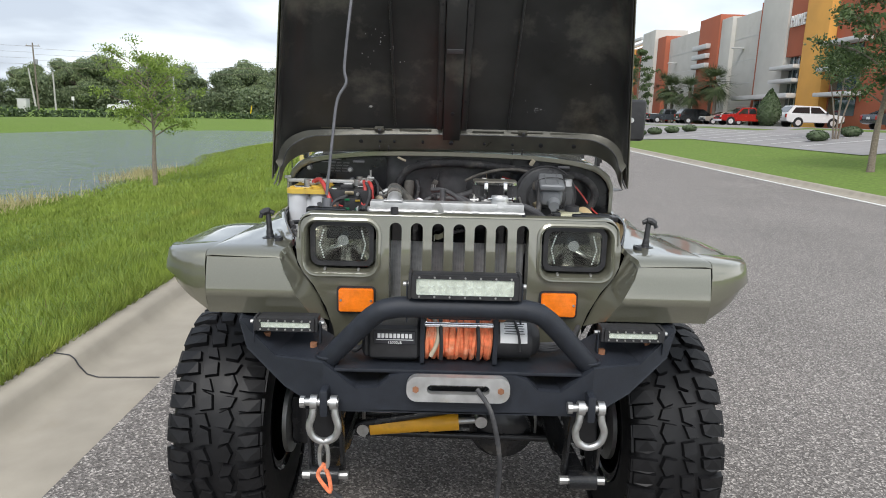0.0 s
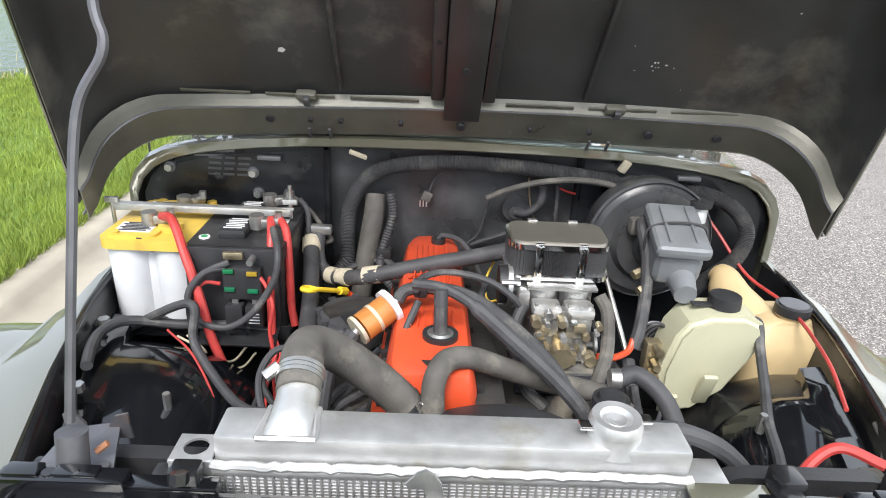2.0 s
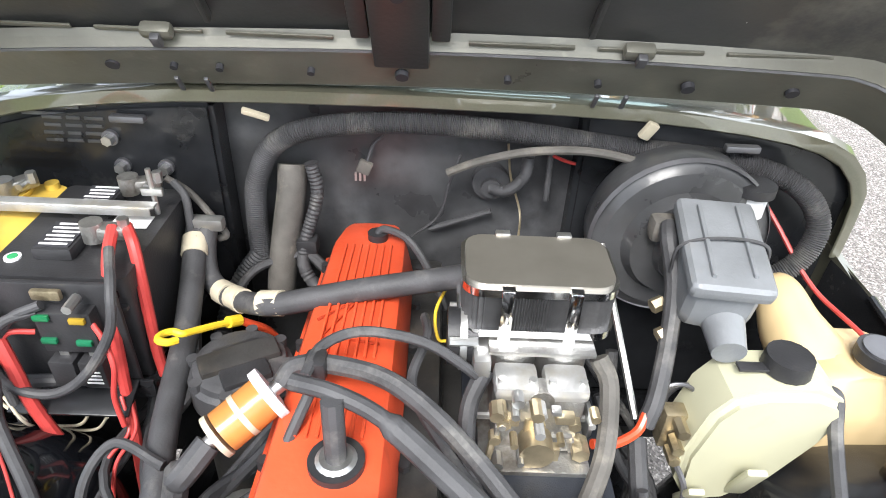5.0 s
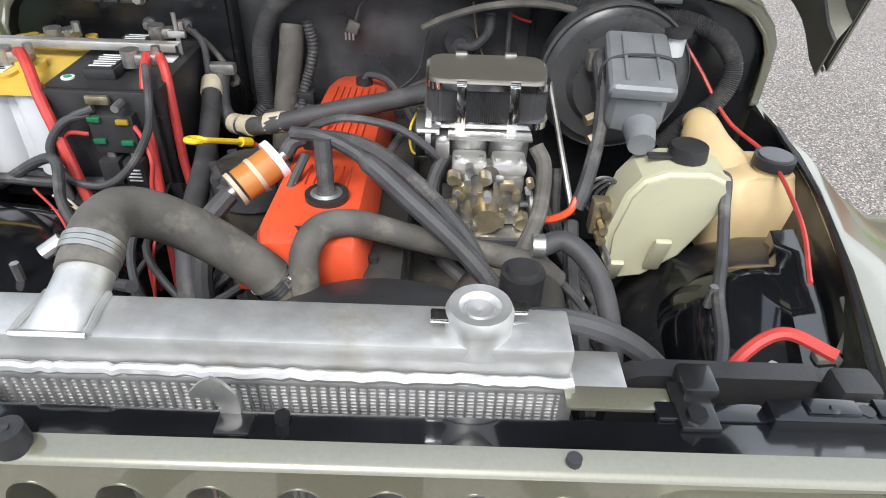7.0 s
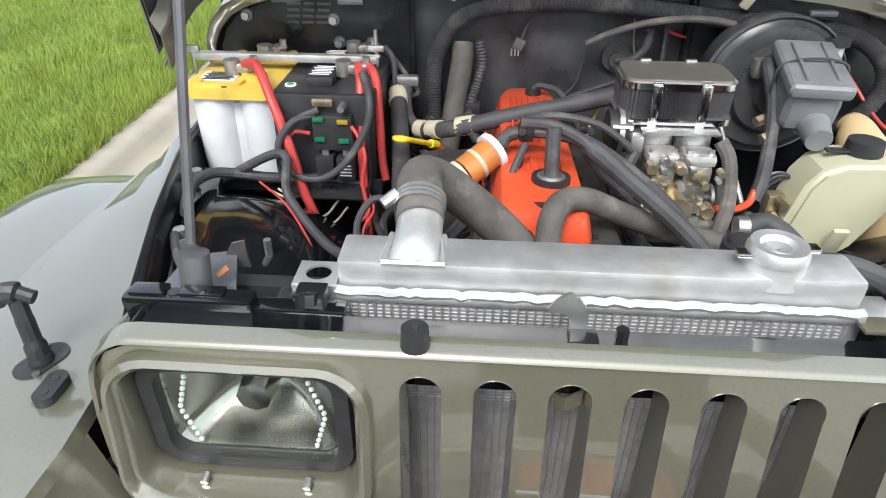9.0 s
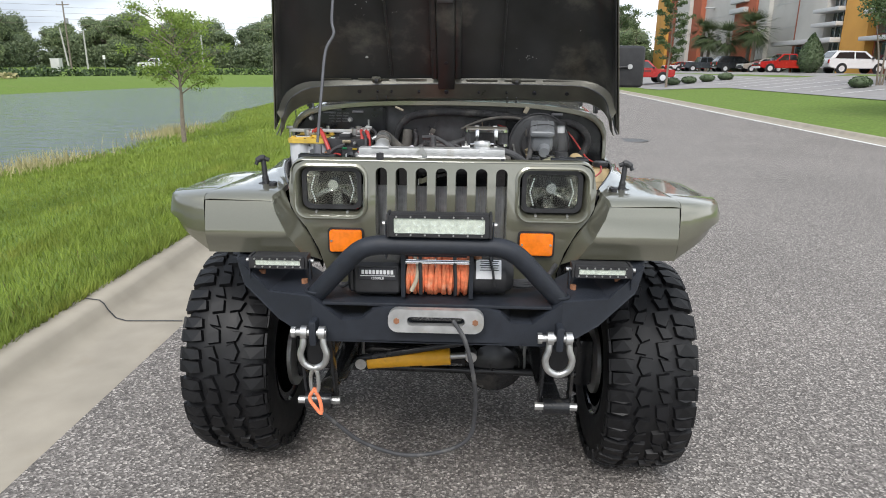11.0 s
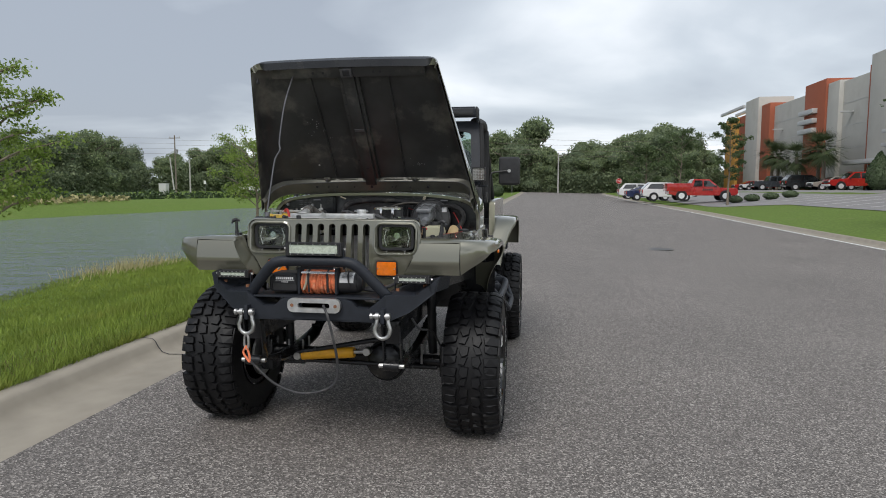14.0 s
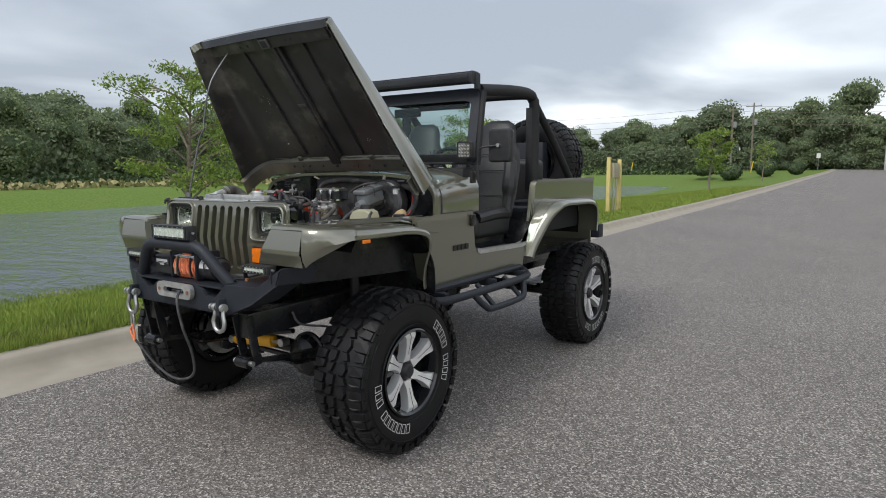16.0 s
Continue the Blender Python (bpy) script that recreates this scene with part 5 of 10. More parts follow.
# black inner lining
bm = bmesh.new()
loft(bm, [hood_section(t, 0.007) for t in TS[1:]] + [hood_section(0.985, 0.010)])
bm2 = bmesh.new()
loft(bm2, [rolled(1.0, 0.004, 0.006, 0.001), rolled(1.0, 0.034, 0.009, 0.005), rolled(0.985, 0.060, -0.008, 0.018)])
P("bonnet_lip", solid(bm2, 0.002), "black_paint", bonnet)
P("bonnet_lining", solid(bm, 0.002), "hood_under", bonnet, "black painted underside with worn patches")


def hood_pt(u, t, v):
    return Vector((u, HY, HZ)) + HD * (t * HL) + HN * v


def hood_box(name, u0, u1, t0, t1, v0, v1, m="hood_under", bev=0.004, label="", parent=bonnet):
    bm_ = Bx(((u0 + u1) / 2, (t0 + t1) / 2 * HL, (v0 + v1) / 2), (u1 - u0, (t1 - t0) * HL, abs(v1 - v0)), bev)
    mm = Matrix.Translation((0, HY, HZ)) @ Matrix(((1, 0, 0), (0, HD.y, HN.y), (0, HD.z, HN.z))).to_4x4()
    return P(name, xform(bm_, mm), m, parent, label)


# centre channel, creases, rear brace, front brace
hood_box("centre_channel", -0.036, 0.036, 0.05, 0.955, -0.028, 0.0, label="black central stiffener with bolt holes")
for u in (-0.05, 0.05):
    hood_box("channel_flange", u - 0.012, u + 0.012, 0.10, 0.955, -0.018, -0.002)
for u in (-0.235, 0.235):
    hood_box("crease", u - 0.004, u + 0.004, 0.11, 0.93, -0.012, 0.002, bev=0.003)


def arch_band(name, t0, t1, off0, off1, m, u_lim=None, label="", kk=7):
    bm_ = bmesh.new()
    a, b = hood_section(t0, off0, kk), hood_section(t1, off1, kk)
    if u_lim:
        keep = [i for i, p in enumerate(a) if u_lim[0] <= p[0] <= u_lim[1]]
        a, b = [a[i] for i in keep], [b[i] for i in keep]
    loft(bm_, [a, b])
    warp(bm_, lambda x, y, z: (x, y, z - 0.002 + 0.014 * x))   # the brace hangs lower by the prop
    return P(name, solid(bm_, 0.003), m, bonnet, label, angle=50)


arch_band("rear_brace", -0.012, 0.075, 0.028, 0.030, "brace", label="dull olive-black folded rear brace with holes")
arch_band("rear_brace_step", 0.075, 0.082, 0.030, 0.018, "brace")
# thin light strips draw in the highlight along these worn edges
arch_band("brace_edge", 0.0755, 0.0785, 0.0335, 0.0315, "rod", label="worn brace edge, its highlight drawn as a light grey strip")
arch_band("seal_edge", -0.0355, -0.0325, 0.004, 0.008, "rod", label="bare worn metal edge")
arch_band("rear_brace_lip", 0.082, 0.088, 0.018, 0.0095, "brace")
arch_band("rear_seal_lip", -0.026, -0.012, 0.021, 0.028, "brace", label="bare worn metal edge")
for u0, u1 in ((-0.56, -0.07), (0.07, 0.56)):
    for q in range(3):
        a_ = u0 + (u1 - u0) * (q / 3 + 0.03)
        b_ = u0 + (u1 - u0) * ((q + 1) / 3 - 0.03)
        hood_box("brace_tab", a_, b_, 0.0865, 0.0935, -0.0120, -0.0085, "brace", 0.001)
for u in (-0.30, 0.30):
    hood_box("hinge_dimple", u - 0.022, u + 0.018, 0.085, 0.106, -0.024, -0.006, "brace", 0.007)
    hood_box("hinge_stud", u - 0.006, u + 0.006, 0.085, 0.105, -0.034, -0.024, "rod", 0.002)
for u in (-0.52, -0.38, -0.30, -0.24, -0.12, 0.0, 0.14, 0.26, 0.38, 0.52):
    rr = 0.009 if abs(u) in (0.38, 0.0, 0.52) else 0.005
    bm = Cy(hood_pt(u, 0.035, -0.0322), hood_pt(u, 0.035, -0.024), rr, n=12)
    P("brace_hole", bm, "label_dark", bonnet)
for u in (-0.305, -0.265, 0.265, 0.305):
    hood_box("seal_clip", u - 0.003, u + 0.003, -0.02, 0.012, -0.035, -0.03, "rod", 0.001)
# front brace with striker
hood_box("front_brace", -0.46, 0.46, 0.90, 0.97, -0.034, -0.004, label="black front brace with striker pocket")
hood_box("striker_pocket", -0.035, 0.035, 0.905, 0.965, -0.045, -0.03, "rod")
hood_box("striker_hole", -0.02, 0.02, 0.915, 0.955, -0.047, -0.044, "label_dark", 0.002)
for u in (-0.2, 0.2, -0.14, 0.16):
    P("brace_hole", Cy(hood_pt(u, 0.935, -0.036), hood_pt(u, 0.935, -0.03), 0.008, n=12), "label_dark", bonnet)
for t in (0.2, 0.26, 0.62, 0.7, 0.78):
    for u in ((-0.05, 0.05) if t > 0.25 else (0.0,)):
        P("brace_hole", Cy(hood_pt(u, t, -0.031 if u == 0 else -0.02), hood_pt(u, t, -0.014), 0.005 if u else 0.008, n=10), "label_dark", bonnet)
hood_box("striker_slot", -0.03, 0.03, 0.50, 0.52, -0.032, -0.026, "rod", 0.002)
# paint chips on the underside
rp = random.Random(3)
for (u, t, n_, sp) in ((-0.272, 0.52, 18, 0.04), (0.338, 0.222, 9, 0.008), (-0.33, 0.215, 1, 0.0), (0.36, 0.28, 5, 0.07)):
    bm = bmesh.new()
    for _ in range(n_):
        c = hood_pt(u + rp.gauss(0, sp), t + rp.gauss(0, sp), -0.0065)
        rr = rp.uniform(0.0008, 0.0024) if n_ > 1 else 0.007
        e1, e2 = Vector((1, 0, 0)), HD
        vsx = [bm.verts.new(c + (e1 * math.cos(a) + e2 * math.sin(a)) * rr * rp.uniform(0.6, 1.4) - HN * 0.004) for a in (0, 1.2, 2.4, 3.7, 5.0)]
        bm.faces.new(vsx)
    P("paint_chips", bm, "label", bonnet, "scatter of pale paint chips")
# side catch on the bonnet's skirt
for s in (-1, 1):
    P("bonnet_catch", Bx(hood_pt(s * 0.543, 0.90, -0.05), (0.012, 0.03, 0.035), 0.004), "rod", bonnet)

# prop rod
shift(0.002, -0.023, 0.012)
P("prop_rod", Tb([(-0.411, 0.055, 1.285), (-0.398, 0.09, 1.45), (-0.386, 0.116, 1.57), (-0.360, 0.128, 1.625), (-0.366, 0.138, 1.68), (-0.350, 0.18, 1.88), hood_pt(-0.345, 0.915, -0.03) - Vector((0.002, -0.023, 0.012))], 0.0048, 8), "rod", label="bent grey steel bonnet prop")
shift()
bm = bmesh.new()
bm.faces.new([bm.verts.new(p) for p in ((-0.456, 0.014, 1.234), (-0.372, 0.018, 1.234), (-0.392, 0.088, 1.250), (-0.442, 0.080, 1.246))])
pb = P("prop_bracket", solid(bm, 0.004), "rod", label="grey rusty prop rod bracket", smooth=False)
P("prop_cup", Cy((-0.4085, 0.020, 1.240), (-0.4075, 0.029, 1.288), 0.0145, 0.0145, 20), "rod", pb)
for x, e_ in ((-0.436, 1), (-0.390, -1)):
    P("prop_tab", xform(plate([(x - 0.012, 1.238), (x + 0.012, 1.238), (x + 0.010, 1.256), (x + 0.004 - 0.006 * e_, 1.270), (x - 0.008 - 0.004 * e_, 1.266), (x - 0.011, 1.254)], (), 0.003), Matrix.Translation((0, 0.080, 0))), "rod", pb)
P("prop_bolt", Cy((-0.392, 0.036, 1.258), (-0.382, 0.041, 1.265), 0.0036, n=8), "rust", pb)
P("prop_screw", Cy((-0.388, 0.030, 1.236), (-0.388, 0.031, 1.245), 0.009, n=8), "rod", pb)
shift()

# ---- cowl and windscreen ----
COWL = [(0.692, 0.17), (0.689, 0.125), (0.674, 0.092), (0.646, 0.063), (0.61, 0.045), (0.56, 0.032), (0.50, 0.022), (0.42, 0.013), (0.33, 0.006), (0.20, 0.002)]   # half width, fall from the crown


def cowl_sec(y, w, zt, zb):
    k = w / 0.692
    left = [(-w, zb)] + [(-x * k, zt - d) for x, d in COWL]
    return [(x, y, z) for x, z in left + [(0.0, zt)] + [(-x, z) for x, z in reversed(left)]]


bm = bmesh.new()
loft(bm, [cowl_sec(0.836, 0.690, 1.375, 1.15), cowl_sec(0.834, 0.692, 1.377, 1.15), cowl_sec(0.834, 0.706, 1.394, 1.15), cowl_sec(0.857, 0.710, 1.399, 1.15), cowl_sec(0.872, 0.706, 1.392, 1.15), cowl_sec(1.0, 0.705, 1.405, 1.15), cowl_sec(1.25, 0.70, 1.43, 1.15), cowl_sec(1.33, 0.695, 1.435, 1.15)])
shift(-0.010)
P("cowl", solid(bm, 0.004), "paint", label="olive cowl behind the engine bay", angle=40)
shift()
# firewall
fo = cowl_sec(0, 0.70, 1.388, 0.62)
bm = plate([(x, z) for x, _, z in fo], (), 0.01)
P("firewall", xform(bm, Matrix.Translation((0, 0.897, 0))), "firewall", label="black painted firewall, scuffed and dusty")
for x0, x1, yf, zt in ((-0.692, -0.292, 0.842, 1.373), (0.25, 0.680, 0.858, 1.373)):
    e_ = -1 if x0 < 0 else 1
    rim = [(e_ * x, zt - d) for x, d in COWL if x > 0.3 and x < 0.69]
    o = [(e_ * 0.688, 0.80)] + rim + ([(x1, zt - 0.005), (x1, 0.80)] if x0 < 0 else [(x0, zt - 0.003), (x0, 0.80)])
    bm = plate(o, (), 0.058)
    bmesh.ops.bevel(bm, geom=[e for e in bm.edges if e.calc_face_angle(0) > 0.6], offset=0.008, segments=2, affect="EDGES")
    fwp = P("firewall_panel", xform(bm, Matrix.Translation((0, yf, 0))), "firewall_gloss", label="black firewall panel, glossy where wiped")
    if x0 < 0:   # unreadable stamped lines
        for q in range(4):
            for k_, (a_, b_) in enumerate(((-0.541, -0.512), (-0.508, -0.484), (-0.480, -0.452))):
                P("stamped_line", Bx(((a_ + b_) / 2 - 0.002 * q, yf - 0.0005, 1.336 - 0.012 * q), (b_ - a_ - 0.004 * ((q + k_) % 2), 0.003, 0.005), 0.001), "firewall", fwp)

WY0, WZ0, WY1, WZ1 = 1.33, 1.44, 1.46, 1.925
def ws(x, f, d=0.0):
    return (x, WY0 + (WY1 - WY0) * f + d, WZ0 + (WZ1 - WZ0) * f)


bm = bmesh.new()
outer = [(x * 1.32 * (1 - 0.04 * (z)), z) for x, z in rrect(0, 0.5, 1.0, 1.0, 0.06, 4)]
inner = [(x * 1.32 * (1 - 0.04 * (z)), z) for x, z in rrect(0, 0.49, 0.90, 0.70, 0.06, 4)]
bm = plate(outer, [inner], 0.05)
warp(bm, lambda x, y, z: (x, WY0 + (WY1 - WY0) * z + y - 0.02, WZ0 + (WZ1 - WZ0) * z))
wsf = P("windscreen_frame", bm, "powder", label="black windscreen frame", smooth=False)
bm = plate([(x * 1.002, z) for x, z in inner], (), 0.005)
warp(bm, lambda x, y, z: (x, WY0 + (WY1 - WY0) * z + y + 0.005, WZ0 + (WZ1 - WZ0) * z))
g = P("windscreen", bm, "tint_glass", wsf, "tinted windscreen glass", smooth=False)
g.visible_shadow = False
P("rear_view_mirror", Bx((0.0, 1.5, 1.80), (0.22, 0.03, 0.06), 0.012), "black_plastic", wsf)
P("sun_visor", Bx((0.30, 1.50, 1.86), (0.42, 0.02, 0.11), 0.01), "pad", wsf)
P("cowl_vent", Bx((0.30, 1.27, 1.447), (0.5, 0.07, 0.012), 0.004), "black_plastic")
P("wiper_panel", Bx((0.0, 1.30, 1.475), (1.24, 0.012, 0.06), 0.004), "black_paint")
# roof light bar
lb = P("roof_light_bar", Bx((0.0, 1.375, 1.978), (1.24, 0.07, 0.065), 0.01), "powder", label="long black roof light bar")
for i in range(5):
    P("cooling_fin", Bx((0.0, 1.395 + 0.012 * i, 2.016 - i * 0.004), (1.22, 0.004, 0.018), 0), "powder", lb, smooth=False)
P("bar_lens", Bx((0.0, 1.337, 1.978), (1.2, 0.006, 0.05), 0.002), "black_paint", lb)
for s in (-1, 1):
    P("bar_bracket", Bx((s * 0.63, 1.40, 1.96), (0.012, 0.06, 0.10), 0.004), "powder", lb)
    P("bar_end", Bx((s * 0.625, 1.375, 1.978), (0.012, 0.085, 0.08), 0.006), "black_plastic", lb)

# ---- tub ----
def tub_outline():
    """Side of the body in (y, z)."""
    return [(0.66, 0.735), (0.66, 1.13), (0.80, 1.15), (0.89, 1.16), (1.235, 1.165), (1.255, 0.945), (1.275, 0.905), (1.31, 0.89), (1.88, 0.875), (1.96, 0.885), (2.01, 0.92), (2.04, 0.98), (2.09, 1.28), (2.11, 1.305), (2.15, 1.315), (3.24, 1.325), (3.245, 0.98), (2.95, 0.98), (2.90, 1.10), (2.75, 1.15), (2.26, 1.16), (2.12, 1.13), (2.02, 1.0), (1.93, 0.84), (1.90, 0.70)]


for s in (-1, 1):
    bm = plate([(y, z) for y, z in tub_outline()], (), 0.012)
    warp(bm, lambda x, y, z: (s * (0.702 - y), x, z))
    P("body_side", bm, "paint", label="olive body side with a door opening", smooth=False)
    # cowl side above the body line
    P("cowl_seam", Bx((s * 0.7025, 1.06, 1.158), (0.003, 0.36, 0.004)), "label_dark", smooth=False)
    # bright sill trim round the door opening and along the quarter
    trim = [(1.245, 1.16), (1.262, 0.945), (1.28, 0.912), (1.315, 0.897), (1.88, 0.882), (1.955, 0.892), (2.003, 0.925), (2.033, 0.985), (2.083, 1.285), (2.105, 1.312), (2.15, 1.324), (3.24, 1.333)]
    for nm, tr_, m_, lb_ in (("sill_trim", trim[2:7], "alu", "bright aluminium sill trim"), ("pillar_edge", trim[6:], "paint", "")):
        bm = bmesh.new()
        loft(bm, [[(s * xx, y + dy, z + dz) for xx, dy, dz in ((0.7075, 0.0, -0.018), (0.7075, 0.002, 0.005), (0.66, 0.002, 0.005))] for y, z in tr_])
        P(nm, solid(bm, 0.002), m_, label=lb_, angle=30)
    flare("rear_flare", s, REAR_ARCH, 0.70, 0.885, (0.05, 0.05), "olive rear wheel arch flare", -1)
    # rear wheel housing
    bm = bmesh.new()
    hp = catmull([Vector((0, y, z - 0.02)) for y, z in REAR_ARCH], 3)
    loft(bm, [[(s * xx, p.y, p.z) for p in hp] for xx in (0.70, 0.42)])
    P("rear_wheel_housing", solid(bm, 0.004), "bay")
    # front inner fender
    bm = bmesh.new()
    hp = catmull([Vector((0, y, z)) for y, z in ((0.0, 1.04), (0.02, 1.07), (0.08, 1.095), (0.35, 1.10), (0.52, 1.06), (0.64, 0.92), (0.66, 0.74))], 4)
    loft(bm, [[(s * xx, p.y, p.z - dz) for p in hp] for xx, dz in ((0.82, 0.0), (0.70, -0.005), (0.58, 0.0), (0.46, 0.04), (0.40, 0.16))])
    P("front_wheel_housing", solid(bm, 0.004), "bay", label="black inner wheel housing")
    P("hinge", Bx((s * 0.712, 1.215, 1.10), (0.018, 0.05, 0.07), 0.005), "black_paint")
    P("hinge", Bx((s * 0.712, 1.215, 1.36), (0.018, 0.05, 0.07), 0.005), "black_paint")
    # badge shape, plain
    for q in range(4):
        P("badge_bar", Bx((s * 0.704, 1.02 + 0.045 * q, 0.945), (0.004, 0.03, 0.035), 0.006), "black_paint")
    # rocker under the opening, floor edge
    P("body_mount", Bx((s * 0.60, 1.2, 0.70), (0.14, 0.1, 0.06), 0.01), "bay")
P("floor_pan", Bx((0, 2.0, 0.78), (1.36, 2.4, 0.03)), "bay", smooth=False)
P("cabin_floor", Bx((0, 1.75, 0.86), (1.34, 0.9, 0.02)), "pad", smooth=False)
P("rear_panel", Bx((0, 3.235, 1.02), (1.38, 0.02, 0.60), 0.006), "paint", smooth=False)
P("wheel_box", Bx((0.55, 2.6, 1.05), (0.28, 0.9, 0.24), 0.03), "pad")
P("wheel_box", Bx((-0.55, 2.6, 1.05), (0.28, 0.9, 0.24), 0.03), "pad")
P("rear_bumper", Bx((0, 3.33, 0.86), (1.5, 0.11, 0.12), 0.012), "powder", label="black rear bumper")
P("dashboard", Bx((0, 1.28, 1.33), (1.30, 0.16, 0.18), 0.03), "pad", label="black padded dashboard")
P("steering_wheel", revolve(bmesh.new(), [(1.50 + 0.014 * math.cos(a), 0.17 + 0.014 * math.sin(a)) for a in [i * math.pi / 4 for i in range(8)]], 28, "Y", (0.36, 0, 1.38), close=True), "pad", label="black steering wheel")
P("steering_column", Cy((0.36, 1.28, 1.28), (0.36, 1.50, 1.38), 0.025), "pad")

# roll cage
cage = P("roll_bar", Tb([(-0.60, 2.27, 0.95), (-0.60, 2.27, 1.80), (-0.58, 2.28, 1.92), (-0.50, 2.29, 1.965), (0, 2.29, 1.97), (0.50, 2.29, 1.965), (0.58, 2.28, 1.92), (0.60, 2.27, 1.80), (0.60, 2.27, 0.95)], 0.038, 12), "pad", label="black padded roll bar")
for s in (-1, 1):
    P("side_bar", Tb([(s * 0.60, 1.47, 1.915), (s * 0.60, 1.9, 1.95), (s * 0.59, 2.20, 1.955), (s * 0.585, 2.30, 1.90)], 0.038, 12), "pad", cage)
    P("rear_brace_bar", Tb([(s * 0.59, 2.31, 1.88), (s * 0.60, 2.62, 1.62), (s * 0.61, 2.98, 1.28)], 0.030, 12), "pad", cage)
    P("seat_belt", Bx((s * 0.575, 2.235, 1.55), (0.05, 0.006, 0.62), 0.002), "black_plastic", cage)
    P("door_post_strap", Tb([(s * 0.66, 1.35, 1.44), (s * 0.655, 1.40, 1.70), (s * 0.64, 1.46, 1.90)], 0.022, 8), "pad", cage)


def bucket(s):
    x = s * 0.345
    st = P("seat", Bx((x, 1.72, 1.02), (0.46, 0.50, 0.16), 0.06, seg=4), "seat", label="black vinyl high-backed bucket seat")
    bm = bmesh.new()
    secs = []
    for f, w, d in ((0.0, 0.21, 0.07), (0.25, 0.235, 0.085), (0.55, 0.235, 0.08), (0.72, 0.215, 0.07), (0.80, 0.17, 0.06), (0.92, 0.155, 0.055), (0.99, 0.13, 0.045), (1.03, 0.08, 0.02)):
        y = 1.97 + 0.22 * f
        z = 1.02 + 0.73 * f
        secs.append([(x + w * math.cos(a), y + d * math.sin(a) * (1 if math.sin(a) > 0 else 0.8), z) for a in [i * math.pi / 8 for i in range(16)]])
    loft(bm, secs, closed=True, caps=True)
    P("backrest", bm, "seat", st, "tall black backrest", angle=60)
    for q in (-1, 1):
        P("bolster", Tb([(x + q * 0.21, 1.93, 1.10), (x + q * 0.215, 1.97, 1.35), (x + q * 0.18, 2.05, 1.55)], [0.04, 0.055, 0.05, 0.03], 10), "seat", st)
        P("cushion_bolster", Tb([(x + q * 0.2, 1.52, 1.08), (x + q * 0.21, 1.75, 1.10), (x + q * 0.2, 1.95, 1.09)], 0.045, 10), "seat", st)
    for q in (1.22, 1.40, 1.52):
        P("seam", Tb([(x - 0.15, 1.958 + 0.22 * (q - 1.02) / 0.73 - 0.062, q), (x, 1.958 + 0.22 * (q - 1.02) / 0.73 - 0.068, q), (x + 0.15, 1.958 + 0.22 * (q - 1.02) / 0.73 - 0.062, q)], 0.003, 5), "pad", st)
    P("seat_base", Bx((x, 1.73, 0.91), (0.38, 0.42, 0.08), 0.01), "bay", st)


bucket(1)
bucket(-1)
P("rear_seat", Bx((0, 2.75, 1.28), (0.86, 0.16, 0.42), 0.06, seg=4), "seat", label="black rear bench seat")
# mirrors and A-pillar lamps
for s in (-1, 1):
    mx = 0.80 if s < 0 else 0.87
    mr_ = P("door_mirror", Bx((s * mx, 1.28, 1.55), (0.152, 0.06, 0.20), 0.024, seg=3), "black_plastic", label="black door mirror")
    P("mirror_arm", Tb([(s * 0.735, 1.235, 1.34), (s * 0.735, 1.235, 1.46), (s * 0.74, 1.235, 1.52), (s * 0.765, 1.237, 1.54), (s * mx, 1.243, 1.55)], 0.006, 8), "black_plastic", mr_)
    P("mirror_face", Bx((s * mx, 1.311, 1.55), (0.134, 0.004, 0.18), 0.001), "chrome", mr_)
    P("arm_pivot", Cy((s * mx, 1.236, 1.55), (s * mx, 1.254, 1.55), 0.012, n=12), "zinc", mr_)
    cb = P("pod_lamp", Bx((s * 0.655, 1.235, 1.527), (0.10, 0.05, 0.10), 0.012), "black_plastic", label="square black LED pod lamp with a silver lens")
    P("pod_bezel", xform(plate(rrect(s * 0.655, 1.527, 0.10, 0.10, 0.014), [rrect(s * 0.655, 1.527, 0.084, 0.084, 0.008)], 0.012), Matrix.Translation((0, 1.20, 0))), "black_plastic", cb)
    for i in range(4):
        for j in range(4):
            P("pod_led", revolve(bmesh.new(), [(1.208, 0.0105), (1.203, 0.009), (1.2075, 0.004), (1.207, 0.0003)], 12, "Y", (s * 0.655 - 0.0315 + 0.021 * i, 0, 1.4955 + 0.021 * j)), "cast", cb)
    P("pod_board", Bx((s * 0.655, 1.2095, 1.527), (0.086, 0.003, 0.086)), "zinc", cb, smooth=False)
    for i in range(5):
        P("pod_fin", Bx((s * 0.655, 1.267, 1.49 + 0.0185 * i), (0.088, 0.022, 0.004)), "black_plastic", cb, smooth=False)
    P("pod_yoke", Tb([(s * 0.655, 1.24, 1.455), (s * 0.67, 1.255, 1.445), (s * 0.69, 1.27, 1.44)], 0.008, 8), "powder", cb)
    P("pod_bracket", Bx((s * 0.68, 1.27, 1.444), (0.07, 0.06, 0.012), 0.004), "powder", cb)
# antenna
P("antenna", Cy((-0.735, 1.0, 1.15), (-0.745, 1.03, 2.0), 0.003, 0.0015, 6), "black_plastic")

# ---- wheels ----
M["spoke"] = mat("machined_alloy", (0.90, 0.90, 0.91), 0.32, 0.55, 0.04, 8, rvary=0.04)
TR, TW = 0.406, 0.30


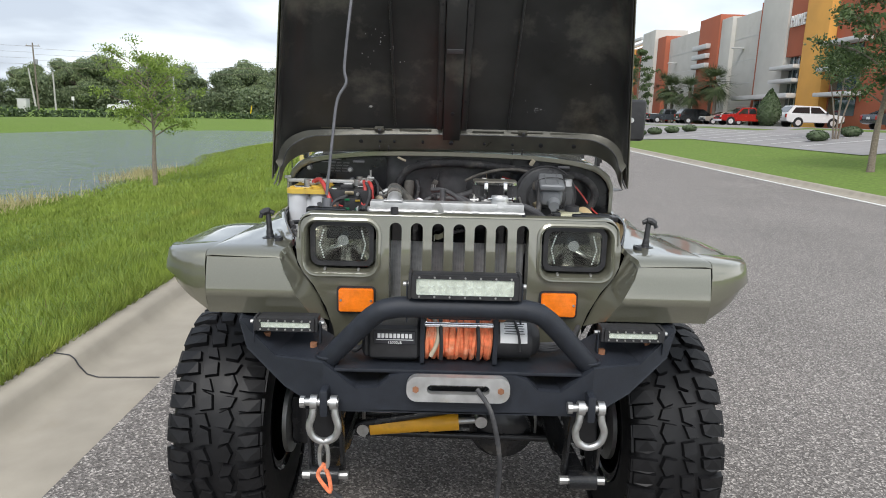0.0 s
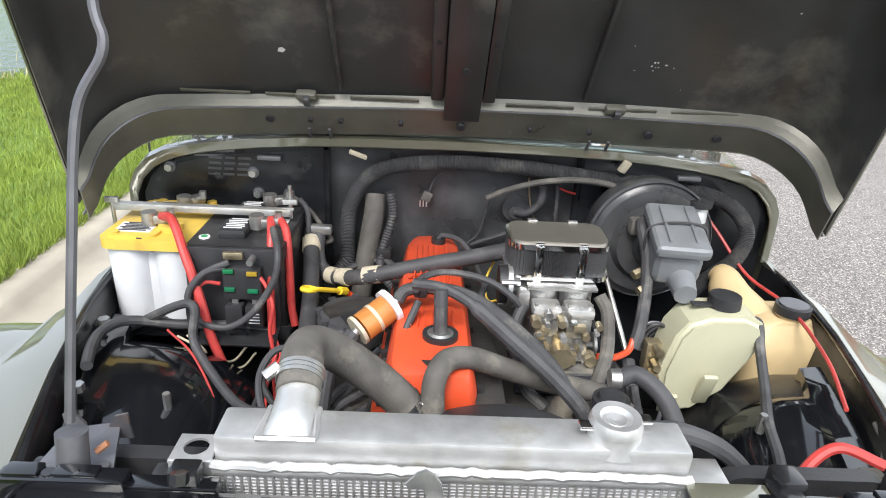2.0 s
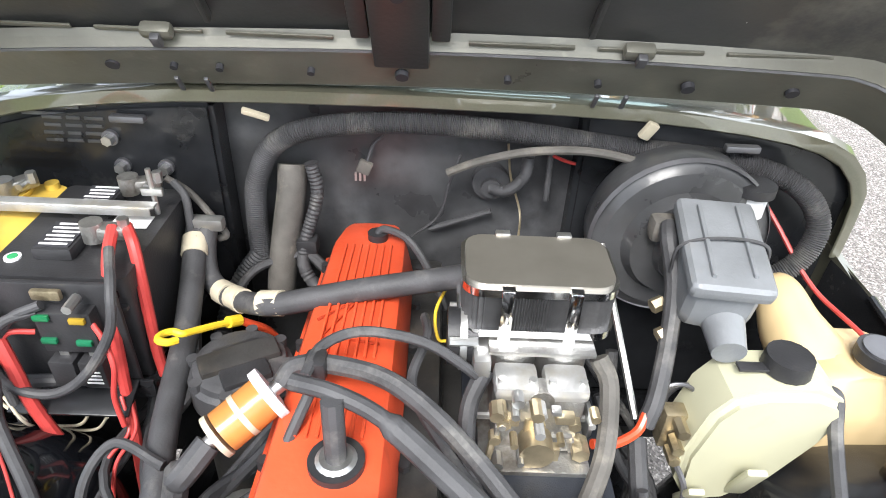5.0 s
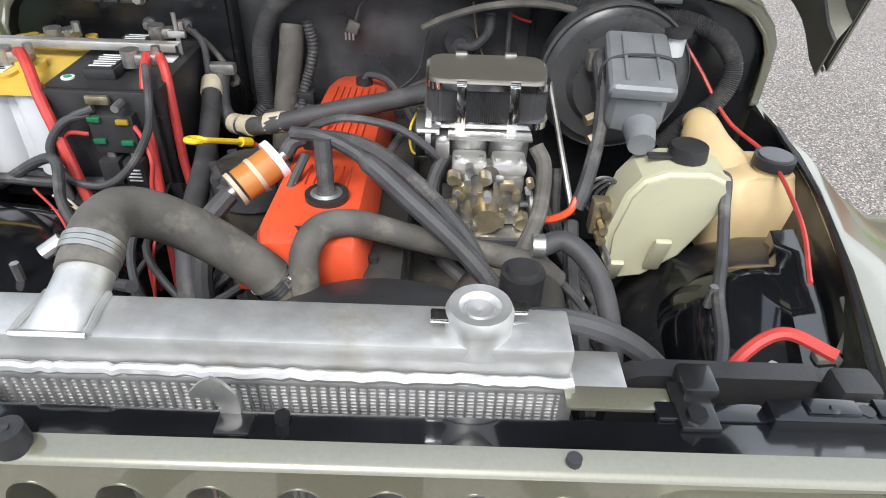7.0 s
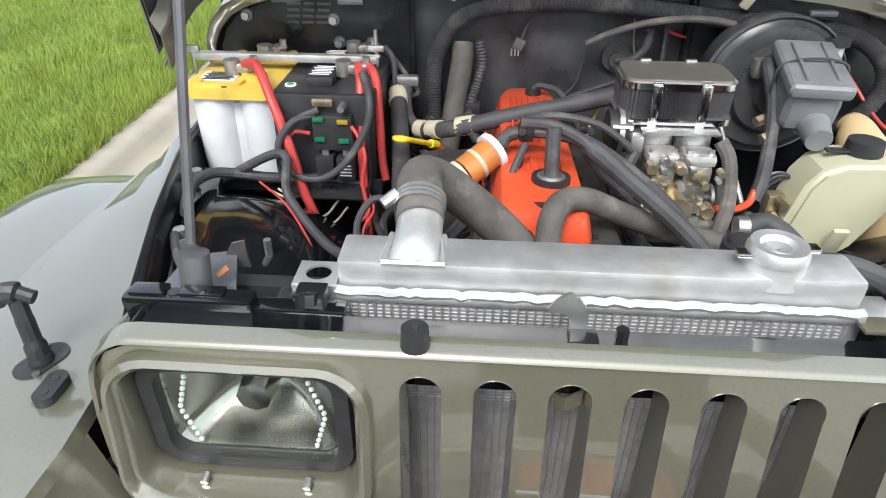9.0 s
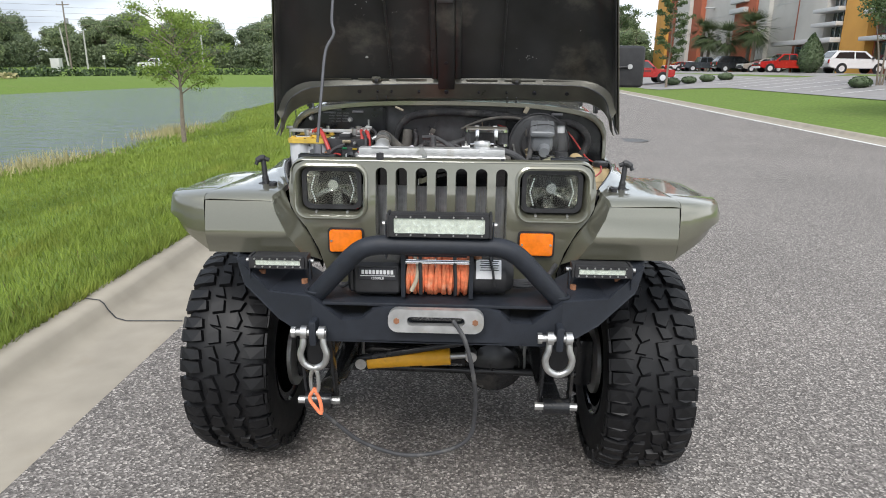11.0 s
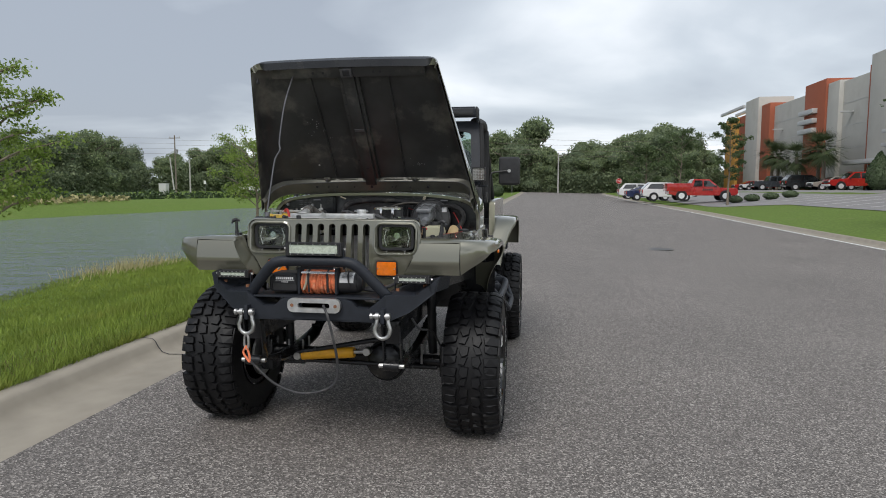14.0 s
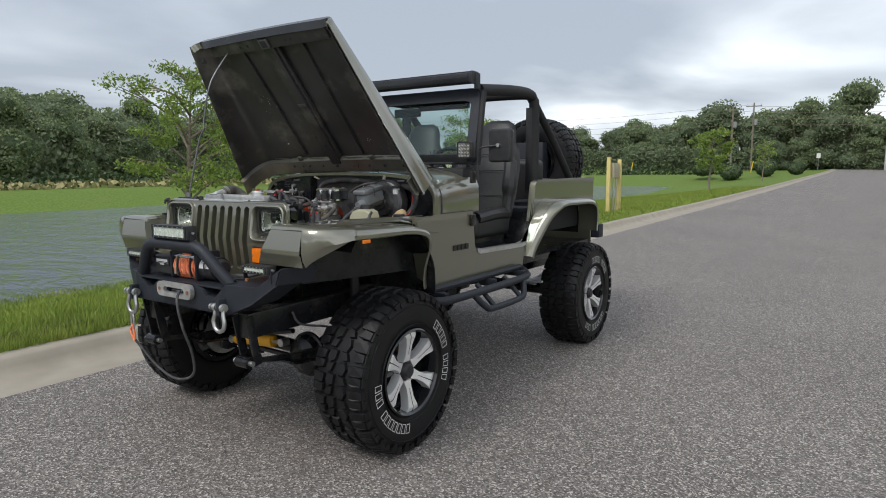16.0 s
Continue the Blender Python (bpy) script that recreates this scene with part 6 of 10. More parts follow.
def wheel_proto():
    """Centred on the hub; the outer face looks to +x."""
    w = P("wheel", revolve(bmesh.new(), [(-0.13, 0.215), (-0.14, 0.222), (0.145, 0.222), (0.15, 0.215), (0.142, 0.205), (0.10, 0.198), (0.04, 0.19), (-0.13, 0.19)], 48, "X", close=True), "gloss_bay", label="machined alloy wheel on a mud tyre")
    h = TW / 2
    prof = [(-h * 0.80, 0.21), (-h * 0.93, 0.235), (-h, 0.29), (-h * 0.985, 0.345), (-h * 0.93, 0.378), (-h * 0.80, 0.393), (-h * 0.4, 0.398), (0, 0.399), (h * 0.4, 0.398), (h * 0.80, 0.393), (h * 0.93, 0.378), (h * 0.985, 0.345), (h, 0.29), (h * 0.93, 0.235), (h * 0.80, 0.21), (h * 0.76, 0.205), (-h * 0.76, 0.205)]
    P("tyre", revolve(bmesh.new(), prof, 72, "X", close=True), "rubber", w, "black mud-terrain tyre", angle=50)
    # tread: chunky staggered lugs
    verts, faces = [], []

    def lug(a0, poly, r0, r1, taper=0.86):
        """poly: (x, angle offset) corners."""
        k = len(verts)
        n = len(poly)
        cx = sum(p[0] for p in poly) / n
        ca = sum(p[1] for p in poly) / n
        for r, sc in ((r0, 1.08), (r1, taper)):
            for x, a in poly:
                xx, aa = cx + (x - cx) * sc, (ca + (a - ca) * sc) * 19 / N
                rr = r - max(0, abs(xx) - h * 0.72) * 0.42
                t = a0 + aa
                verts.append((xx, rr * math.cos(t), rr * math.sin(t)))
        faces.append(tuple(range(k + n, k + 2 * n)))
        for i in range(n):
            j = (i + 1) % n
            faces.append((k + i, k + j, k + n + j, k + n + i))

    N = 23
    st = 2 * math.pi / N
    for i in range(N):
        a = i * st
        for sg in (-1, 1):
            o = a if sg > 0 else a + st * 0.5
            # centre hooks
            lug(o, [(sg * 0.006, 0.02), (sg * 0.05, 0.0), (sg * 0.062, 0.10), (sg * 0.045, 0.20), (sg * 0.012, 0.16)], 0.392, 0.4135)
            lug(o + st * 0.56, [(sg * 0.012, 0.0), (sg * 0.052, 0.02), (sg * 0.066, 0.12), (sg * 0.03, 0.135)], 0.392, 0.4135)
            # shoulder blocks, alternately long and short
            lug(o + 0.03, [(sg * 0.068, 0.0), (sg * 0.105, -0.015), (sg * h * 1.02, -0.01), (sg * h * 1.02, 0.125), (sg * 0.102, 0.135), (sg * 0.076, 0.115)], 0.388, 0.4125, 0.9)
            lug(o + st * 0.53, [(sg * 0.072, 0.0), (sg * 0.108, -0.01), (sg * h * 0.97, 0.0), (sg * h * 0.97, 0.12), (sg * 0.105, 0.13), (sg * 0.078, 0.10)], 0.388, 0.4125, 0.9)
            # side biters
            for q, L in ((0.035, 0.355), (st * 0.54, 0.365)):
                k = len(verts)
                for x in (h * 0.97, h * 1.025):
                    for rr, aa in ((L, 0.015), (L, 0.105), (0.392, 0.125), (0.392, -0.005)):
                        t = o + q + aa * 19 / N
                        verts.append((sg * x, rr * math.cos(t), rr * math.sin(t)))
                faces.append((k + 4, k + 5, k + 6, k + 7))
                for e in range(4):
                    f = (e + 1) % 4
                    faces.append((k + e, k + f, k + 4 + f, k + 4 + e))
    me = raw("tread", verts, faces, M["rubber"], w, "deep chunky mud tread")
    bmx = bmesh.new(); bmx.from_mesh(me.data); bmesh.ops.recalc_face_normals(bmx, faces=bmx.faces); bmx.to_mesh(me.data); bmx.free()
    # sidewall ribs
    for r in (0.245, 0.342):
        P("sidewall_rib", revolve(bmesh.new(), [(h * 0.975, r - 0.003), (h * 1.012, r), (h * 0.975, r + 0.003)], 72, "X"), "rubber", w)
    # raised white markings as plain strokes
    def stroke(a, da, r0, r1, th=0.0037):
        bm = bmesh.new()
        e_ = th / 0.28
        rings = [[bm.verts.new((h * 1.008 + 0.0015, r * math.cos(t), r * math.sin(t))) for r, t in c] for c in (((r0, a), (r1, a), (r1, a + da), (r0, a + da)), ((r0 + th, a + e_), (r1 - th, a + e_), (r1 - th, a + da - e_), (r0 + th, a + da - e_)))]
        for k in range(4):
            bm.faces.new((rings[0][k], rings[0][(k + 1) % 4], rings[1][(k + 1) % 4], rings[1][k]))
        P("sidewall_marking", bm, "white_mark", w, smooth=False)

    a = 2.75
    for i in range(11):
        if i != 3:
            stroke(a, 0.105, 0.256, 0.304)
        a += 0.135
    a = -0.75
    for i in range(10):
        if i != 4:
            stroke(a, 0.10, 0.256, 0.304)
        a += 0.13
    # dished black centre with machined spokes
    P("wheel_centre", revolve(bmesh.new(), [(0.07, 0.001), (0.07, 0.06), (0.045, 0.10), (0.03, 0.19)], 40, "X"), "gloss_bay", w, "gloss black wheel centre")
    P("hub_cap", revolve(bmesh.new(), [(0.128, 0.001), (0.126, 0.03), (0.11, 0.040), (0.07, 0.043)], 24, "X"), "black_plastic", w, "black hub cap")
    sp = bmesh.new()
    for i in range(6):
        t0 = i * math.pi / 3 + 0.2

        def pt(x, r, off):
            t = t0
            return (x, r * math.cos(t) - off * math.sin(t), r * math.sin(t) + off * math.cos(t))
        prof_ = [(0.106, 0.05, 0.027), (0.116, 0.085, 0.020), (0.127, 0.135, 0.022), (0.139, 0.182, 0.037), (0.131, 0.209, 0.048)]
        front = [pt(x, r, -w_) for x, r, w_ in prof_] + [pt(x, r, w_) for x, r, w_ in reversed(prof_)]
        vf = [sp.verts.new(v) for v in front]
        vb = [sp.verts.new((x - 0.05, y, z)) for x, y, z in front]
        for k2 in range(4):
            sp.faces.new((vf[k2], vf[k2 + 1], vf[8 - k2], vf[9 - k2]))
        for j2 in range(10):
            k2 = (j2 + 1) % 10
            sp.faces.new((vf[j2], vf[k2], vb[k2], vb[j2]))
        for o in ([(0.1165, 0.088, -0.0012), (0.139, 0.182, -0.0022), (0.139, 0.182, 0.0022), (0.1165, 0.088, 0.0012)], [(0.139, 0.182, -0.0022), (0.131, 0.208, -0.003), (0.131, 0.208, 0.003), (0.139, 0.182, 0.0022)]):
            sl = bmesh.new()
            sl.faces.new([sl.verts.new(pt(x + 0.0015, r, q)) for x, r, q in o])
            P("spoke_slot", sl, "gloss_bay", w)
    P("spokes", sp, "spoke", w, "bright machined spokes with black pockets", angle=30)
    for i in range(5):
        t = i * 2 * math.pi / 5
        P("wheel_nut", Cy((0.07, 0.062 * math.cos(t), 0.062 * math.sin(t)), (0.105, 0.062 * math.cos(t), 0.062 * math.sin(t)), 0.010, n=6), "chrome", w)
    return w


w0 = wheel_proto()
AX_F, AX_R = 0.36, 2.785
XW = 0.756
w0.matrix_basis = pose(XW - 0.014, AX_F, TR + road_z(XW, AX_F) - 0.004, 20, 0, 0)
copy_thing(w0, pose(XW, AX_R, TR + road_z(XW, AX_R) - 0.004, 75, 0, 0))
copy_thing(w0, pose(-XW - 0.014, AX_F, TR + 0.025 * XW - 0.004, 40, 0, 180))
copy_thing(w0, pose(-XW, AX_R, TR + 0.025 * XW - 0.004, 10, 0, 180))
copy_thing(w0, pose(0.06, 3.47, 1.47, 33, 0, 90))
P("spare_carrier", Bx((0.06, 3.32, 1.40), (0.3, 0.16, 0.5), 0.01), "powder")

# ---- running gear ----
P("front_axle", Cy((-0.62, AX_F, 0.42), (0.62, AX_F, 0.385), 0.038, n=18), "bay", label="black front axle tube")
bm = bmesh.new()
bmesh.ops.create_uvsphere(bm, u_segments=24, v_segments=14, radius=0.125, matrix=Matrix.Translation((0.20, AX_F, 0.395)) @ Matrix.Diagonal((0.95, 0.85, 1, 1)))
P("diff_cover", revolve(bmesh.new(), [(AX_F - 0.125, 0.01), (AX_F - 0.12, 0.06), (AX_F - 0.10, 0.10), (AX_F - 0.06, 0.112), (AX_F - 0.055, 0.125), (AX_F - 0.04, 0.125)], 28, "Y", (0.20, 0, 0.395)), "bay")
P("rear_axle", Cy((-0.62, AX_R, 0.42), (0.62, AX_R, 0.385), 0.045, n=18), "bay")
sd = P("steering_damper", Cy((-0.29, 0.21, 0.432), (0.02, 0.21, 0.462), 0.029, n=18), "yellow_shock", label="yellow steering damper")
P("damper_rod", Cy((0.02, 0.21, 0.462), (0.10, 0.21, 0.47), 0.012), "zinc", sd)
P("damper_sleeve", Cy((-0.08, 0.21, 0.452), (0.03, 0.21, 0.463), 0.032, n=18), "yellow_shock", sd)
for x, z in ((-0.315, 0.43), (0.11, 0.471)):
    P("damper_eye", Cy((x, 0.185, z), (x, 0.235, z), 0.022, n=14), "zinc", sd)
P("tie_rod", Cy((-0.52, 0.24, 0.40), (0.52, 0.24, 0.385), 0.014, n=12), "bay")
P("drag_link", Cy((-0.47, 0.20, 0.42), (0.20, 0.20, 0.55), 0.014, n=12), "bay")
for s in (-1, 1):
    P("frame_rail", Bx((s * 0.37, 1.45, 0.695), (0.075, 3.4, 0.12), 0.008), "bay", label="black chassis rail")
    z0 = 0.50
    for q in range(4):
        bm = Tb([(s * 0.37, -0.28 + q * 0.10, z0 + 0.025 - q * 0.012), (s * 0.37, 0.05, 0.485 - q * 0.014), (s * 0.37, AX_F, 0.47 - q * 0.014), (s * 0.37, 0.65, 0.50 - q * 0.014), (s * 0.37, 0.95 - q * 0.1, 0.56 - q * 0.012)], 0.012, 6)
        warp(bm, lambda x, y, z: (s * 0.37 + (x - s * 0.37) * 2.6, y, z))
        P("spring_leaf", bm, "bay")
        bm = Tb([(s * 0.37, 2.2 + q * 0.08, 0.55 - q * 0.012), (s * 0.37, AX_R, 0.47 - q * 0.014), (s * 0.37, 3.3 - q * 0.08, 0.55 - q * 0.012)], 0.012, 6)
        warp(bm, lambda x, y, z: (s * 0.37 + (x - s * 0.37) * 2.6, y, z))
        P("spring_leaf", bm, "bay")
    # front shackles
    for q in (-0.045, 0.045):
        P("shackle_plate", Bx((s * 0.37 + q, -0.235, 0.625), (0.01, 0.045, 0.24), 0.004, rot=Euler((0.18, 0, 0)).to_matrix()), "bay", label="black spring shackle plate")
    P("shackle_bolt", Cy((s * 0.37 - 0.065, -0.258, 0.525), (s * 0.37 + 0.065, -0.258, 0.525), 0.012, n=10), "zinc")
    P("shackle_bush", Cy((s * 0.37 - 0.04, -0.258, 0.525), (s * 0.37 + 0.04, -0.258, 0.525), 0.026, n=14), "bay")
    P("spring_plate", Bx((s * 0.37, AX_F, 0.365), (0.13, 0.16, 0.015), 0.004), "bay")
    for dx in (-0.045, 0.045):
        for dy in (-0.05, 0.05):
            P("u_bolt", Cy((s * 0.37 + dx, AX_F + dy, 0.34), (s * 0.37 + dx, AX_F + dy, 0.50), 0.007, n=8), "zinc")
    # knuckle, brake disc
    P("steering_knuckle", Bx((s * 0.56, AX_F, 0.40), (0.08, 0.11, 0.20), 0.02), "bay")
    P("brake_disc", Cy((s * 0.60, AX_F, 0.40), (s * 0.615, AX_F, 0.40), 0.14, n=28), "zinc")
    P("shock_absorber", Cy((s * 0.46, AX_F + 0.08, 0.42), (s * 0.45, AX_F + 0.05, 0.95), 0.027, n=14), "black_plastic")
    P("brake_hose", Tb([(s * 0.55, AX_F - 0.05, 0.45), (s * 0.50, AX_F - 0.15, 0.60), (s * 0.46, 0.02, 0.66), (s * 0.42, 0.0, 0.72)], 0.006, 6), "hose")
P("transmission", Bx((0, 1.3, 0.68), (0.3, 0.9, 0.22), 0.05), "bay")
P("skid_plate", Bx((0, 1.75, 0.60), (0.8, 0.6, 0.02), 0.006), "bay")
P("drive_shaft", Cy((0.1, 1.1, 0.6), (0.2, AX_F, 0.42), 0.03), "bay")
P("fuel_tank", Bx((0, 2.9, 0.66), (0.75, 0.5, 0.2), 0.03), "bay")
P("oil_pan", Bx((-0.02, 0.6, 0.74), (0.24, 0.5, 0.18), 0.03), "bay")

# side steps
for s in (-1, 1):
    ss = P("side_step", Tb([(s * 0.72, 0.62, 0.70), (s * 0.80, 0.70, 0.69), (s * 0.83, 0.90, 0.685), (s * 0.83, 1.65, 0.685), (s * 0.78, 1.80, 0.70), (s * 0.70, 1.86, 0.72)], 0.024, 12), "powder", label="black tubular side step")
    P("upper_rail", Tb([(s * 0.71, 0.72, 0.735), (s * 0.73, 1.0, 0.735), (s * 0.73, 1.8, 0.735)], 0.02, 10), "powder", ss)
    P("drop_step", Tb([(s * 0.83, 1.02, 0.685), (s * 0.87, 1.10, 0.60), (s * 0.88, 1.18, 0.575), (s * 0.88, 1.52, 0.575), (s * 0.87, 1.60, 0.60), (s * 0.83, 1.66, 0.685)], 0.02, 10), "powder", ss)
    for y in (1.18, 1.52):
        P("step_strut", Cy((s * 0.76, y, 0.71), (s * 0.88, y + 0.02, 0.58), 0.016, n=10), "powder", ss)
    for y in (0.8, 1.35, 1.75):
        P("step_mount", Bx((s * 0.66, y, 0.70), (0.28, 0.04, 0.04), 0.006), "powder", ss)

# ---- winch bumper ----
def bumper():
    # front plate outline, right half, then mirrored; swept back towards the ends
    top = [(0.0, 0.872), (0.155, 0.872), (0.185, 0.862), (0.215, 0.832), (0.275, 0.828), (0.36, 0.898), (0.50, 0.890), (0.605, 0.975)]
    bot = [(0.585, 0.905), (0.47, 0.815), (0.36, 0.768), (0.0, 0.764)]
    half = top + bot
    out = half + [(-x, z) for x, z in reversed(half[1:-1])]

    def sweep(x):
        return max(0.0, abs(x) - 0.36) * 0.42

    bm = plate(out, [rrect(0.0, 0.842, 0.15, 0.028, 0.012, 4)], 0.010)
    bmesh.ops.bisect_plane(bm, geom=bm.verts[:] + bm.edges[:] + bm.faces[:], plane_co=(0.36, 0, 0), plane_no=(1, 0, 0))
    bmesh.ops.bisect_plane(bm, geom=bm.verts[:] + bm.edges[:] + bm.faces[:], plane_co=(-0.36, 0, 0), plane_no=(1, 0, 0))
    warp(bm, lambda x, y, z: (x, -0.335 + y + sweep(x), z))
    b = P("winch_bumper", bm, "powder", label="black powder-coated steel winch bumper with angled ends", smooth=False)
    # top plates
    full = [(-x, z) for x, z in reversed(top[1:])] + top
    bm = bmesh.new()
    loft(bm, [[(x, -0.335 + sweep(x) + dy, z + dz) for x, z in full] for dy, dz in ((0.0, 0.0), (0.012, 0.004), (0.16, 0.004 + 0.0))])
    P("bumper_top", solid(bm, 0.006), "powder", b, smooth=False)
    bm = bmesh.new()
    lowr = [(-x, z) for x, z in bot[:-1]] + [(x, z) for x, z in reversed(bot[:-1])]
    loft(bm, [[(x, -0.335 + sweep(x) + dy, z) for x, z in lowr] for dy in (0.0, 0.16)])
    P("bumper_underside", solid(bm, 0.006), "powder", b, smooth=False)
    # wing ends: top plates of the wings widen rearwards
    for s in (-1, 1):
        f = [(s * 0.36, -0.325, 0.902), (s * 0.50, -0.27, 0.894), (s * 0.605, -0.225, 0.978), (s * 0.64, -0.05, 0.985), (s * 0.62, 0.0, 0.98), (s * 0.45, -0.08, 0.93), (s * 0.36, -0.14, 0.905)]
        bm = bmesh.new()
        vs_ = [bm.verts.new(p) for p in f]
        bm.faces.new((vs_[0], vs_[1], vs_[5], vs_[6]))
        bm.faces.new((vs_[1], vs_[2], vs_[3], vs_[4], vs_[5]))
        P("wing_top", solid(bm, 0.006), "powder", b, smooth=False)
        e = [(s * 0.605, -0.225, 0.978), (s * 0.64, -0.05, 0.985), (s * 0.62, -0.03, 0.90), (s * 0.585, -0.235, 0.905)]
        bm = bmesh.new(); bm.faces.new([bm.verts.new(p) for p in e])
        P("wing_end", solid(bm, 0.006), "powder", b, smooth=False)
        # rust spots at the lamp bolts
        P("rusty_bolt", Cy((s * 0.40, -0.245, 0.908), (s * 0.40, -0.245, 0.922), 0.010, n=6), "rust", b)
        P("rusty_bolt", Cy((s * 0.535, -0.22, 0.915), (s * 0.535, -0.22, 0.940), 0.010, n=6), "rust", b)
        # lug and shackle
        P("tow_lug", Bx((s * 0.352, -0.352, 0.80), (0.022, 0.05, 0.075), 0.008), "powder", b)
    return b


bump = bumper()
P("hoop", Tb([(-0.352, -0.295, 0.895), (-0.30, -0.318, 0.955), (-0.225, -0.34, 1.035), (-0.175, -0.345, 1.058), (-0.10, -0.345, 1.062), (0.10, -0.345, 1.062), (0.175, -0.345, 1.058), (0.225, -0.34, 1.035), (0.30, -0.318, 0.955), (0.352, -0.295, 0.895)], 0.0275, 16), "powder", bump, "black tubular hoop, scratched on top")
for s in (-1, 1):
    P("hoop_weld", revolve(bmesh.new(), [(0.004 * math.cos(a), 0.030 + 0.004 * math.sin(a)) for a in [i * math.pi / 3 for i in range(6)]], 20, "Z", (s * 0.352, -0.295, 0.906), close=True), "powder", bump)
P("fairlead", xform(plate(rrect(0.0, 0.842, 0.272, 0.070, 0.028, 6), [rrect(0.0, 0.842, 0.165, 0.026, 0.0125, 5)], 0.022), Matrix.Translation((0, -0.362, 0))), "alu", bump, "silver aluminium hawse fairlead", smooth=False)
for s in (-1, 1):
    P("fairlead_bolt", Cy((s * 0.112, -0.366, 0.842), (s * 0.112, -0.34, 0.842), 0.009, n=6), "rust", bump)


def shackle(s):
    x, y = s * 0.352, -0.362
    sh = P("d_ring", Tb([(x - 0.026, y, 0.80), (x - 0.030, y - 0.006, 0.765), (x - 0.038, y - 0.008, 0.735), (x - 0.028, y - 0.008, 0.705), (x, y - 0.008, 0.692), (x + 0.028, y - 0.008, 0.705), (x + 0.038, y - 0.008, 0.735), (x + 0.030, y - 0.006, 0.765), (x + 0.026, y, 0.80)], 0.0098, 12), "zinc", label="galvanised bow shackle")
    for q in (-0.026, 0.026):
        P("shackle_eye", Cy((x + q - 0.009, y, 0.80), (x + q + 0.009, y, 0.80), 0.019, n=16), "zinc", sh)
    P("shackle_pin", Cy((x - 0.052, y, 0.80), (x + 0.038, y, 0.80), 0.0105, n=12), "zinc", sh)
    P("pin_head", Cy((x - 0.062, y, 0.80), (x - 0.05, y, 0.80), 0.016, n=10), "zinc", sh)
    return sh


shackle(-1)
shackle(1)
# small shackle and thimble with rope on one side
P("rope_link", Tb([(-0.352, -0.372, 0.70), (-0.362, -0.374, 0.67), (-0.362, -0.374, 0.63), (-0.352, -0.374, 0.612), (-0.342, -0.374, 0.63), (-0.342, -0.374, 0.67), (-0.352, -0.372, 0.70)], 0.006, 8), "zinc", label="small galvanised link")
P("rope_eye", Tb([(-0.352, -0.376, 0.63), (-0.368, -0.378, 0.60), (-0.356, -0.38, 0.575), (-0.335, -0.38, 0.55), (-0.338, -0.378, 0.59), (-0.352, -0.376, 0.625)], 0.0055, 8), "rope", label="orange rope eye")
P("winch_cable", Tb([(0.05, -0.36, 0.845), (0.085, -0.40, 0.80), (0.112, -0.395, 0.68), (0.118, -0.36, 0.56), (0.10, -0.34, 0.455), (0.02, -0.33, 0.40), (-0.10, -0.33, 0.385), (-0.22, -0.34, 0.43), (-0.29, -0.36, 0.50), (-0.335, -0.378, 0.555)], 0.0068, 10, 8, rib=0.012), "hose", label="dark synthetic winch line in a loop")

# winch
wn_ = P("winch", Bx((-0.175, -0.235, 0.945), (0.145, 0.13, 0.10), 0.022, seg=3), "black_plastic", label="black electric winch with orange rope")
P("brand_plate", Bx((-0.172, -0.302, 0.962), (0.112, 0.004, 0.036), 0.004), "label_dark", wn_)
for q in range(9):   # maker's name as plain strokes
    P("plate_stroke", Bx((-0.214 + q * 0.0105, -0.3055, 0.968), (0.0075, 0.002, 0.012)), "label", wn_, smooth=False)
P("plate_rule", Bx((-0.172, -0.3055, 0.957), (0.1, 0.002, 0.0015)), "label", wn_, smooth=False)
tx = bpy.data.curves.new("rating_text", "FONT")
tx.body, tx.size, tx.extrude, tx.align_x = "12000LB", 0.0105, 0.0006, "CENTER"
txo = new("rating_text", tx)
txo.matrix_basis = pose(-0.172, -0.3058, 0.946, 90, 0, 0)
txo.parent = wn_
tx.materials.append(M["label"])
P("winch_end", Bx((-0.248, -0.235, 0.94), (0.03, 0.11, 0.085), 0.02, seg=3), "black_plastic", wn_)
for x in (-0.098, 0.098):
    P("drum_flange", Bx((x, -0.235, 0.955), (0.012, 0.135, 0.135), 0.012), "powder", wn_)
drum = P("drum", Cy((-0.09, -0.235, 0.945), (0.09, -0.235, 0.945), 0.045, n=24), "zinc", wn_)
rs = random.Random(2)
for layer, r0 in ((0, 0.052), (1, 0.0585)):
    bm = bmesh.new()
    n_turn = 13
    pts = []
    for i in range(n_turn * 14):
        a = i / 14 * 2 * math.pi
        x = -0.086 + 0.172 * i / (n_turn * 14) + rs.uniform(-0.0012, 0.0012)
        if layer:
            x = -x
        pts.append((x + 0.006 * math.sin(a * 0.37 + layer), -0.235 + r0 * math.cos(a), 0.945 + r0 * math.sin(a)))
    tube(bm, pts, 0.0068, 6, 1, smoothpath=False)
    P("rope_coil", bm, "rope", wn_, "orange synthetic rope wound on the drum")
P("rope_cross", Tb([(-0.07, -0.25, 1.005), (-0.055, -0.29, 0.98), (-0.06, -0.30, 0.945), (-0.075, -0.295, 0.91)], 0.006, 8), "tape", wn_)
for x in (-0.05, 0.05):
    P("rope_strap", Tb([(x - 0.0, -0.255, 1.018), (x, -0.29, 0.995), (x + 0.003, -0.302, 0.95), (x + 0.003, -0.293, 0.90)], 0.0055, 6), "black_plastic", wn_)
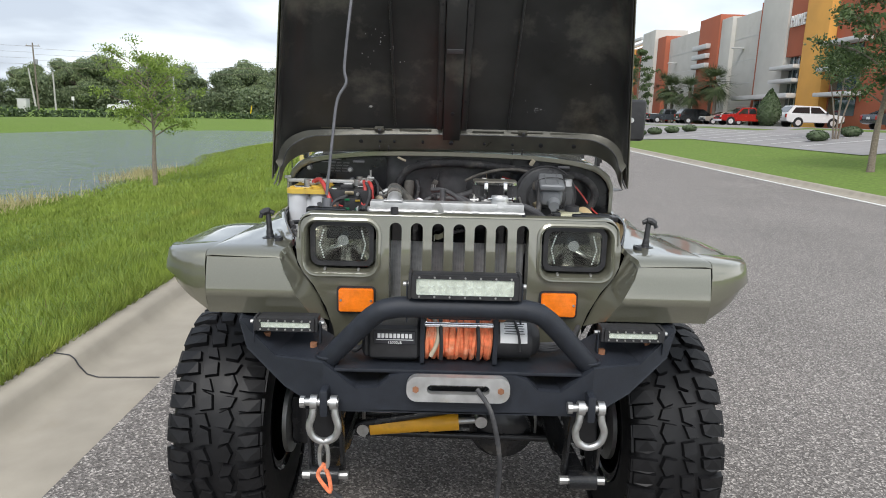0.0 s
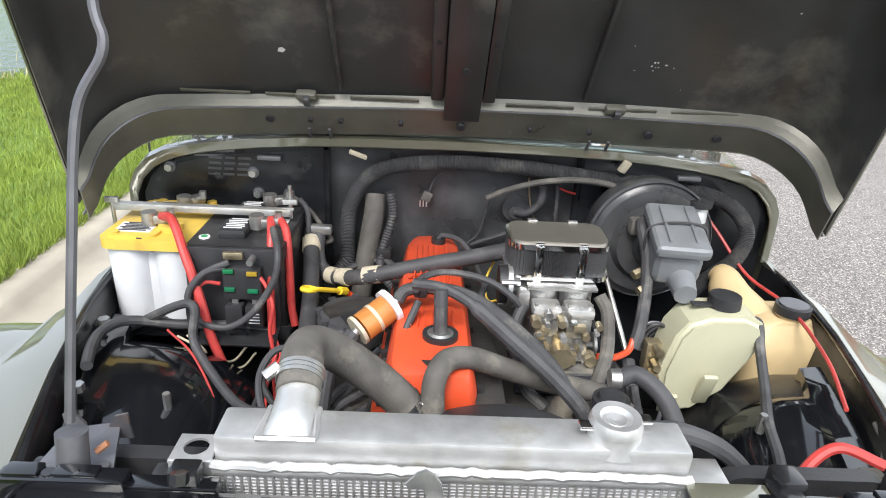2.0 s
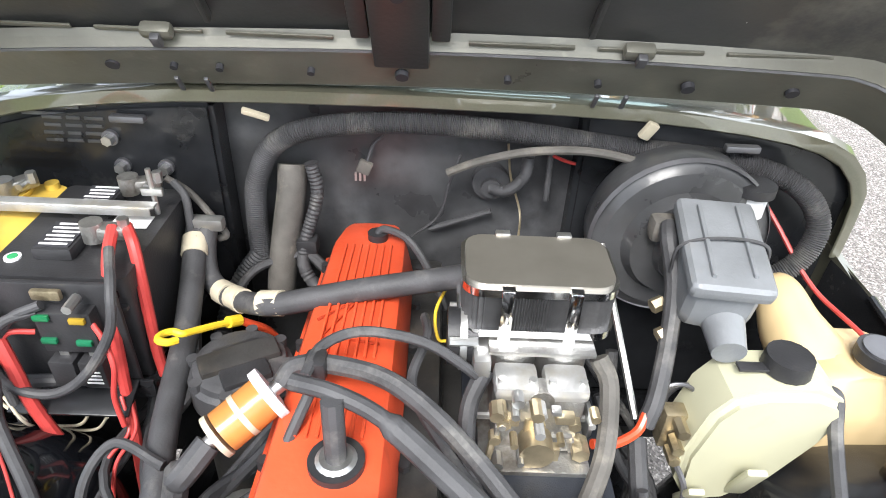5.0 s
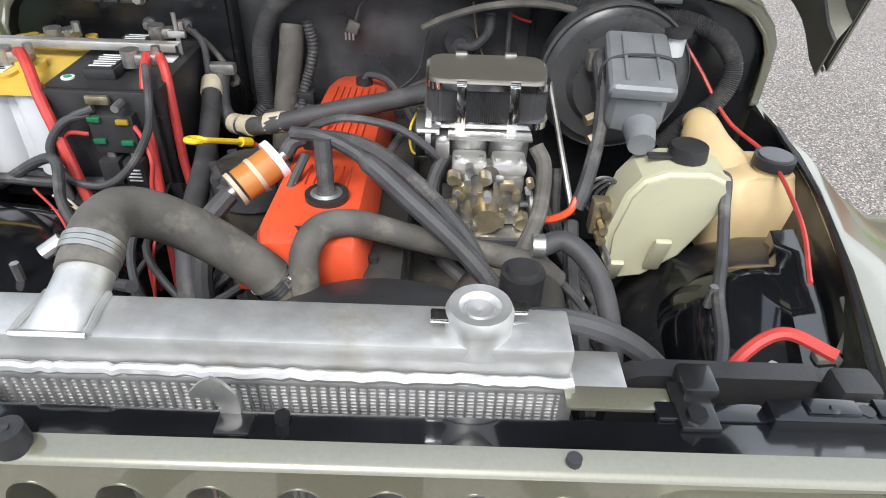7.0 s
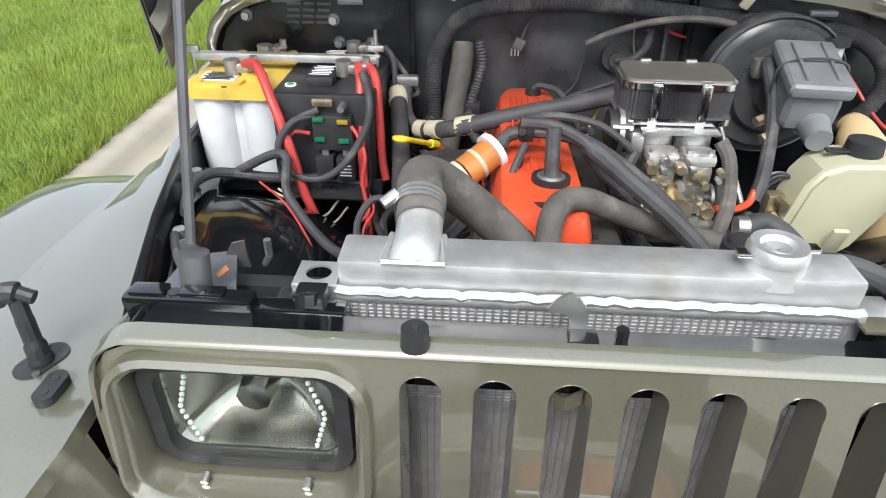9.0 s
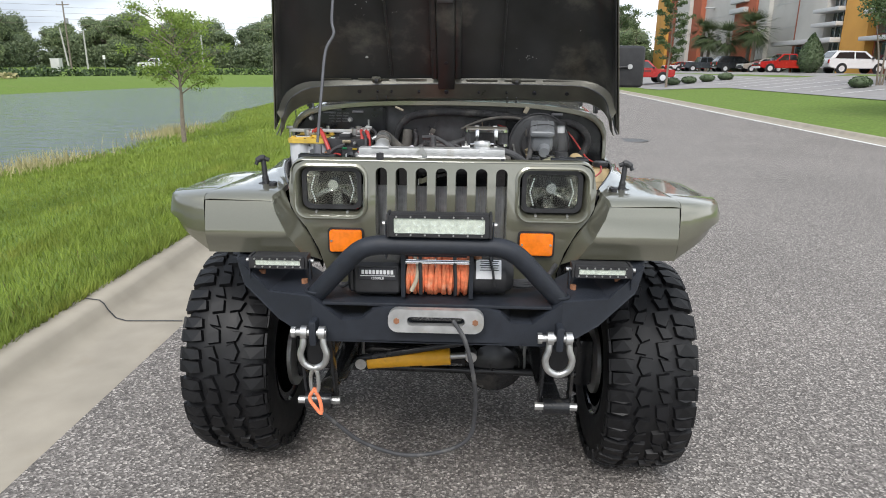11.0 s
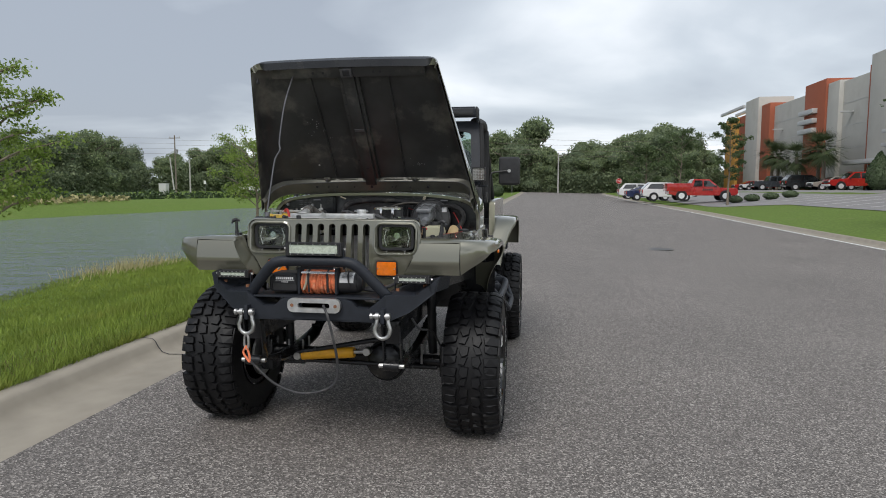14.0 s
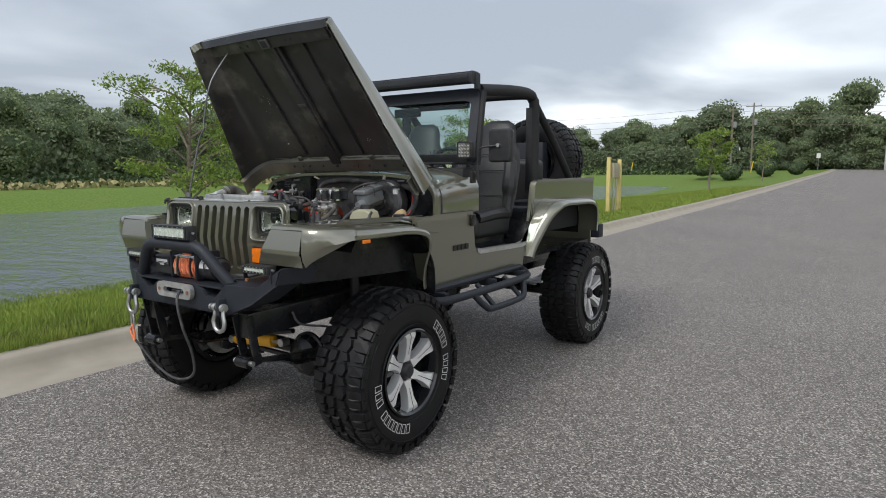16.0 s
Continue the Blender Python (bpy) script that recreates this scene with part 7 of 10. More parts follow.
P("tie_bar", Cy((-0.10, -0.287, 0.996), (0.10, -0.287, 0.996), 0.0075, n=12), "chrome", wn_)
P("tie_bar", Cy((-0.10, -0.185, 1.0), (0.10, -0.185, 1.0), 0.0075, n=12), "chrome", wn_)
P("winch_motor", Cy((0.10, -0.235, 0.945), (0.198, -0.235, 0.945), 0.056, n=28), "black_plastic", wn_)
P("motor_cap", revolve(bmesh.new(), [(0.198, 0.05), (0.212, 0.046), (0.222, 0.035), (0.224, 0.001)], 28, "X", (0, -0.235, 0.945)), "black_plastic", wn_)
bm = bmesh.new()
loft(bm, [[(x, -0.235 - 0.0585 * math.cos(a), 0.945 + 0.0585 * math.sin(a)) for x in (0.112, 0.185)] for a in [radians(q) for q in range(5, 66, 10)]])
P("warning_label", solid(bm, 0.001), "label", wn_, "white warning label")
for q in range(5):
    a = radians(30 + q * 7)
    P("label_line", Bx((0.15, -0.235 - 0.0597 * math.cos(a), 0.945 + 0.0597 * math.sin(a)), (0.055 - 0.006 * (q % 2), 0.001, 0.002)), "label_dark", wn_, smooth=False)
P("clutch_knob", Cy((0.115, -0.25, 1.0), (0.115, -0.25, 1.022), 0.014, n=12), "rust", wn_)
P("clutch_strap", Tb([(0.15, -0.25, 1.01), (0.16, -0.297, 0.975), (0.165, -0.30, 0.93)], 0.004, 6), "black_plastic", wn_)
for q in range(3):
    P("winch_lead", Tb([(0.21, -0.22 + 0.012 * q, 0.91), (0.27, -0.20, 0.90 + 0.008 * q), (0.33, -0.16, 0.915), (0.37, -0.08, 0.93)], 0.008, 8), "hose", wn_)
P("winch_lead", Tb([(-0.26, -0.25, 0.92), (-0.29, -0.24, 0.90), (-0.31, -0.20, 0.92)], 0.006, 8), "hose", wn_)
P("lamp_wire", Tb([(-0.25, -0.20, 1.0), (-0.21, -0.22, 1.025), (-0.13, -0.24, 1.03), (-0.12, -0.28, 1.03)], 0.006, 8), "tape", wn_)
P("winch_tray", Bx((0, -0.24, 0.878), (0.66, 0.18, 0.01), 0.003), "powder", bump)


# LED bars
def led_bar(name, c, w, h, rows, n, yellow, label):
    x0, y0, z0 = c
    b = P(name, Bx((x0, y0 + 0.02, z0), (w, 0.045, h), 0.006), "black_plastic", label=label)
    for i in range(5):
        P("cooling_fin", Bx((x0, y0 + 0.046 + 0.0, z0 - h * 0.4 + i * h * 0.2), (w * 0.98, 0.02, 0.003)), "black_plastic", b, smooth=False)
    P("bezel", xform(plate(rrect(x0, z0, w, h, 0.006), [rrect(x0, z0, w - 0.024, h - 0.02, 0.004)], 0.008), Matrix.Translation((0, y0 - 0.008, 0))), "black_plastic", b)
    P("board", Bx((x0, y0 - 0.0035, z0), (w - 0.02, 0.003, h - 0.016)), "led_y" if yellow else "led", b, smooth=False)
    for r in range(rows):
        for i in range(n):
            xx = x0 - (w - 0.03) / 2 + (w - 0.03) * (i + 0.5) / n
            zz = z0 + (r - (rows - 1) / 2) * (h - 0.02) / rows
            rad = min((w - 0.03) / n, (h - 0.02) / rows) * 0.47
            P("led_cup", revolve(bmesh.new(), [(y0 - 0.003, rad), (y0 - 0.006, rad * 0.97), (y0 - 0.004, rad * 0.75), (y0 - 0.002, rad * 0.3), (y0 - 0.0035, 0.0005)], 14, "Y", (xx, 0, zz)), "led_y" if yellow and i % 2 == 0 else "led_cup", b)
    gl = P("cover_glass", Bx((x0, y0 - 0.0075, z0), (w - 0.02, 0.0015, h - 0.016)), "glass", b, smooth=False)
    gl.visible_shadow = False
    for sx in (-1, 1):
        P("end_cap", Bx((x0 + sx * (w / 2 + 0.004), y0 + 0.02, z0), (0.008, 0.05, h + 0.004), 0.003), "black_plastic", b)
        P("bracket_leg", Bx((x0 + sx * (w / 2 + 0.012), y0 + 0.02, z0 - h * 0.75), (0.004, 0.022, h * 1.7), 0.001), "powder", b)
        P("pivot_bolt", Cy((x0 + sx * (w / 2 + 0.008), y0 + 0.02, z0), (x0 + sx * (w / 2 + 0.022), y0 + 0.02, z0), 0.006, n=8), "zinc", b)
    for i in range(7):
        xx = x0 - w / 2 + w * (i + 0.5) / 7
        for sz in (-1, 1):
            P("bezel_screw", Cy((xx, y0 - 0.011, z0 + sz * (h / 2 - 0.006)), (xx, y0 - 0.006, z0 + sz * (h / 2 - 0.006)), 0.0026, n=8), "zinc", b)
    return b


led_bar("light_bar", (0.008, -0.368, 1.124), 0.27, 0.062, 2, 10, False, "black double-row LED light bar on the hoop")
led_bar("driving_lamp", (-0.472, -0.262, 0.978), 0.158, 0.036, 1, 6, False, "slim black LED driving lamp")
led_bar("driving_lamp", (0.478, -0.262, 0.970), 0.158, 0.036, 1, 6, False, "slim black LED driving lamp with a rusty bracket")
P("bar_mount", Bx((0.01, -0.335, 1.082), (0.2, 0.03, 0.012), 0.003), "powder")
P("bar_mount_plate", Bx((0.0, -0.30, 1.045), (0.17, 0.008, 0.06), 0.004), "powder")

# ---- engine bay ----
for s in (-1, 1):
    bm = bmesh.new()
    loft(bm, [[(s * x, y, z) for x, y, z in row] for row in (
        [(0.520, 0.05, 1.150), (0.602, 0.30, 1.154), (0.655, 0.50, 1.153), (0.688, 0.70, 1.150), (0.695, 0.84, 1.15)],
        [(0.514, 0.05, 1.14), (0.596, 0.30, 1.14), (0.649, 0.50, 1.14), (0.682, 0.70, 1.14), (0.689, 0.84, 1.14)],
        [(0.508, 0.05, 1.10), (0.590, 0.30, 1.10), (0.643, 0.50, 1.08), (0.676, 0.70, 0.98), (0.683, 0.84, 0.95)])])
    P("inner_apron", solid(bm, 0.003), "bay", label="black inner apron of the engine bay")
    P("apron_rail", Tb([(s * 0.520, 0.06, 1.154), (s * 0.600, 0.30, 1.158), (s * 0.653, 0.50, 1.158), (s * 0.686, 0.72, 1.155)], 0.006, 8), "bay")
    P("apron_front", Bx((s * 0.43, 0.075, 1.11), (0.11, 0.012, 0.20), 0.003), "bay")
def wheel_house(s, y1, inner):
    """Smooth arch over the wheel: a flat flange along the apron, then a dome that falls towards the engine."""
    bm_ = bmesh.new()
    rows_ = []
    for q in range(15):
        y = 0.085 + (y1 - 0.085) * q / 14
        xo = 0.506 + 0.33 * (y - 0.05) - 0.12 * max(0.0, y - 0.05) ** 2
        top = 1.108 - 0.13 * max(0.0, (0.44 - y) / 0.36) ** 2.2 - 0.10 * max(0.0, (y - y1 + 0.10) / 0.10) ** 2
        xi = inner + 0.05 * (y - 0.05)
        row_ = [(s * xo, y, 1.112), (s * (xo - 0.036), y, 1.108)]
        for k_ in range(13):
            u = k_ / 12
            row_.append((s * (xo - 0.042 + (xi - xo + 0.042) * math.sin(u * math.pi / 2) ** 0.9), y, 0.78 + (top - 0.78) * max(0.0, math.cos(u * math.pi / 2)) ** 0.42))
        rows_.append(row_)
    loft(bm_, rows_)
    P("wheel_house", solid(bm_, 0.003), "gloss_bay", label="glossy black wheel housing inside the bay", angle=60)
    for x, y, z in ((0.455, 0.326, 1.10), (0.50, 0.22, 1.07)):
        P("housing_bolt", Cy((s * x, y, z - 0.02), (s * x, y, z + 0.014), 0.006, n=6), "zinc")


wheel_house(-1, 0.56, 0.318)
wheel_house(1, 0.47, 0.40)
# added black sheets close gaps where only the bay's deep shade shows
P("bay_shade_sheet", Bx((0, 0.48, 0.70), (0.62, 0.78, 0.02), 0), "bay", smooth=False, label="added black sheet under the engine, standing in for deep shade")
P("bay_shade_back", Bx((-0.52, 0.74, 0.86), (0.40, 0.02, 0.24)), "bay", smooth=False)

# radiator
shift(0.003, -0.040, 0.008)
rad = P("radiator", Bx((-0.04, 0.098, 1.258), (0.478, 0.05, 0.034), 0.005), "alu", label="bright welded aluminium radiator")
P("tank_flange", Bx((-0.04, 0.096, 1.240), (0.482, 0.066, 0.008), 0.003), "alu", rad)
bm = bmesh.new()
pts = []
rs = random.Random(8)
for i in range(70):
    pts.append((-0.280 + 0.48 * i / 69, 0.067 + rs.uniform(-0.001, 0.001), 1.246 + rs.uniform(-0.0015, 0.0015)))
tube(bm, pts, 0.005, 8, 1, smoothpath=False)
P("weld_bead", bm, "alu", rad)
P("core", Bx((-0.04, 0.092, 1.009), (0.465, 0.045, 0.458)), "fin", rad, smooth=False)
for i in range(58):   # fins proud of the core, one by one
    x = -0.272 + 0.464 * (i + 0.5) / 58
    P("radiator_tube", Bx((x, 0.0685, 1.009), (0.0022, 0.004, 0.455)), "alu", rad, smooth=False)
for i in range(30):
    P("radiator_fin", Bx((-0.04, 0.0695, 1.232 - i * 0.0042), (0.464, 0.002, 0.0012)), "fin", rad, smooth=False)
for s in (-1, 1):
    P("side_channel", Bx((-0.04 + s * 0.238, 0.095, 1.008), (0.012, 0.055, 0.46), 0.003), "alu", rad)
hole = [(-0.296 + 0.0125 * math.cos(a), 0.044 + 0.0125 * math.sin(a)) for a in [i * math.pi / 10 for i in range(20)]]
shift()
bm = plate([(-0.317, 0.022), (-0.276, 0.022), (-0.276, 0.062), (-0.317, 0.062)], [hole], 0.003)
warp(bm, lambda x, y, z: (x, z, 1.262 - y))
P("mount_tab", bm, "alu", rad, smooth=False)
P("mount_tab", Bx((-0.296, 0.024, 1.252), (0.042, 0.003, 0.022), 0.001), "alu", rad)
P("mount_bracket", Bx((-0.294, 0.008, 1.252), (0.028, 0.022, 0.034), 0.003), "black_paint", rad)
P("mount_rubber", Bx((-0.322, 0.02, 1.243), (0.016, 0.02, 0.022), 0.004), "black_plastic", rad)
P("mount_nut", Cy((-0.294, -0.008, 1.262), (-0.294, -0.004, 1.272), 0.0085, n=6), "black_paint", rad)
shift(0.003, -0.040, 0.008)
P("mount_tab", Bx((0.225, 0.10, 1.225), (0.05, 0.045, 0.004), 0.001), "alu", rad)
bm = bmesh.new()
loft(bm, [[(-0.207 + r * math.cos(a), y, z + fz * r * math.sin(a)) for a in [i * math.pi / 12 for i in range(24)]] for y, z, r, fz in ((0.074, 1.270, 0.027, 0.25), (0.080, 1.268, 0.026, 0.6), (0.096, 1.268, 0.0245, 0.95), (0.116, 1.272, 0.0235, 1.0), (0.136, 1.279, 0.023, 1.0), (0.152, 1.285, 0.023, 1.0))], closed=True)
P("inlet_neck", bm, "alu", rad)
for q in (-1, 1):
    P("neck_weld", Tb([(-0.207 + q * 0.029, 0.074, 1.2755), (-0.207 + q * 0.0285, 0.086, 1.2765), (-0.207 + q * 0.026, 0.104, 1.2765), (-0.207 + q * 0.0255, 0.122, 1.276)], 0.0032, 6), "alu", rad)
P("neck_weld", Tb([(-0.236, 0.0735, 1.2755), (-0.222, 0.0725, 1.2762), (-0.207, 0.0735, 1.2756), (-0.192, 0.0725, 1.2762), (-0.178, 0.0735, 1.2755)], 0.0034, 6), "alu", rad)
cap = P("radiator_cap", Cy((0.124, 0.100, 1.270), (0.124, 0.100, 1.288), 0.022, n=28), "alu", label="silver radiator cap with two ears")
bm = revolve(bmesh.new(), [(1.290, 0.001), (1.293, 0.011), (1.290, 0.013), (1.296, 0.017), (1.297, 0.025), (1.291, 0.0275), (1.284, 0.0275)], 36, "Z", (0.124, 0.100, 0))
P("cap_top", bm, "alu", cap)
for s in (-1, 1):
    P("cap_ear", Bx((0.124 + s * 0.031, 0.100 + s * 0.006, 1.289), (0.016, 0.013, 0.005), 0.002), "chrome", cap)
P("filler_neck", Cy((0.124, 0.100, 1.262), (0.124, 0.100, 1.284), 0.030, 0.026, 28), "alu", cap)
P("overflow_pipe", Cy((0.148, 0.104, 1.270), (0.190, 0.106, 1.268), 0.006, n=12), "alu")
shift()
P("overflow_hose", Tb([(0.172, 0.080, 1.272), (0.207, 0.082, 1.270), (0.252, 0.085, 1.250), (0.294, 0.094, 1.210), (0.327, 0.109, 1.160)], 0.0105, 10), "hose", label="black overflow hose beside the radiator")
shift()
uh = P("upper_hose", Tb([(-0.204, 0.100, 1.290), (-0.206, 0.125, 1.300), (-0.209, 0.155, 1.303), (-0.205, 0.185, 1.296), (-0.185, 0.212, 1.272), (-0.150, 0.230, 1.235), (-0.112, 0.238, 1.195), (-0.088, 0.245, 1.160), (-0.075, 0.255, 1.11)], 0.0245, 18), "dusty_hose", label="dusty black upper radiator hose")
for c, d, m_ in (((-0.2055, 0.119, 1.298), (0, 0.92, 0.35), "zinc"), ((-0.094, 0.243, 1.170), (0.5, 0.15, -0.8), "chrome")):
    for w_ in (-0.0055, 0.0, 0.0055):
        bm = revolve(bmesh.new(), [(w_ - 0.0024, 0.0248), (w_ - 0.0024, 0.0264), (w_ + 0.0024, 0.0264), (w_ + 0.0024, 0.0248)], 28, "Z")
        P("hose_clamp", xform(bm, Matrix.Translation(c) @ basis(d).to_4x4()), m_, uh)
P("clamp_screw", Cy((-0.243, 0.112, 1.300), (-0.229, 0.122, 1.308), 0.007, n=10), "zinc", uh)
P("clamp_screw", Cy((-0.070, 0.232, 1.178), (-0.062, 0.242, 1.184), 0.006, n=10), "zinc", uh)
P("bypass_hose", Tb([(-0.052, 0.235, 1.10), (-0.056, 0.236, 1.165), (-0.056, 0.250, 1.205), (-0.040, 0.275, 1.222), (-0.005, 0.298, 1.214), (0.05, 0.325, 1.180), (0.10, 0.345, 1.152), (0.17, 0.362, 1.125), (0.225, 0.372, 1.105), (0.26, 0.375, 1.075)], 0.0165, 12), "dusty_hose", label="dusty bypass hose across the engine front")
shift(-0.012, -0.038, 0.012)
P("side_hose", Tb([(0.235, 0.38, 1.145), (0.27, 0.385, 1.15), (0.31, 0.35, 1.12), (0.33, 0.30, 1.05), (0.335, 0.27, 0.95)], 0.014, 12), "hose")
P("side_hose_end", revolve(bmesh.new(), [(0.225, 0.001), (0.225, 0.015), (0.24, 0.016), (0.245, 0.012)], 16, "X", (0, 0.382, 1.145)), "zinc")

# fan shroud and fan
shift(0.0, -0.045, 0.010)
shift(0.042, -0.025, -0.022)
P("fan_shroud", revolve(bmesh.new(), [(0.14, 0.232), (0.145, 0.233), (0.205, 0.230), (0.262, 0.205), (0.262, 0.20), (0.15, 0.222)], 40, "Y", (-0.008, 0, 1.0), close=True), "black_plastic", label="black plastic fan shroud")
bm = bmesh.new()
for i in range(7):
    a = i * 2 * math.pi / 7
    c, sn = math.cos(a), math.sin(a)
    quad = []
    for r, w, y in ((0.04, 0.025, 0.25), (0.185, 0.05, 0.24)):
        quad += [(-0.02 + r * c - w * sn, y, 0.945 + r * sn + w * c), (-0.02 + r * c + w * sn, y + 0.035, 0.945 + r * sn - w * c)]
    v = [bm.verts.new(p) for p in quad]
    bm.faces.new((v[0], v[1], v[3], v[2]))
P("fan", solid(bm, 0.003), "black_plastic", label="black engine fan")
shift(0.0, -0.045, 0.010)
P("fan_clutch", Cy((-0.02, 0.20, 0.945), (-0.02, 0.30, 0.945), 0.05, n=20), "cast")
P("water_pump", Bx((-0.03, 0.33, 0.96), (0.16, 0.10, 0.22), 0.03), "dist")
P("thermostat_housing", Cy((-0.105, 0.35, 1.15), (-0.09, 0.40, 1.08), 0.033, n=16), "cast")
P("pulley", Cy((0.17, 0.285, 1.02), (0.17, 0.33, 1.02), 0.055, n=24), "dist")
P("alternator", Cy((0.17, 0.33, 1.02), (0.17, 0.46, 1.02), 0.065, n=24), "cast")
P("steering_pump", Cy((0.21, 0.30, 1.06), (0.21, 0.38, 1.06), 0.055, n=20), "dist")
fc = P("pump_cap", Cy((0.192, 0.307, 1.12), (0.192, 0.307, 1.170), 0.026, n=20), "black_plastic", label="black filler cap")
P("cap_grip", Cy((0.192, 0.307, 1.168), (0.192, 0.307, 1.176), 0.021, 0.018, 12), "black_plastic", fc)

# block, head, valve cover, sunk a little towards the rear
shift(-0.004, -0.062, 0.024, slope=-0.07, stretch=0.055, pivot=0.42)
P("engine_block", Bx((-0.045, 0.60, 0.90), (0.22, 0.54, 0.36), 0.03), "dist", label="greasy dark engine block")
P("cylinder_head", Bx((-0.04, 0.60, 1.095), (0.19, 0.54, 0.06), 0.012), "dist")
bm = bmesh.new()
# sections along y of the cover: flange, shoulder, tapering top
VC = [(0.330, 1.150, 0.050), (0.338, 1.170, 0.052), (0.36, 1.184, 0.056), (0.60, 1.188, 0.055), (0.815, 1.190, 0.053), (0.855, 1.190, 0.044), (0.868, 1.188, 0.040), (0.872, 1.180, 0.039)]
secs = []
for y, zt, w in VC:
    zb = 1.115
    cx = -0.057
    h = zt - zb
    secs.append([(cx - w - 0.014, y, zb), (cx - w - 0.012, y, zb + 0.3 * h), (cx - w - 0.004, y, zb + 0.8 * h), (cx - w + 0.001, y, zb + 0.95 * h), (cx - w + 0.008, y, zt), (cx - 0.008, y, zt + 0.002), (cx + 0.008, y, zt + 0.002), (cx + w - 0.008, y, zt), (cx + w - 0.001, y, zb + 0.95 * h), (cx + w + 0.004, y, zb + 0.8 * h), (cx + w + 0.012, y, zb + 0.3 * h), (cx + w + 0.014, y, zb)])
loft(bm, secs, closed=True, caps=True)
vcv = P("valve_cover", bm, "orange_engine", label="bright orange ribbed valve cover", angle=35)
P("cover_flange", Bx((-0.057, 0.60, 1.113), (0.164, 0.545, 0.012), 0.005), "orange_engine", vcv)
for i in range(7):
    x = -0.090 + 0.011 * i
    P("cover_rib", Bx((x, 0.68, 1.1915), (0.0035, 0.24, 0.006), 0.0015), "orange_engine", vcv)
    P("cover_rib", Bx((x, 0.475, 1.188), (0.0035, 0.055, 0.006), 0.0015), "orange_engine", vcv)
for s in (-1, 1):
    for i in range(6):
        y = 0.37 + 0.092 * i
        P("cover_bolt", Cy((-0.057 + s * 0.074, y, 1.115), (-0.057 + s * 0.074, y, 1.134), 0.0065, n=6), "black_plastic", vcv)
    P("cover_triangle", Tb([(-0.10, 0.625, 1.191), (-0.055, 0.665, 1.193), (-0.09, 0.595, 1.190), (-0.02, 0.585, 1.19)], 0.002, 5, 1, smoothpath=False), "orange_engine", vcv)
oc = P("oil_cap", Cy((-0.044, 0.42, 1.185), (-0.044, 0.42, 1.194), 0.027, n=24), "black_plastic", label="black breather grommet")
P("oil_cap_ring", revolve(bmesh.new(), [(1.194, 0.001), (1.197, 0.016), (1.194, 0.02)], 20, "Z", (-0.044, 0.42, 0)), "zinc", oc)
P("breather_stem", Tb([(-0.044, 0.42, 1.19), (-0.045, 0.425, 1.23), (-0.046, 0.43, 1.262)], 0.0105, 10), "hose", oc)
P("rear_grommet", Cy((-0.046, 0.82, 1.19), (-0.046, 0.82, 1.203), 0.015, n=16), "black_plastic", label="black vent grommet")
P("vent_tube", Tb([(-0.046, 0.82, 1.20), (-0.035, 0.818, 1.21), (0.0, 0.80, 1.205), (0.03, 0.78, 1.17), (0.06, 0.77, 1.10)], 0.006, 8), "hose")
P("oil_filler", Cy((-0.05, 0.372, 1.165), (-0.05, 0.372, 1.184), 0.026, n=20), "black_plastic", label="black oil filler cap")
P("exhaust_manifold", Tb([(0.10, 0.35, 1.0), (0.12, 0.5, 0.98), (0.12, 0.72, 0.97), (0.11, 0.84, 0.95)], 0.035, 12), "rust")

# intake, carburettor, air filter
shift(-0.011, -0.060, 0.026)
P("intake_manifold", Bx((0.135, 0.60, 1.02), (0.20, 0.36, 0.07), 0.025), "dist")
P("adapter_plate", Bx((0.175, 0.56, 1.068), (0.17, 0.22, 0.008), 0.002), "powder")
cb = P("carburettor", Bx((0.172, 0.585, 1.102), (0.10, 0.115, 0.055), 0.012), "cast", label="cast alloy carburettor with brass fittings")
for q in (-1, 1):
    P("carb_barrel", revolve(bmesh.new(), [(1.13, 0.026), (1.15, 0.026), (1.155, 0.031), (1.19, 0.031), (1.195, 0.028), (1.205, 0.028)], 24, "Z", (0.172 + q * 0.030, 0.60, 0)), "cast", cb)
    P("bowl_lid", Bx((0.172 + q * 0.028, 0.545, 1.172), (0.05, 0.045, 0.02), 0.008), "alu", cb)
    P("bowl", Bx((0.172 + q * 0.028, 0.545, 1.145), (0.046, 0.042, 0.04), 0.010), "cast", cb)
    for u in (-0.017, 0.017):
        P("lid_screw", Cy((0.172 + q * 0.028 + u, 0.535, 1.18), (0.172 + q * 0.028 + u, 0.535, 1.187), 0.0045, n=8), "zinc", cb)
P("choke_flap", Bx((0.172, 0.60, 1.203), (0.12, 0.09, 0.006), 0.002), "cast", cb)
P("fuel_boss", Cy((0.172, 0.522, 1.165), (0.172, 0.545, 1.165), 0.014, n=16), "cast", cb)
for q in (-0.038, 0.0, 0.04):
    P("jet_plug", Cy((0.172 + q, 0.512, 1.135), (0.172 + q, 0.53, 1.135), 0.007, n=6), "brass", cb)
P("throttle_shaft", Cy((0.10, 0.565, 1.092), (0.245, 0.565, 1.092), 0.005, n=8), "zinc", cb)
P("throttle_cam", Cy((0.238, 0.565, 1.092), (0.243, 0.565, 1.092), 0.022, n=14), "zinc", cb)
P("carb_base", Bx((0.172, 0.57, 1.072), (0.13, 0.15, 0.012), 0.004), "cast", cb)
rs = random.Random(11)
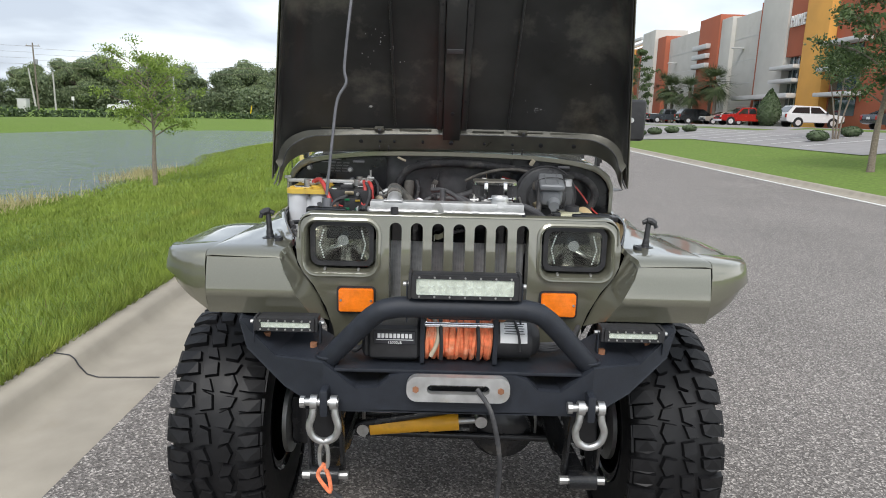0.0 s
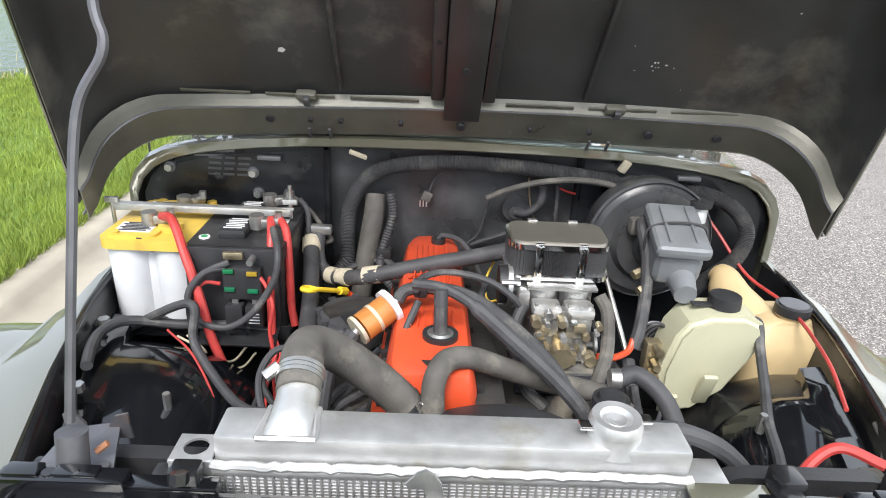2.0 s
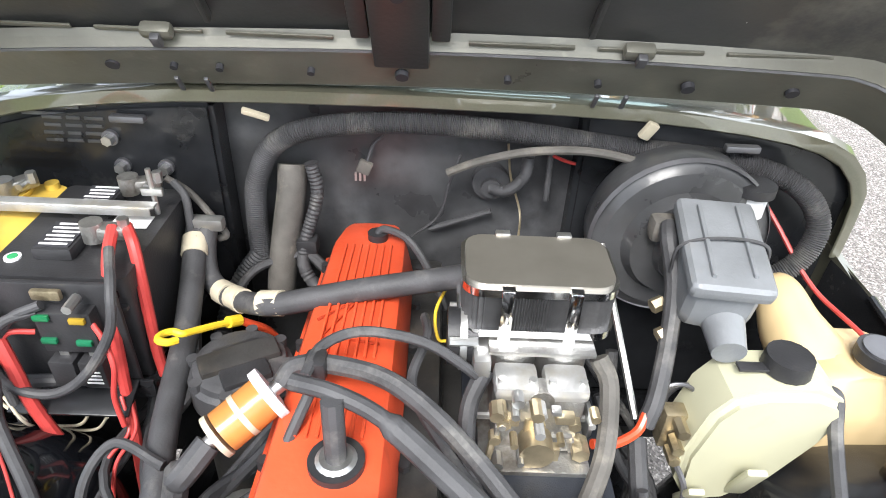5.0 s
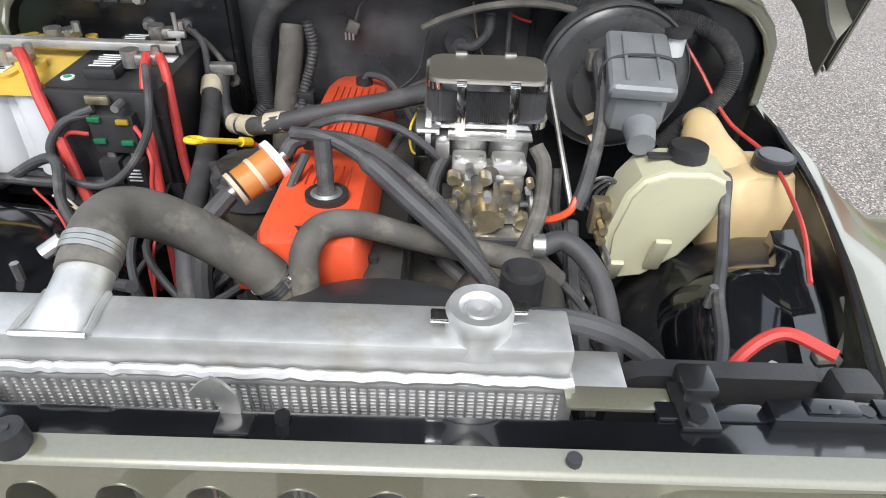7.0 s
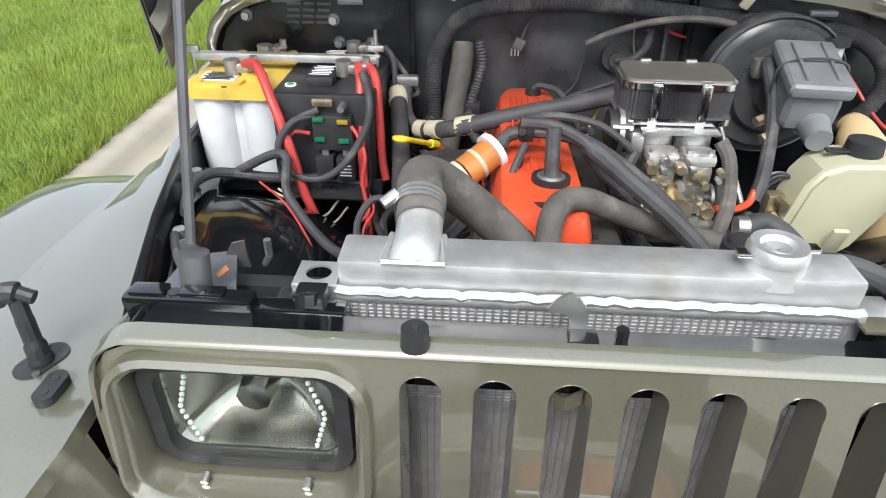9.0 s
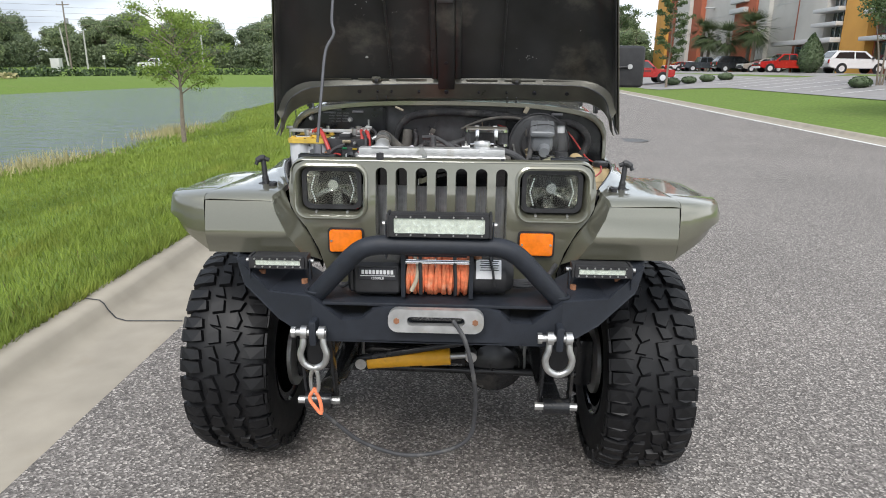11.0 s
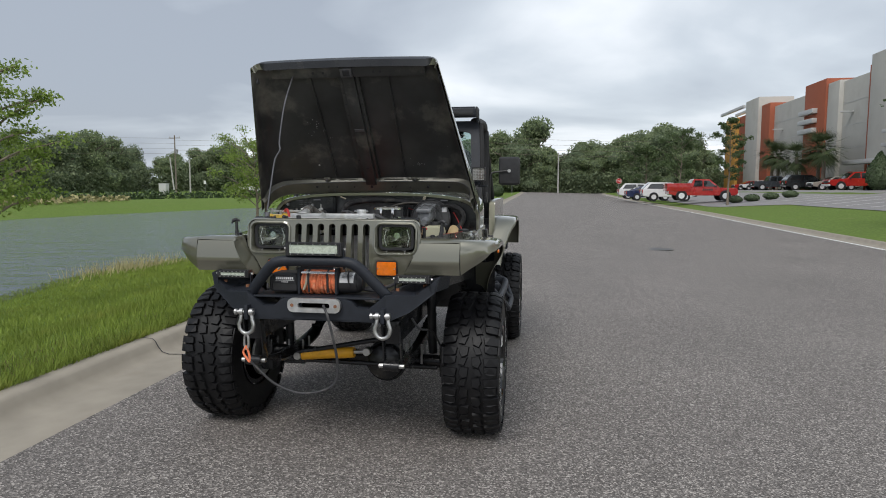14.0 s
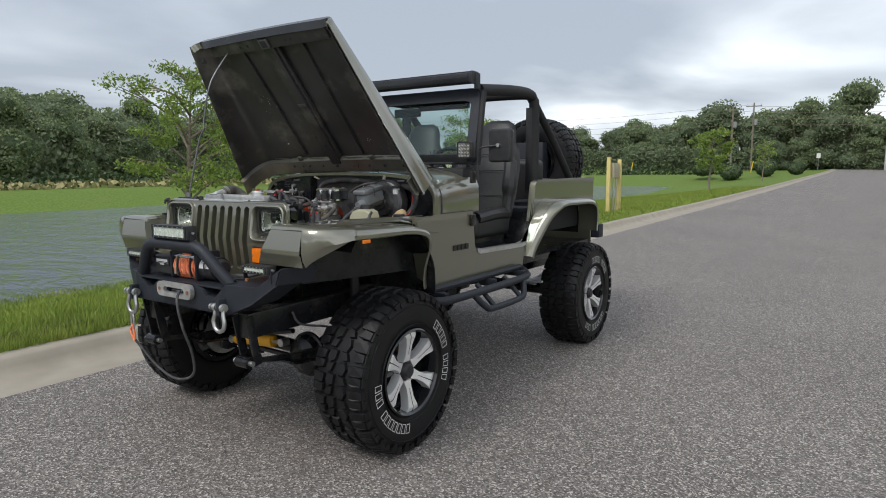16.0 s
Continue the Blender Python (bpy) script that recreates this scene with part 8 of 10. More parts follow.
for i in range(16):
    x, z = 0.12 + 0.11 * rs.random(), 1.085 + 0.10 * rs.random()
    y = 0.522 - 0.012 * rs.random()
    P("carb_screw", Cy((x, y, z), (x, y - 0.012 - 0.012 * rs.random(), z), 0.004 + 0.004 * rs.random(), n=8), rs.choice(["brass", "zinc", "alu"]), cb)
for i in range(10):
    x, y, z = 0.115 + 0.115 * rs.random(), 0.50 + 0.03 * rs.random(), 1.075 + 0.10 * rs.random()
    P("carb_link", Bx((x, y, z), (0.006 + 0.025 * rs.random(), 0.012, 0.006 + 0.02 * rs.random()), 0.002), rs.choice(["brass", "zinc", "cast"]), cb)
P("carb_spring", Tb([(0.12, 0.505, 1.12), (0.115, 0.49, 1.09), (0.13, 0.485, 1.075)], 0.004, 6), "brass", cb)
P("accelerator_pump", Cy((0.172, 0.50, 1.10), (0.172, 0.53, 1.10), 0.02, n=18), "brass", cb)
P("fuel_banjo", Cy((0.225, 0.51, 1.09), (0.225, 0.535, 1.09), 0.011, n=6), "brass", cb)
P("choke_housing", Cy((0.066, 0.60, 1.188), (0.10, 0.60, 1.188), 0.034, n=24), "black_plastic", cb)
P("choke_ring", revolve(bmesh.new(), [(0.086, 0.036), (0.086, 0.040), (0.094, 0.040), (0.094, 0.036)], 24, "X", (-0.006, 0.60, 1.188), close=True), "zinc", cb)
for i in range(3):
    a = i * 2.1 + 0.5
    P("choke_screw", Cy((0.068, 0.60 + 0.036 * math.cos(a), 1.188 + 0.036 * math.sin(a)), (0.10, 0.60 + 0.036 * math.cos(a), 1.188 + 0.036 * math.sin(a)), 0.006, n=8), "zinc", cb)
P("choke_bracket", Bx((0.105, 0.57, 1.185), (0.02, 0.05, 0.03), 0.004), "zinc", cb)


def rr_block(cx, cy, w, d, r, z0, z1):
    bm_ = bmesh.new()
    o = rrect(cx, cy, w, d, r, 5)
    loft(bm_, [[(x, y, z) for x, y in o] for z in (z0, z1)], closed=True, caps=True)
    return bm_


AF = (0.166, 0.632)
af = P("air_filter", rr_block(*AF, 0.160, 0.092, 0.022, 1.215, 1.266), "filter_mesh", label="rectangular open air filter with bronze lid and chrome clips")
bm = bmesh.new()
o = rrect(*AF, 0.172, 0.104, 0.024, 12)
ring, per = [], []
for i, (x0, y0) in enumerate(o):
    x1, y1 = o[(i + 1) % len(o)]
    m_ = max(1, int(math.hypot(x1 - x0, y1 - y0) / 0.0016))
    ring += [(x0 + (x1 - x0) * q / m_, y0 + (y1 - y0) * q / m_) for q in range(m_)]
for i, (x, y) in enumerate(ring):
    d = (Vector((AF[0] - x, AF[1] - y, 0))).normalized() * (0.0032 if i % 2 else 0.0)
    per.append((x + d.x, y + d.y))
loft(bm, [[(x, y, z) for x, y in per] for z in (1.218, 1.264)], closed=True)
P("pleats", bm, "filter_mesh", af, "pleated dark gauze", angle=10)
P("base_tray", rr_block(*AF, 0.180, 0.112, 0.026, 1.209, 1.219), "chrome", af)
P("lid", rr_block(*AF, 0.176, 0.108, 0.025, 1.264, 1.274), "chrome", af, "chrome rim")
P("lid_top", rr_block(*AF, 0.166, 0.098, 0.022, 1.274, 1.279), "smoke", af, "brushed bronze lid")
for sx in (-1, 1):
    P("clip_strap", Bx((AF[0] + sx * 0.037, AF[1] - 0.0565, 1.235), (0.014, 0.003, 0.075), 0.001), "chrome", af)
    P("clip_hook", Bx((AF[0] + sx * 0.037, AF[1] - 0.050, 1.276), (0.014, 0.016, 0.003), 0.001), "chrome", af)
    P("clip_hook", Bx((AF[0] + sx * 0.037, AF[1] + 0.052, 1.278), (0.018, 0.01, 0.008), 0.002), "zinc", af)

# hoses over the engine
shift()
HH = [(-0.300, 0.765, 1.205), (-0.300, 0.742, 1.175), (-0.290, 0.718, 1.150), (-0.262, 0.690, 1.143), (-0.225, 0.655, 1.158), (-0.174, 0.624, 1.180), (-0.12, 0.620, 1.196), (-0.059, 0.622, 1.211), (0.0, 0.622, 1.224), (0.05, 0.615, 1.240), (0.085, 0.605, 1.255)]
TAP = P("heater_hose", Tb(HH, 0.0155, 12), "hose", label="black heater hose with cream tape bands")
for a_, b_ in (((-0.268, 0.695, 1.143), (-0.252, 0.681, 1.147)), ((-0.243, 0.673, 1.151), (-0.222, 0.653, 1.160)), ((-0.190, 0.633, 1.1745), (-0.160, 0.623, 1.184))):
    P("tape_band", Cy(a_, b_, 0.0175, n=14), "tape", TAP)
P("main_hose", Tb([(-0.318, 0.775, 1.20), (-0.312, 0.745, 1.193), (-0.302, 0.68, 1.160), (-0.290, 0.60, 1.130), (-0.278, 0.50, 1.112), (-0.262, 0.42, 1.10), (-0.250, 0.36, 1.07), (-0.24, 0.31, 0.98)], 0.0165, 12), "hose", label="long black hose along the engine side")
P("hose_sleeve", Cy((-0.314, 0.752, 1.194), (-0.309, 0.725, 1.182), 0.019, n=14), "tape")
shift(-0.012, -0.048, 0.0)
P("hose_tap", Bx((-0.285, 0.81, 1.215), (0.05, 0.02, 0.02), 0.006), "zinc")
shift(-0.003, -0.058, 0.018)
fl = P("fuel_filter", Cy((-0.168, 0.462, 1.176), (-0.130, 0.492, 1.196), 0.024, n=24), "fuel_amber", label="amber glass fuel filter with pale end")
d_ = Vector((0.038, 0.030, 0.020)).normalized()
c_ = Vector((-0.130, 0.492, 1.196))
P("filter_end", Cy(c_, c_ + d_ * 0.010, 0.030, 0.030, 24), "clear_plastic", fl)
P("filter_end", Cy(c_ - d_ * 0.062, c_ - d_ * 0.056, 0.025, 0.025, 24), "tape", fl)
P("filter_paper", Cy(c_ - d_ * 0.030, c_ - d_ * 0.024, 0.0247, 0.0247, 24), "tape", fl)
P("filter_nozzle", Cy(c_ + d_ * 0.01, c_ + d_ * 0.03, 0.008, n=12), "zinc", fl)
P("filter_nozzle", Cy(c_ - d_ * 0.075, c_ - d_ * 0.06, 0.008, n=12), "zinc", fl)
P("fuel_hose", Tb([c_ + d_ * 0.02, c_ + d_ * 0.04 + Vector((0, 0.002, 0.006)), (-0.06, 0.512, 1.226), (0.0, 0.495, 1.222), (0.06, 0.455, 1.20), (0.12, 0.40, 1.165), (0.15, 0.37, 1.13)], 0.0105, 10), "hose", label="black fuel hose over the valve cover")
P("hose_clip", Bx((-0.078, 0.510, 1.226), (0.024, 0.028, 0.028), 0.008), "black_plastic")
P("fuel_hose_low", Tb([c_ - d_ * 0.07, c_ - d_ * 0.10 + Vector((0, -0.01, -0.008)), (-0.215, 0.44, 1.13), (-0.225, 0.41, 1.05), (-0.22, 0.40, 0.95)], 0.0135, 10), "hose")
P("breather_hose", Tb([(-0.088, 0.452, 1.262), (-0.045, 0.437, 1.264), (0.0, 0.425, 1.245), (0.06, 0.395, 1.205), (0.12, 0.36, 1.165), (0.16, 0.335, 1.13), (0.19, 0.33, 1.08)], [0.0085, 0.0085, 0.0125, 0.0125, 0.0125, 0.0125], 10), "hose", label="thick black breather hose")
P("vacuum_hose", Tb([(-0.085, 0.485, 1.235), (-0.075, 0.53, 1.235), (-0.035, 0.555, 1.235), (0.03, 0.553, 1.225), (0.075, 0.545, 1.20), (0.10, 0.55, 1.17)], 0.006, 8), "hose")
P("plug_lead", Tb([(0.03, 0.66, 1.17), (0.035, 0.60, 1.19), (0.02, 0.53, 1.18), (0.06, 0.46, 1.16), (0.11, 0.41, 1.13)], 0.006, 8), "hose")
P("plug_lead", Tb([(-0.08, 0.475, 1.22), (-0.10, 0.44, 1.18), (-0.12, 0.41, 1.12), (-0.13, 0.40, 1.04)], 0.006, 8), "hose")
P("carb_hose", Tb([(0.102, 0.555, 1.185), (0.085, 0.53, 1.15), (0.085, 0.49, 1.11), (0.10, 0.45, 1.08), (0.13, 0.43, 1.06)], 0.0105, 10), "hose")
P("carb_hose", Tb([(0.232, 0.57, 1.195), (0.245, 0.55, 1.17), (0.235, 0.49, 1.13), (0.21, 0.44, 1.10), (0.19, 0.41, 1.06)], 0.0115, 10), "dusty_hose")
P("red_hose", Tb([(0.232, 0.525, 1.10), (0.26, 0.53, 1.095), (0.29, 0.545, 1.10), (0.302, 0.56, 1.115)], 0.006, 8), "orange_engine", label="short orange hose")
P("servo_hose", Tb([(0.302, 0.555, 1.10), (0.315, 0.575, 1.13), (0.335, 0.63, 1.17), (0.345, 0.68, 1.22), (0.34, 0.72, 1.262), (0.345, 0.745, 1.27)], 0.0115, 10), "hose", label="black brake servo hose")
P("throttle_rod", Cy((0.28, 0.80, 1.20), (0.31, 0.60, 1.06), 0.005, n=8), "zinc")
P("harness_right", Tb([(0.30, 0.56, 1.07), (0.295, 0.48, 1.03), (0.30, 0.38, 0.99), (0.30, 0.28, 0.95)], 0.012, 10), "hose")

# oil dipstick
shift()
P("dipstick", Tb([(-0.236, 0.634, 1.139), (-0.250, 0.610, 1.152), (-0.267, 0.578, 1.169), (-0.273, 0.567, 1.175), (-0.285, 0.568, 1.177), (-0.293, 0.556, 1.182), (-0.290, 0.541, 1.187), (-0.278, 0.539, 1.186), (-0.271, 0.548, 1.182)], 0.0048, 8), "dip_yellow", label="yellow dipstick loop")
P("dipstick_collar", Cy((-0.239, 0.629, 1.142), (-0.229, 0.645, 1.133), 0.0082, n=10), "dip_yellow")
P("dipstick_tube", Tb([(-0.229, 0.645, 1.133), (-0.19, 0.67, 1.08), (-0.16, 0.68, 0.95)], 0.006, 8), "orange_engine")
# distributor-like round cap
shift(0.021, -0.124, 0.086)
dc = P("distributor_cap", revolve(bmesh.new(), [(1.0, 0.066), (1.035, 0.066), (1.04, 0.060), (1.048, 0.058), (1.052, 0.05), (1.054, 0.001)], 32, "Z", (-0.228, 0.69, 0)), "hose", label="round black plastic canister with clipped lid")
P("cap_bridge", Bx((-0.228, 0.69, 1.054), (0.10, 0.038, 0.012), 0.005, rot=Euler((0, 0, 0.5)).to_matrix()), "dist", dc)
P("cap_bridge", Bx((-0.222, 0.68, 1.052), (0.06, 0.075, 0.012), 0.005, rot=Euler((0, 0, 0.5)).to_matrix()), "black_plastic", dc)
for i in range(8):
    a = i * math.pi / 4
    P("cap_tower", Cy((-0.228 + 0.058 * math.cos(a), 0.69 + 0.058 * math.sin(a), 1.02), (-0.228 + 0.060 * math.cos(a), 0.69 + 0.060 * math.sin(a), 1.050), 0.008, n=10), "hose", dc)
P("canister_body", Cy((-0.228, 0.69, 0.82), (-0.228, 0.69, 1.0), 0.058, n=24), "dist", dc)
shift(0.0, -0.045, 0.01)
P("fuel_pump", Cy((-0.17, 0.45, 0.98), (-0.17, 0.45, 1.04), 0.035, n=20), "cast")
P("blue_clip", Bx((-0.15, 0.405, 1.02), (0.02, 0.012, 0.02), 0.004), "blue")
# assorted wiring on the filter side
rs = random.Random(21)
for i in range(4):
    x0, y0 = -0.36 + 0.05 * rs.random(), 0.70 + 0.08 * rs.random()
    P("harness", Tb([(x0, y0, 1.13 + 0.04 * rs.random()), (x0 + 0.02 * rs.random(), y0 - 0.1, 1.03), (x0 + 0.06 * rs.random(), y0 - 0.2 - 0.1 * rs.random(), 1.0 + 0.05 * rs.random()), (-0.20 + 0.1 * rs.random(), 0.35, 0.92)], 0.004 + 0.004 * rs.random(), 8), "hose")
for i in range(6):
    y0 = 0.40 + 0.16 * rs.random()
    P("harness", Tb([(-0.15, y0, 1.04 + 0.05 * rs.random()), (-0.22, y0 - 0.06, 1.0 + 0.04 * rs.random()), (-0.27, y0 - 0.1, 0.94), (-0.33, y0 - 0.05, 0.9)], 0.005 + 0.004 * rs.random(), 8), "hose")
for i in range(7):
    y0 = 0.45 + 0.35 * rs.random()
    P("harness", Tb([(0.22 + 0.08 * rs.random(), y0, 1.0 + 0.1 * rs.random()), (0.30, y0 - 0.05, 0.98 + 0.05 * rs.random()), (0.36, y0 - 0.1, 0.92), (0.33, y0 - 0.2, 0.86)], 0.004 + 0.005 * rs.random(), 8), "hose")
P("black_loop", Tb([(-0.25, 0.46, 1.11), (-0.31, 0.48, 1.12), (-0.335, 0.44, 1.09), (-0.31, 0.38, 1.05), (-0.25, 0.34, 1.02)], 0.006, 8), "hose")

# ---- batteries ----
shift()
def yellow_battery():
    b = P("battery", rr_block(-0.583, 0.693, 0.172, 0.214, 0.028, 1.229, 1.247), "yellow", label="yellow-topped grey spiral-cell battery, dusty on top")
    for i in range(2):
        for j in range(3):
            P("cell", Cy((-0.625 + 0.084 * i, 0.634 + 0.059 * j, 1.085), (-0.625 + 0.084 * i, 0.634 + 0.059 * j, 1.230), 0.040, 0.042, n=28), "white_plastic", b, "grey-white cell cylinder")
    P("cell_core", Bx((-0.583, 0.693, 1.15), (0.12, 0.16, 0.13), 0.01), "white_plastic", b)
    P("top_step", rr_block(-0.600, 0.765, 0.11, 0.055, 0.02, 1.247, 1.254), "yellow", b)
    P("top_step", rr_block(-0.612, 0.635, 0.09, 0.075, 0.02, 1.247, 1.252), "yellow", b)
    P("label_panel", Bx((-0.615, 0.640, 1.2525), (0.066, 0.045, 0.002)), "label", b, smooth=False)
    for q in range(6):
        P("label_line", Bx((-0.617 + 0.006 * (q % 2), 0.622 + q * 0.0072, 1.254), (0.052, 0.0038, 0.001)), "label_dark", b, smooth=False)
    P("label_panel", Bx((-0.605, 0.768, 1.2545), (0.07, 0.020, 0.002)), "label", b, smooth=False)
    P("label_line", Bx((-0.605, 0.768, 1.256), (0.055, 0.010, 0.001)), "label_dark", b, smooth=False)
    P("round_badge", Cy((-0.594, 0.606, 1.247), (-0.594, 0.606, 1.2495), 0.010, n=20), "label_dark", b)
    for x, y in ((-0.645, 0.610), (-0.625, 0.785), (-0.525, 0.790)):
        P("vent_plug", Cy((x, y, 1.246), (x, y, 1.256), 0.010, n=14), "yellow", b)
    P("post_ring", Cy((-0.556, 0.650, 1.247), (-0.556, 0.650, 1.258), 0.022, n=20), "yellow", b)
    return b


def clamp(x, y, z, parent, ang=0.0):
    c = P("terminal_clamp", Bx((x, y, z + 0.010), (0.045, 0.022, 0.018), 0.005, rot=Euler((0, 0, ang)).to_matrix()), "cast", parent, "grey lead terminal clamp")
    P("clamp_ring", Cy((x - 0.02 * math.cos(ang), y - 0.02 * math.sin(ang), z - 0.002), (x - 0.02 * math.cos(ang), y - 0.02 * math.sin(ang), z + 0.024), 0.014, n=16), "cast", parent)
    P("clamp_bolt", Cy((x + 0.01, y - 0.018, z + 0.014), (x + 0.01, y + 0.018, z + 0.014), 0.005, n=8), "zinc", parent)
    P("clamp_nut", Cy((x + 0.02, y, z + 0.014), (x + 0.02, y, z + 0.03), 0.007, n=6), "zinc", parent)


yb = yellow_battery()
clamp(-0.575, 0.655, 1.256, yb, 0.2)
clamp(-0.553, 0.765, 1.256, yb, 0.9)
bb = P("battery", rr_block(-0.416, 0.688, 0.166, 0.214, 0.008, 1.085, 1.222), "black_plastic", label="black lead-acid battery with a ribbed lid")
P("battery_lid", rr_block(-0.416, 0.685, 0.172, 0.220, 0.010, 1.222, 1.250), "black_plastic", bb)
for q in range(2):
    yc = 0.640 + 0.098 * q
    P("cell_cover", Bx((-0.430, yc, 1.258), (0.050, 0.066, 0.018), 0.006), "black_plastic", bb)
    P("cover_label", Bx((-0.430, yc, 1.2675), (0.042, 0.056, 0.001)), "label_dark", bb, smooth=False)
    for k_ in range(6):
        P("label_line", Bx((-0.430 + 0.003 * (k_ % 2), yc - 0.022 + 0.009 * k_, 1.2685), (0.034, 0.0036, 0.0006)), "label", bb, smooth=False)
P("state_eye", Cy((-0.480, 0.610, 1.250), (-0.480, 0.610, 1.2525), 0.010, n=18), "label", bb)
P("eye_centre", Cy((-0.480, 0.610, 1.2525), (-0.480, 0.610, 1.2535), 0.006, n=18), "leaf_dot", bb)
P("side_label", Bx((-0.372, 0.700, 1.2515), (0.05, 0.03, 0.001)), "label", bb, smooth=False)
P("lid_grip", Bx((-0.416, 0.573, 1.228), (0.15, 0.008, 0.010), 0.002), "black_paint", bb)
for q in (-0.055, -0.02, 0.02, 0.055):
    P("grip_slot", Bx((-0.416 + q, 0.5715, 1.214), (0.026, 0.010, 0.012), 0.001), "label_dark", bb)
P("lid_step", Bx((-0.416, 0.576, 1.206), (0.162, 0.008, 0.006), 0.002), "black_plastic", bb)
clamp(-0.372, 0.645, 1.262, bb, 0.1)
clamp(-0.378, 0.770, 1.262, bb, 0.3)
P("battery_tray", Bx((-0.51, 0.690, 1.079), (0.38, 0.26, 0.010), 0.004), "bay", label="black battery tray")
P("tray_lip", Bx((-0.51, 0.558, 1.086), (0.38, 0.006, 0.03), 0.002), "bay")
hb = P("hold_down_bar", Bx((-0.512, 0.704, 1.276), (0.350, 0.016, 0.003), 0.001), "alu", label="aluminium battery hold-down bar")
P("bar_web", Bx((-0.512, 0.695, 1.270), (0.340, 0.003, 0.011), 0.0008), "alu", hb)
P("hold_rod", Cy((-0.345, 0.722, 1.09), (-0.348, 0.728, 1.318), 0.0038, n=8), "zinc", hb)
P("hold_rod", Cy((-0.684, 0.698, 1.09), (-0.684, 0.698, 1.290), 0.0038, n=8), "zinc", hb)
P("wing_nut", Bx((-0.684, 0.698, 1.284), (0.028, 0.008, 0.012), 0.003), "zinc", hb)
P("wing_nut", Bx((-0.348, 0.727, 1.284), (0.03, 0.008, 0.012), 0.003), "zinc", hb)

# relay and fuse panel in front of the black battery
shift(0.018, -0.138, 0.092)
fp = P("fuse_panel", Bx((-0.438, 0.702, 1.075), (0.165, 0.008, 0.17), 0.004), "black_plastic", label="black relay and fuse panel")
P("fuse_block", Bx((-0.415, 0.69, 1.10), (0.068, 0.022, 0.062), 0.004), "black_plastic", fp)
for i, (mx, mz, c) in enumerate(((-0.437, 1.125, (0.01, 0.13, 0.05)), (-0.396, 1.122, (0.30, 0.2, 0.02)), (-0.437, 1.09, (0.01, 0.11, 0.05)), (-0.396, 1.088, (0.01, 0.13, 0.06)))):
    P("fuse", Bx((mx, 0.677, mz), (0.019, 0.006, 0.008), 0.002), mat("fuse_%d" % i, c, 0.3), fp)
for i in range(2):
    P("relay", Bx((-0.432 + 0.036 * i, 0.686, 1.038), (0.031, 0.03, 0.042), 0.003), "black_plastic", fp)
    P("relay_top", Bx((-0.432 + 0.036 * i, 0.69, 1.066), (0.012, 0.01, 0.016), 0.001), "zinc", fp)
for k_ in range(4):
    P("relay_print", Bx((-0.396, 0.6705, 1.045 - 0.006 * k_), (0.02, 0.001, 0.0022)), "label", fp, smooth=False)
P("brass_strip", Bx((-0.43, 0.69, 1.150), (0.035, 0.008, 0.014), 0.003), "brass", fp)
P("stud", Cy((-0.395, 0.69, 1.148), (-0.395, 0.665, 1.148), 0.006, n=8), "zinc", fp)
P("panel_shelf", Bx((-0.43, 0.672, 1.0), (0.15, 0.05, 0.006), 0.002, rot=Euler((0.35, 0, 0)).to_matrix()), "bay", fp)

# cables
shift()


def cable(pts, r, m, label="", name="cable"):
    return P(name, Tb(pts, r, 10), m, label=label)


cable([(-0.570, 0.650, 1.272), (-0.540, 0.612, 1.285), (-0.522, 0.590, 1.275), (-0.498, 0.556, 1.240), (-0.479, 0.536, 1.20), (-0.462, 0.521, 1.15), (-0.449, 0.510, 1.10), (-0.418, 0.495, 1.02), (-0.382, 0.46, 0.94), (-0.35, 0.40, 0.85)], 0.0085, "red_wire", "thick red battery cable")
cable([(-0.366, 0.643, 1.278), (-0.356, 0.60, 1.265), (-0.353, 0.575, 1.225), (-0.352, 0.555, 1.15), (-0.346, 0.53, 1.06), (-0.33, 0.48, 0.95)], 0.0075, "red_wire", "thick red battery cable")
cable([(-0.352, 0.65, 1.278), (-0.334, 0.622, 1.265), (-0.327, 0.604, 1.21), (-0.323, 0.59, 1.13), (-0.316, 0.58, 1.09)], 0.0075, "red_wire", "thick faded red battery cable")
cable([(-0.352, 0.600, 1.277), (-0.332, 0.545, 1.253), (-0.338, 0.530, 1.207), (-0.373, 0.515, 1.152), (-0.415, 0.510, 1.123), (-0.460, 0.510, 1.128), (-0.482, 0.515, 1.157), (-0.483, 0.520, 1.185), (-0.458, 0.530, 1.216), (-0.426, 0.545, 1.223)], 0.0062, "hose", "black looped battery cable")
cable([(-0.418, 0.545, 1.232), (-0.455, 0.535, 1.215), (-0.488, 0.53, 1.16), (-0.485, 0.525, 1.10), (-0.46, 0.50, 1.04), (-0.41, 0.44, 0.98)], 0.006, "hose")
cable([(-0.437, 0.545, 1.19), (-0.462, 0.535, 1.195), (-0.478, 0.53, 1.17), (-0.472, 0.525, 1.14), (-0.452, 0.52, 1.11)], 0.0035, "red_wire")
cable([(-0.365, 0.545, 1.205), (-0.352, 0.535, 1.19), (-0.340, 0.52, 1.16), (-0.345, 0.51, 1.12), (-0.338, 0.50, 1.08)], 0.0035, "red_wire")
for i in range(2):
    cable([(-0.350 + 0.01 * i, 0.53, 1.10 - 0.01 * i), (-0.335 + 0.008 * i, 0.50, 1.07), (-0.352 + 0.012 * i, 0.46, 1.05), (-0.34, 0.42, 0.98)], 0.0025, "red_wire")
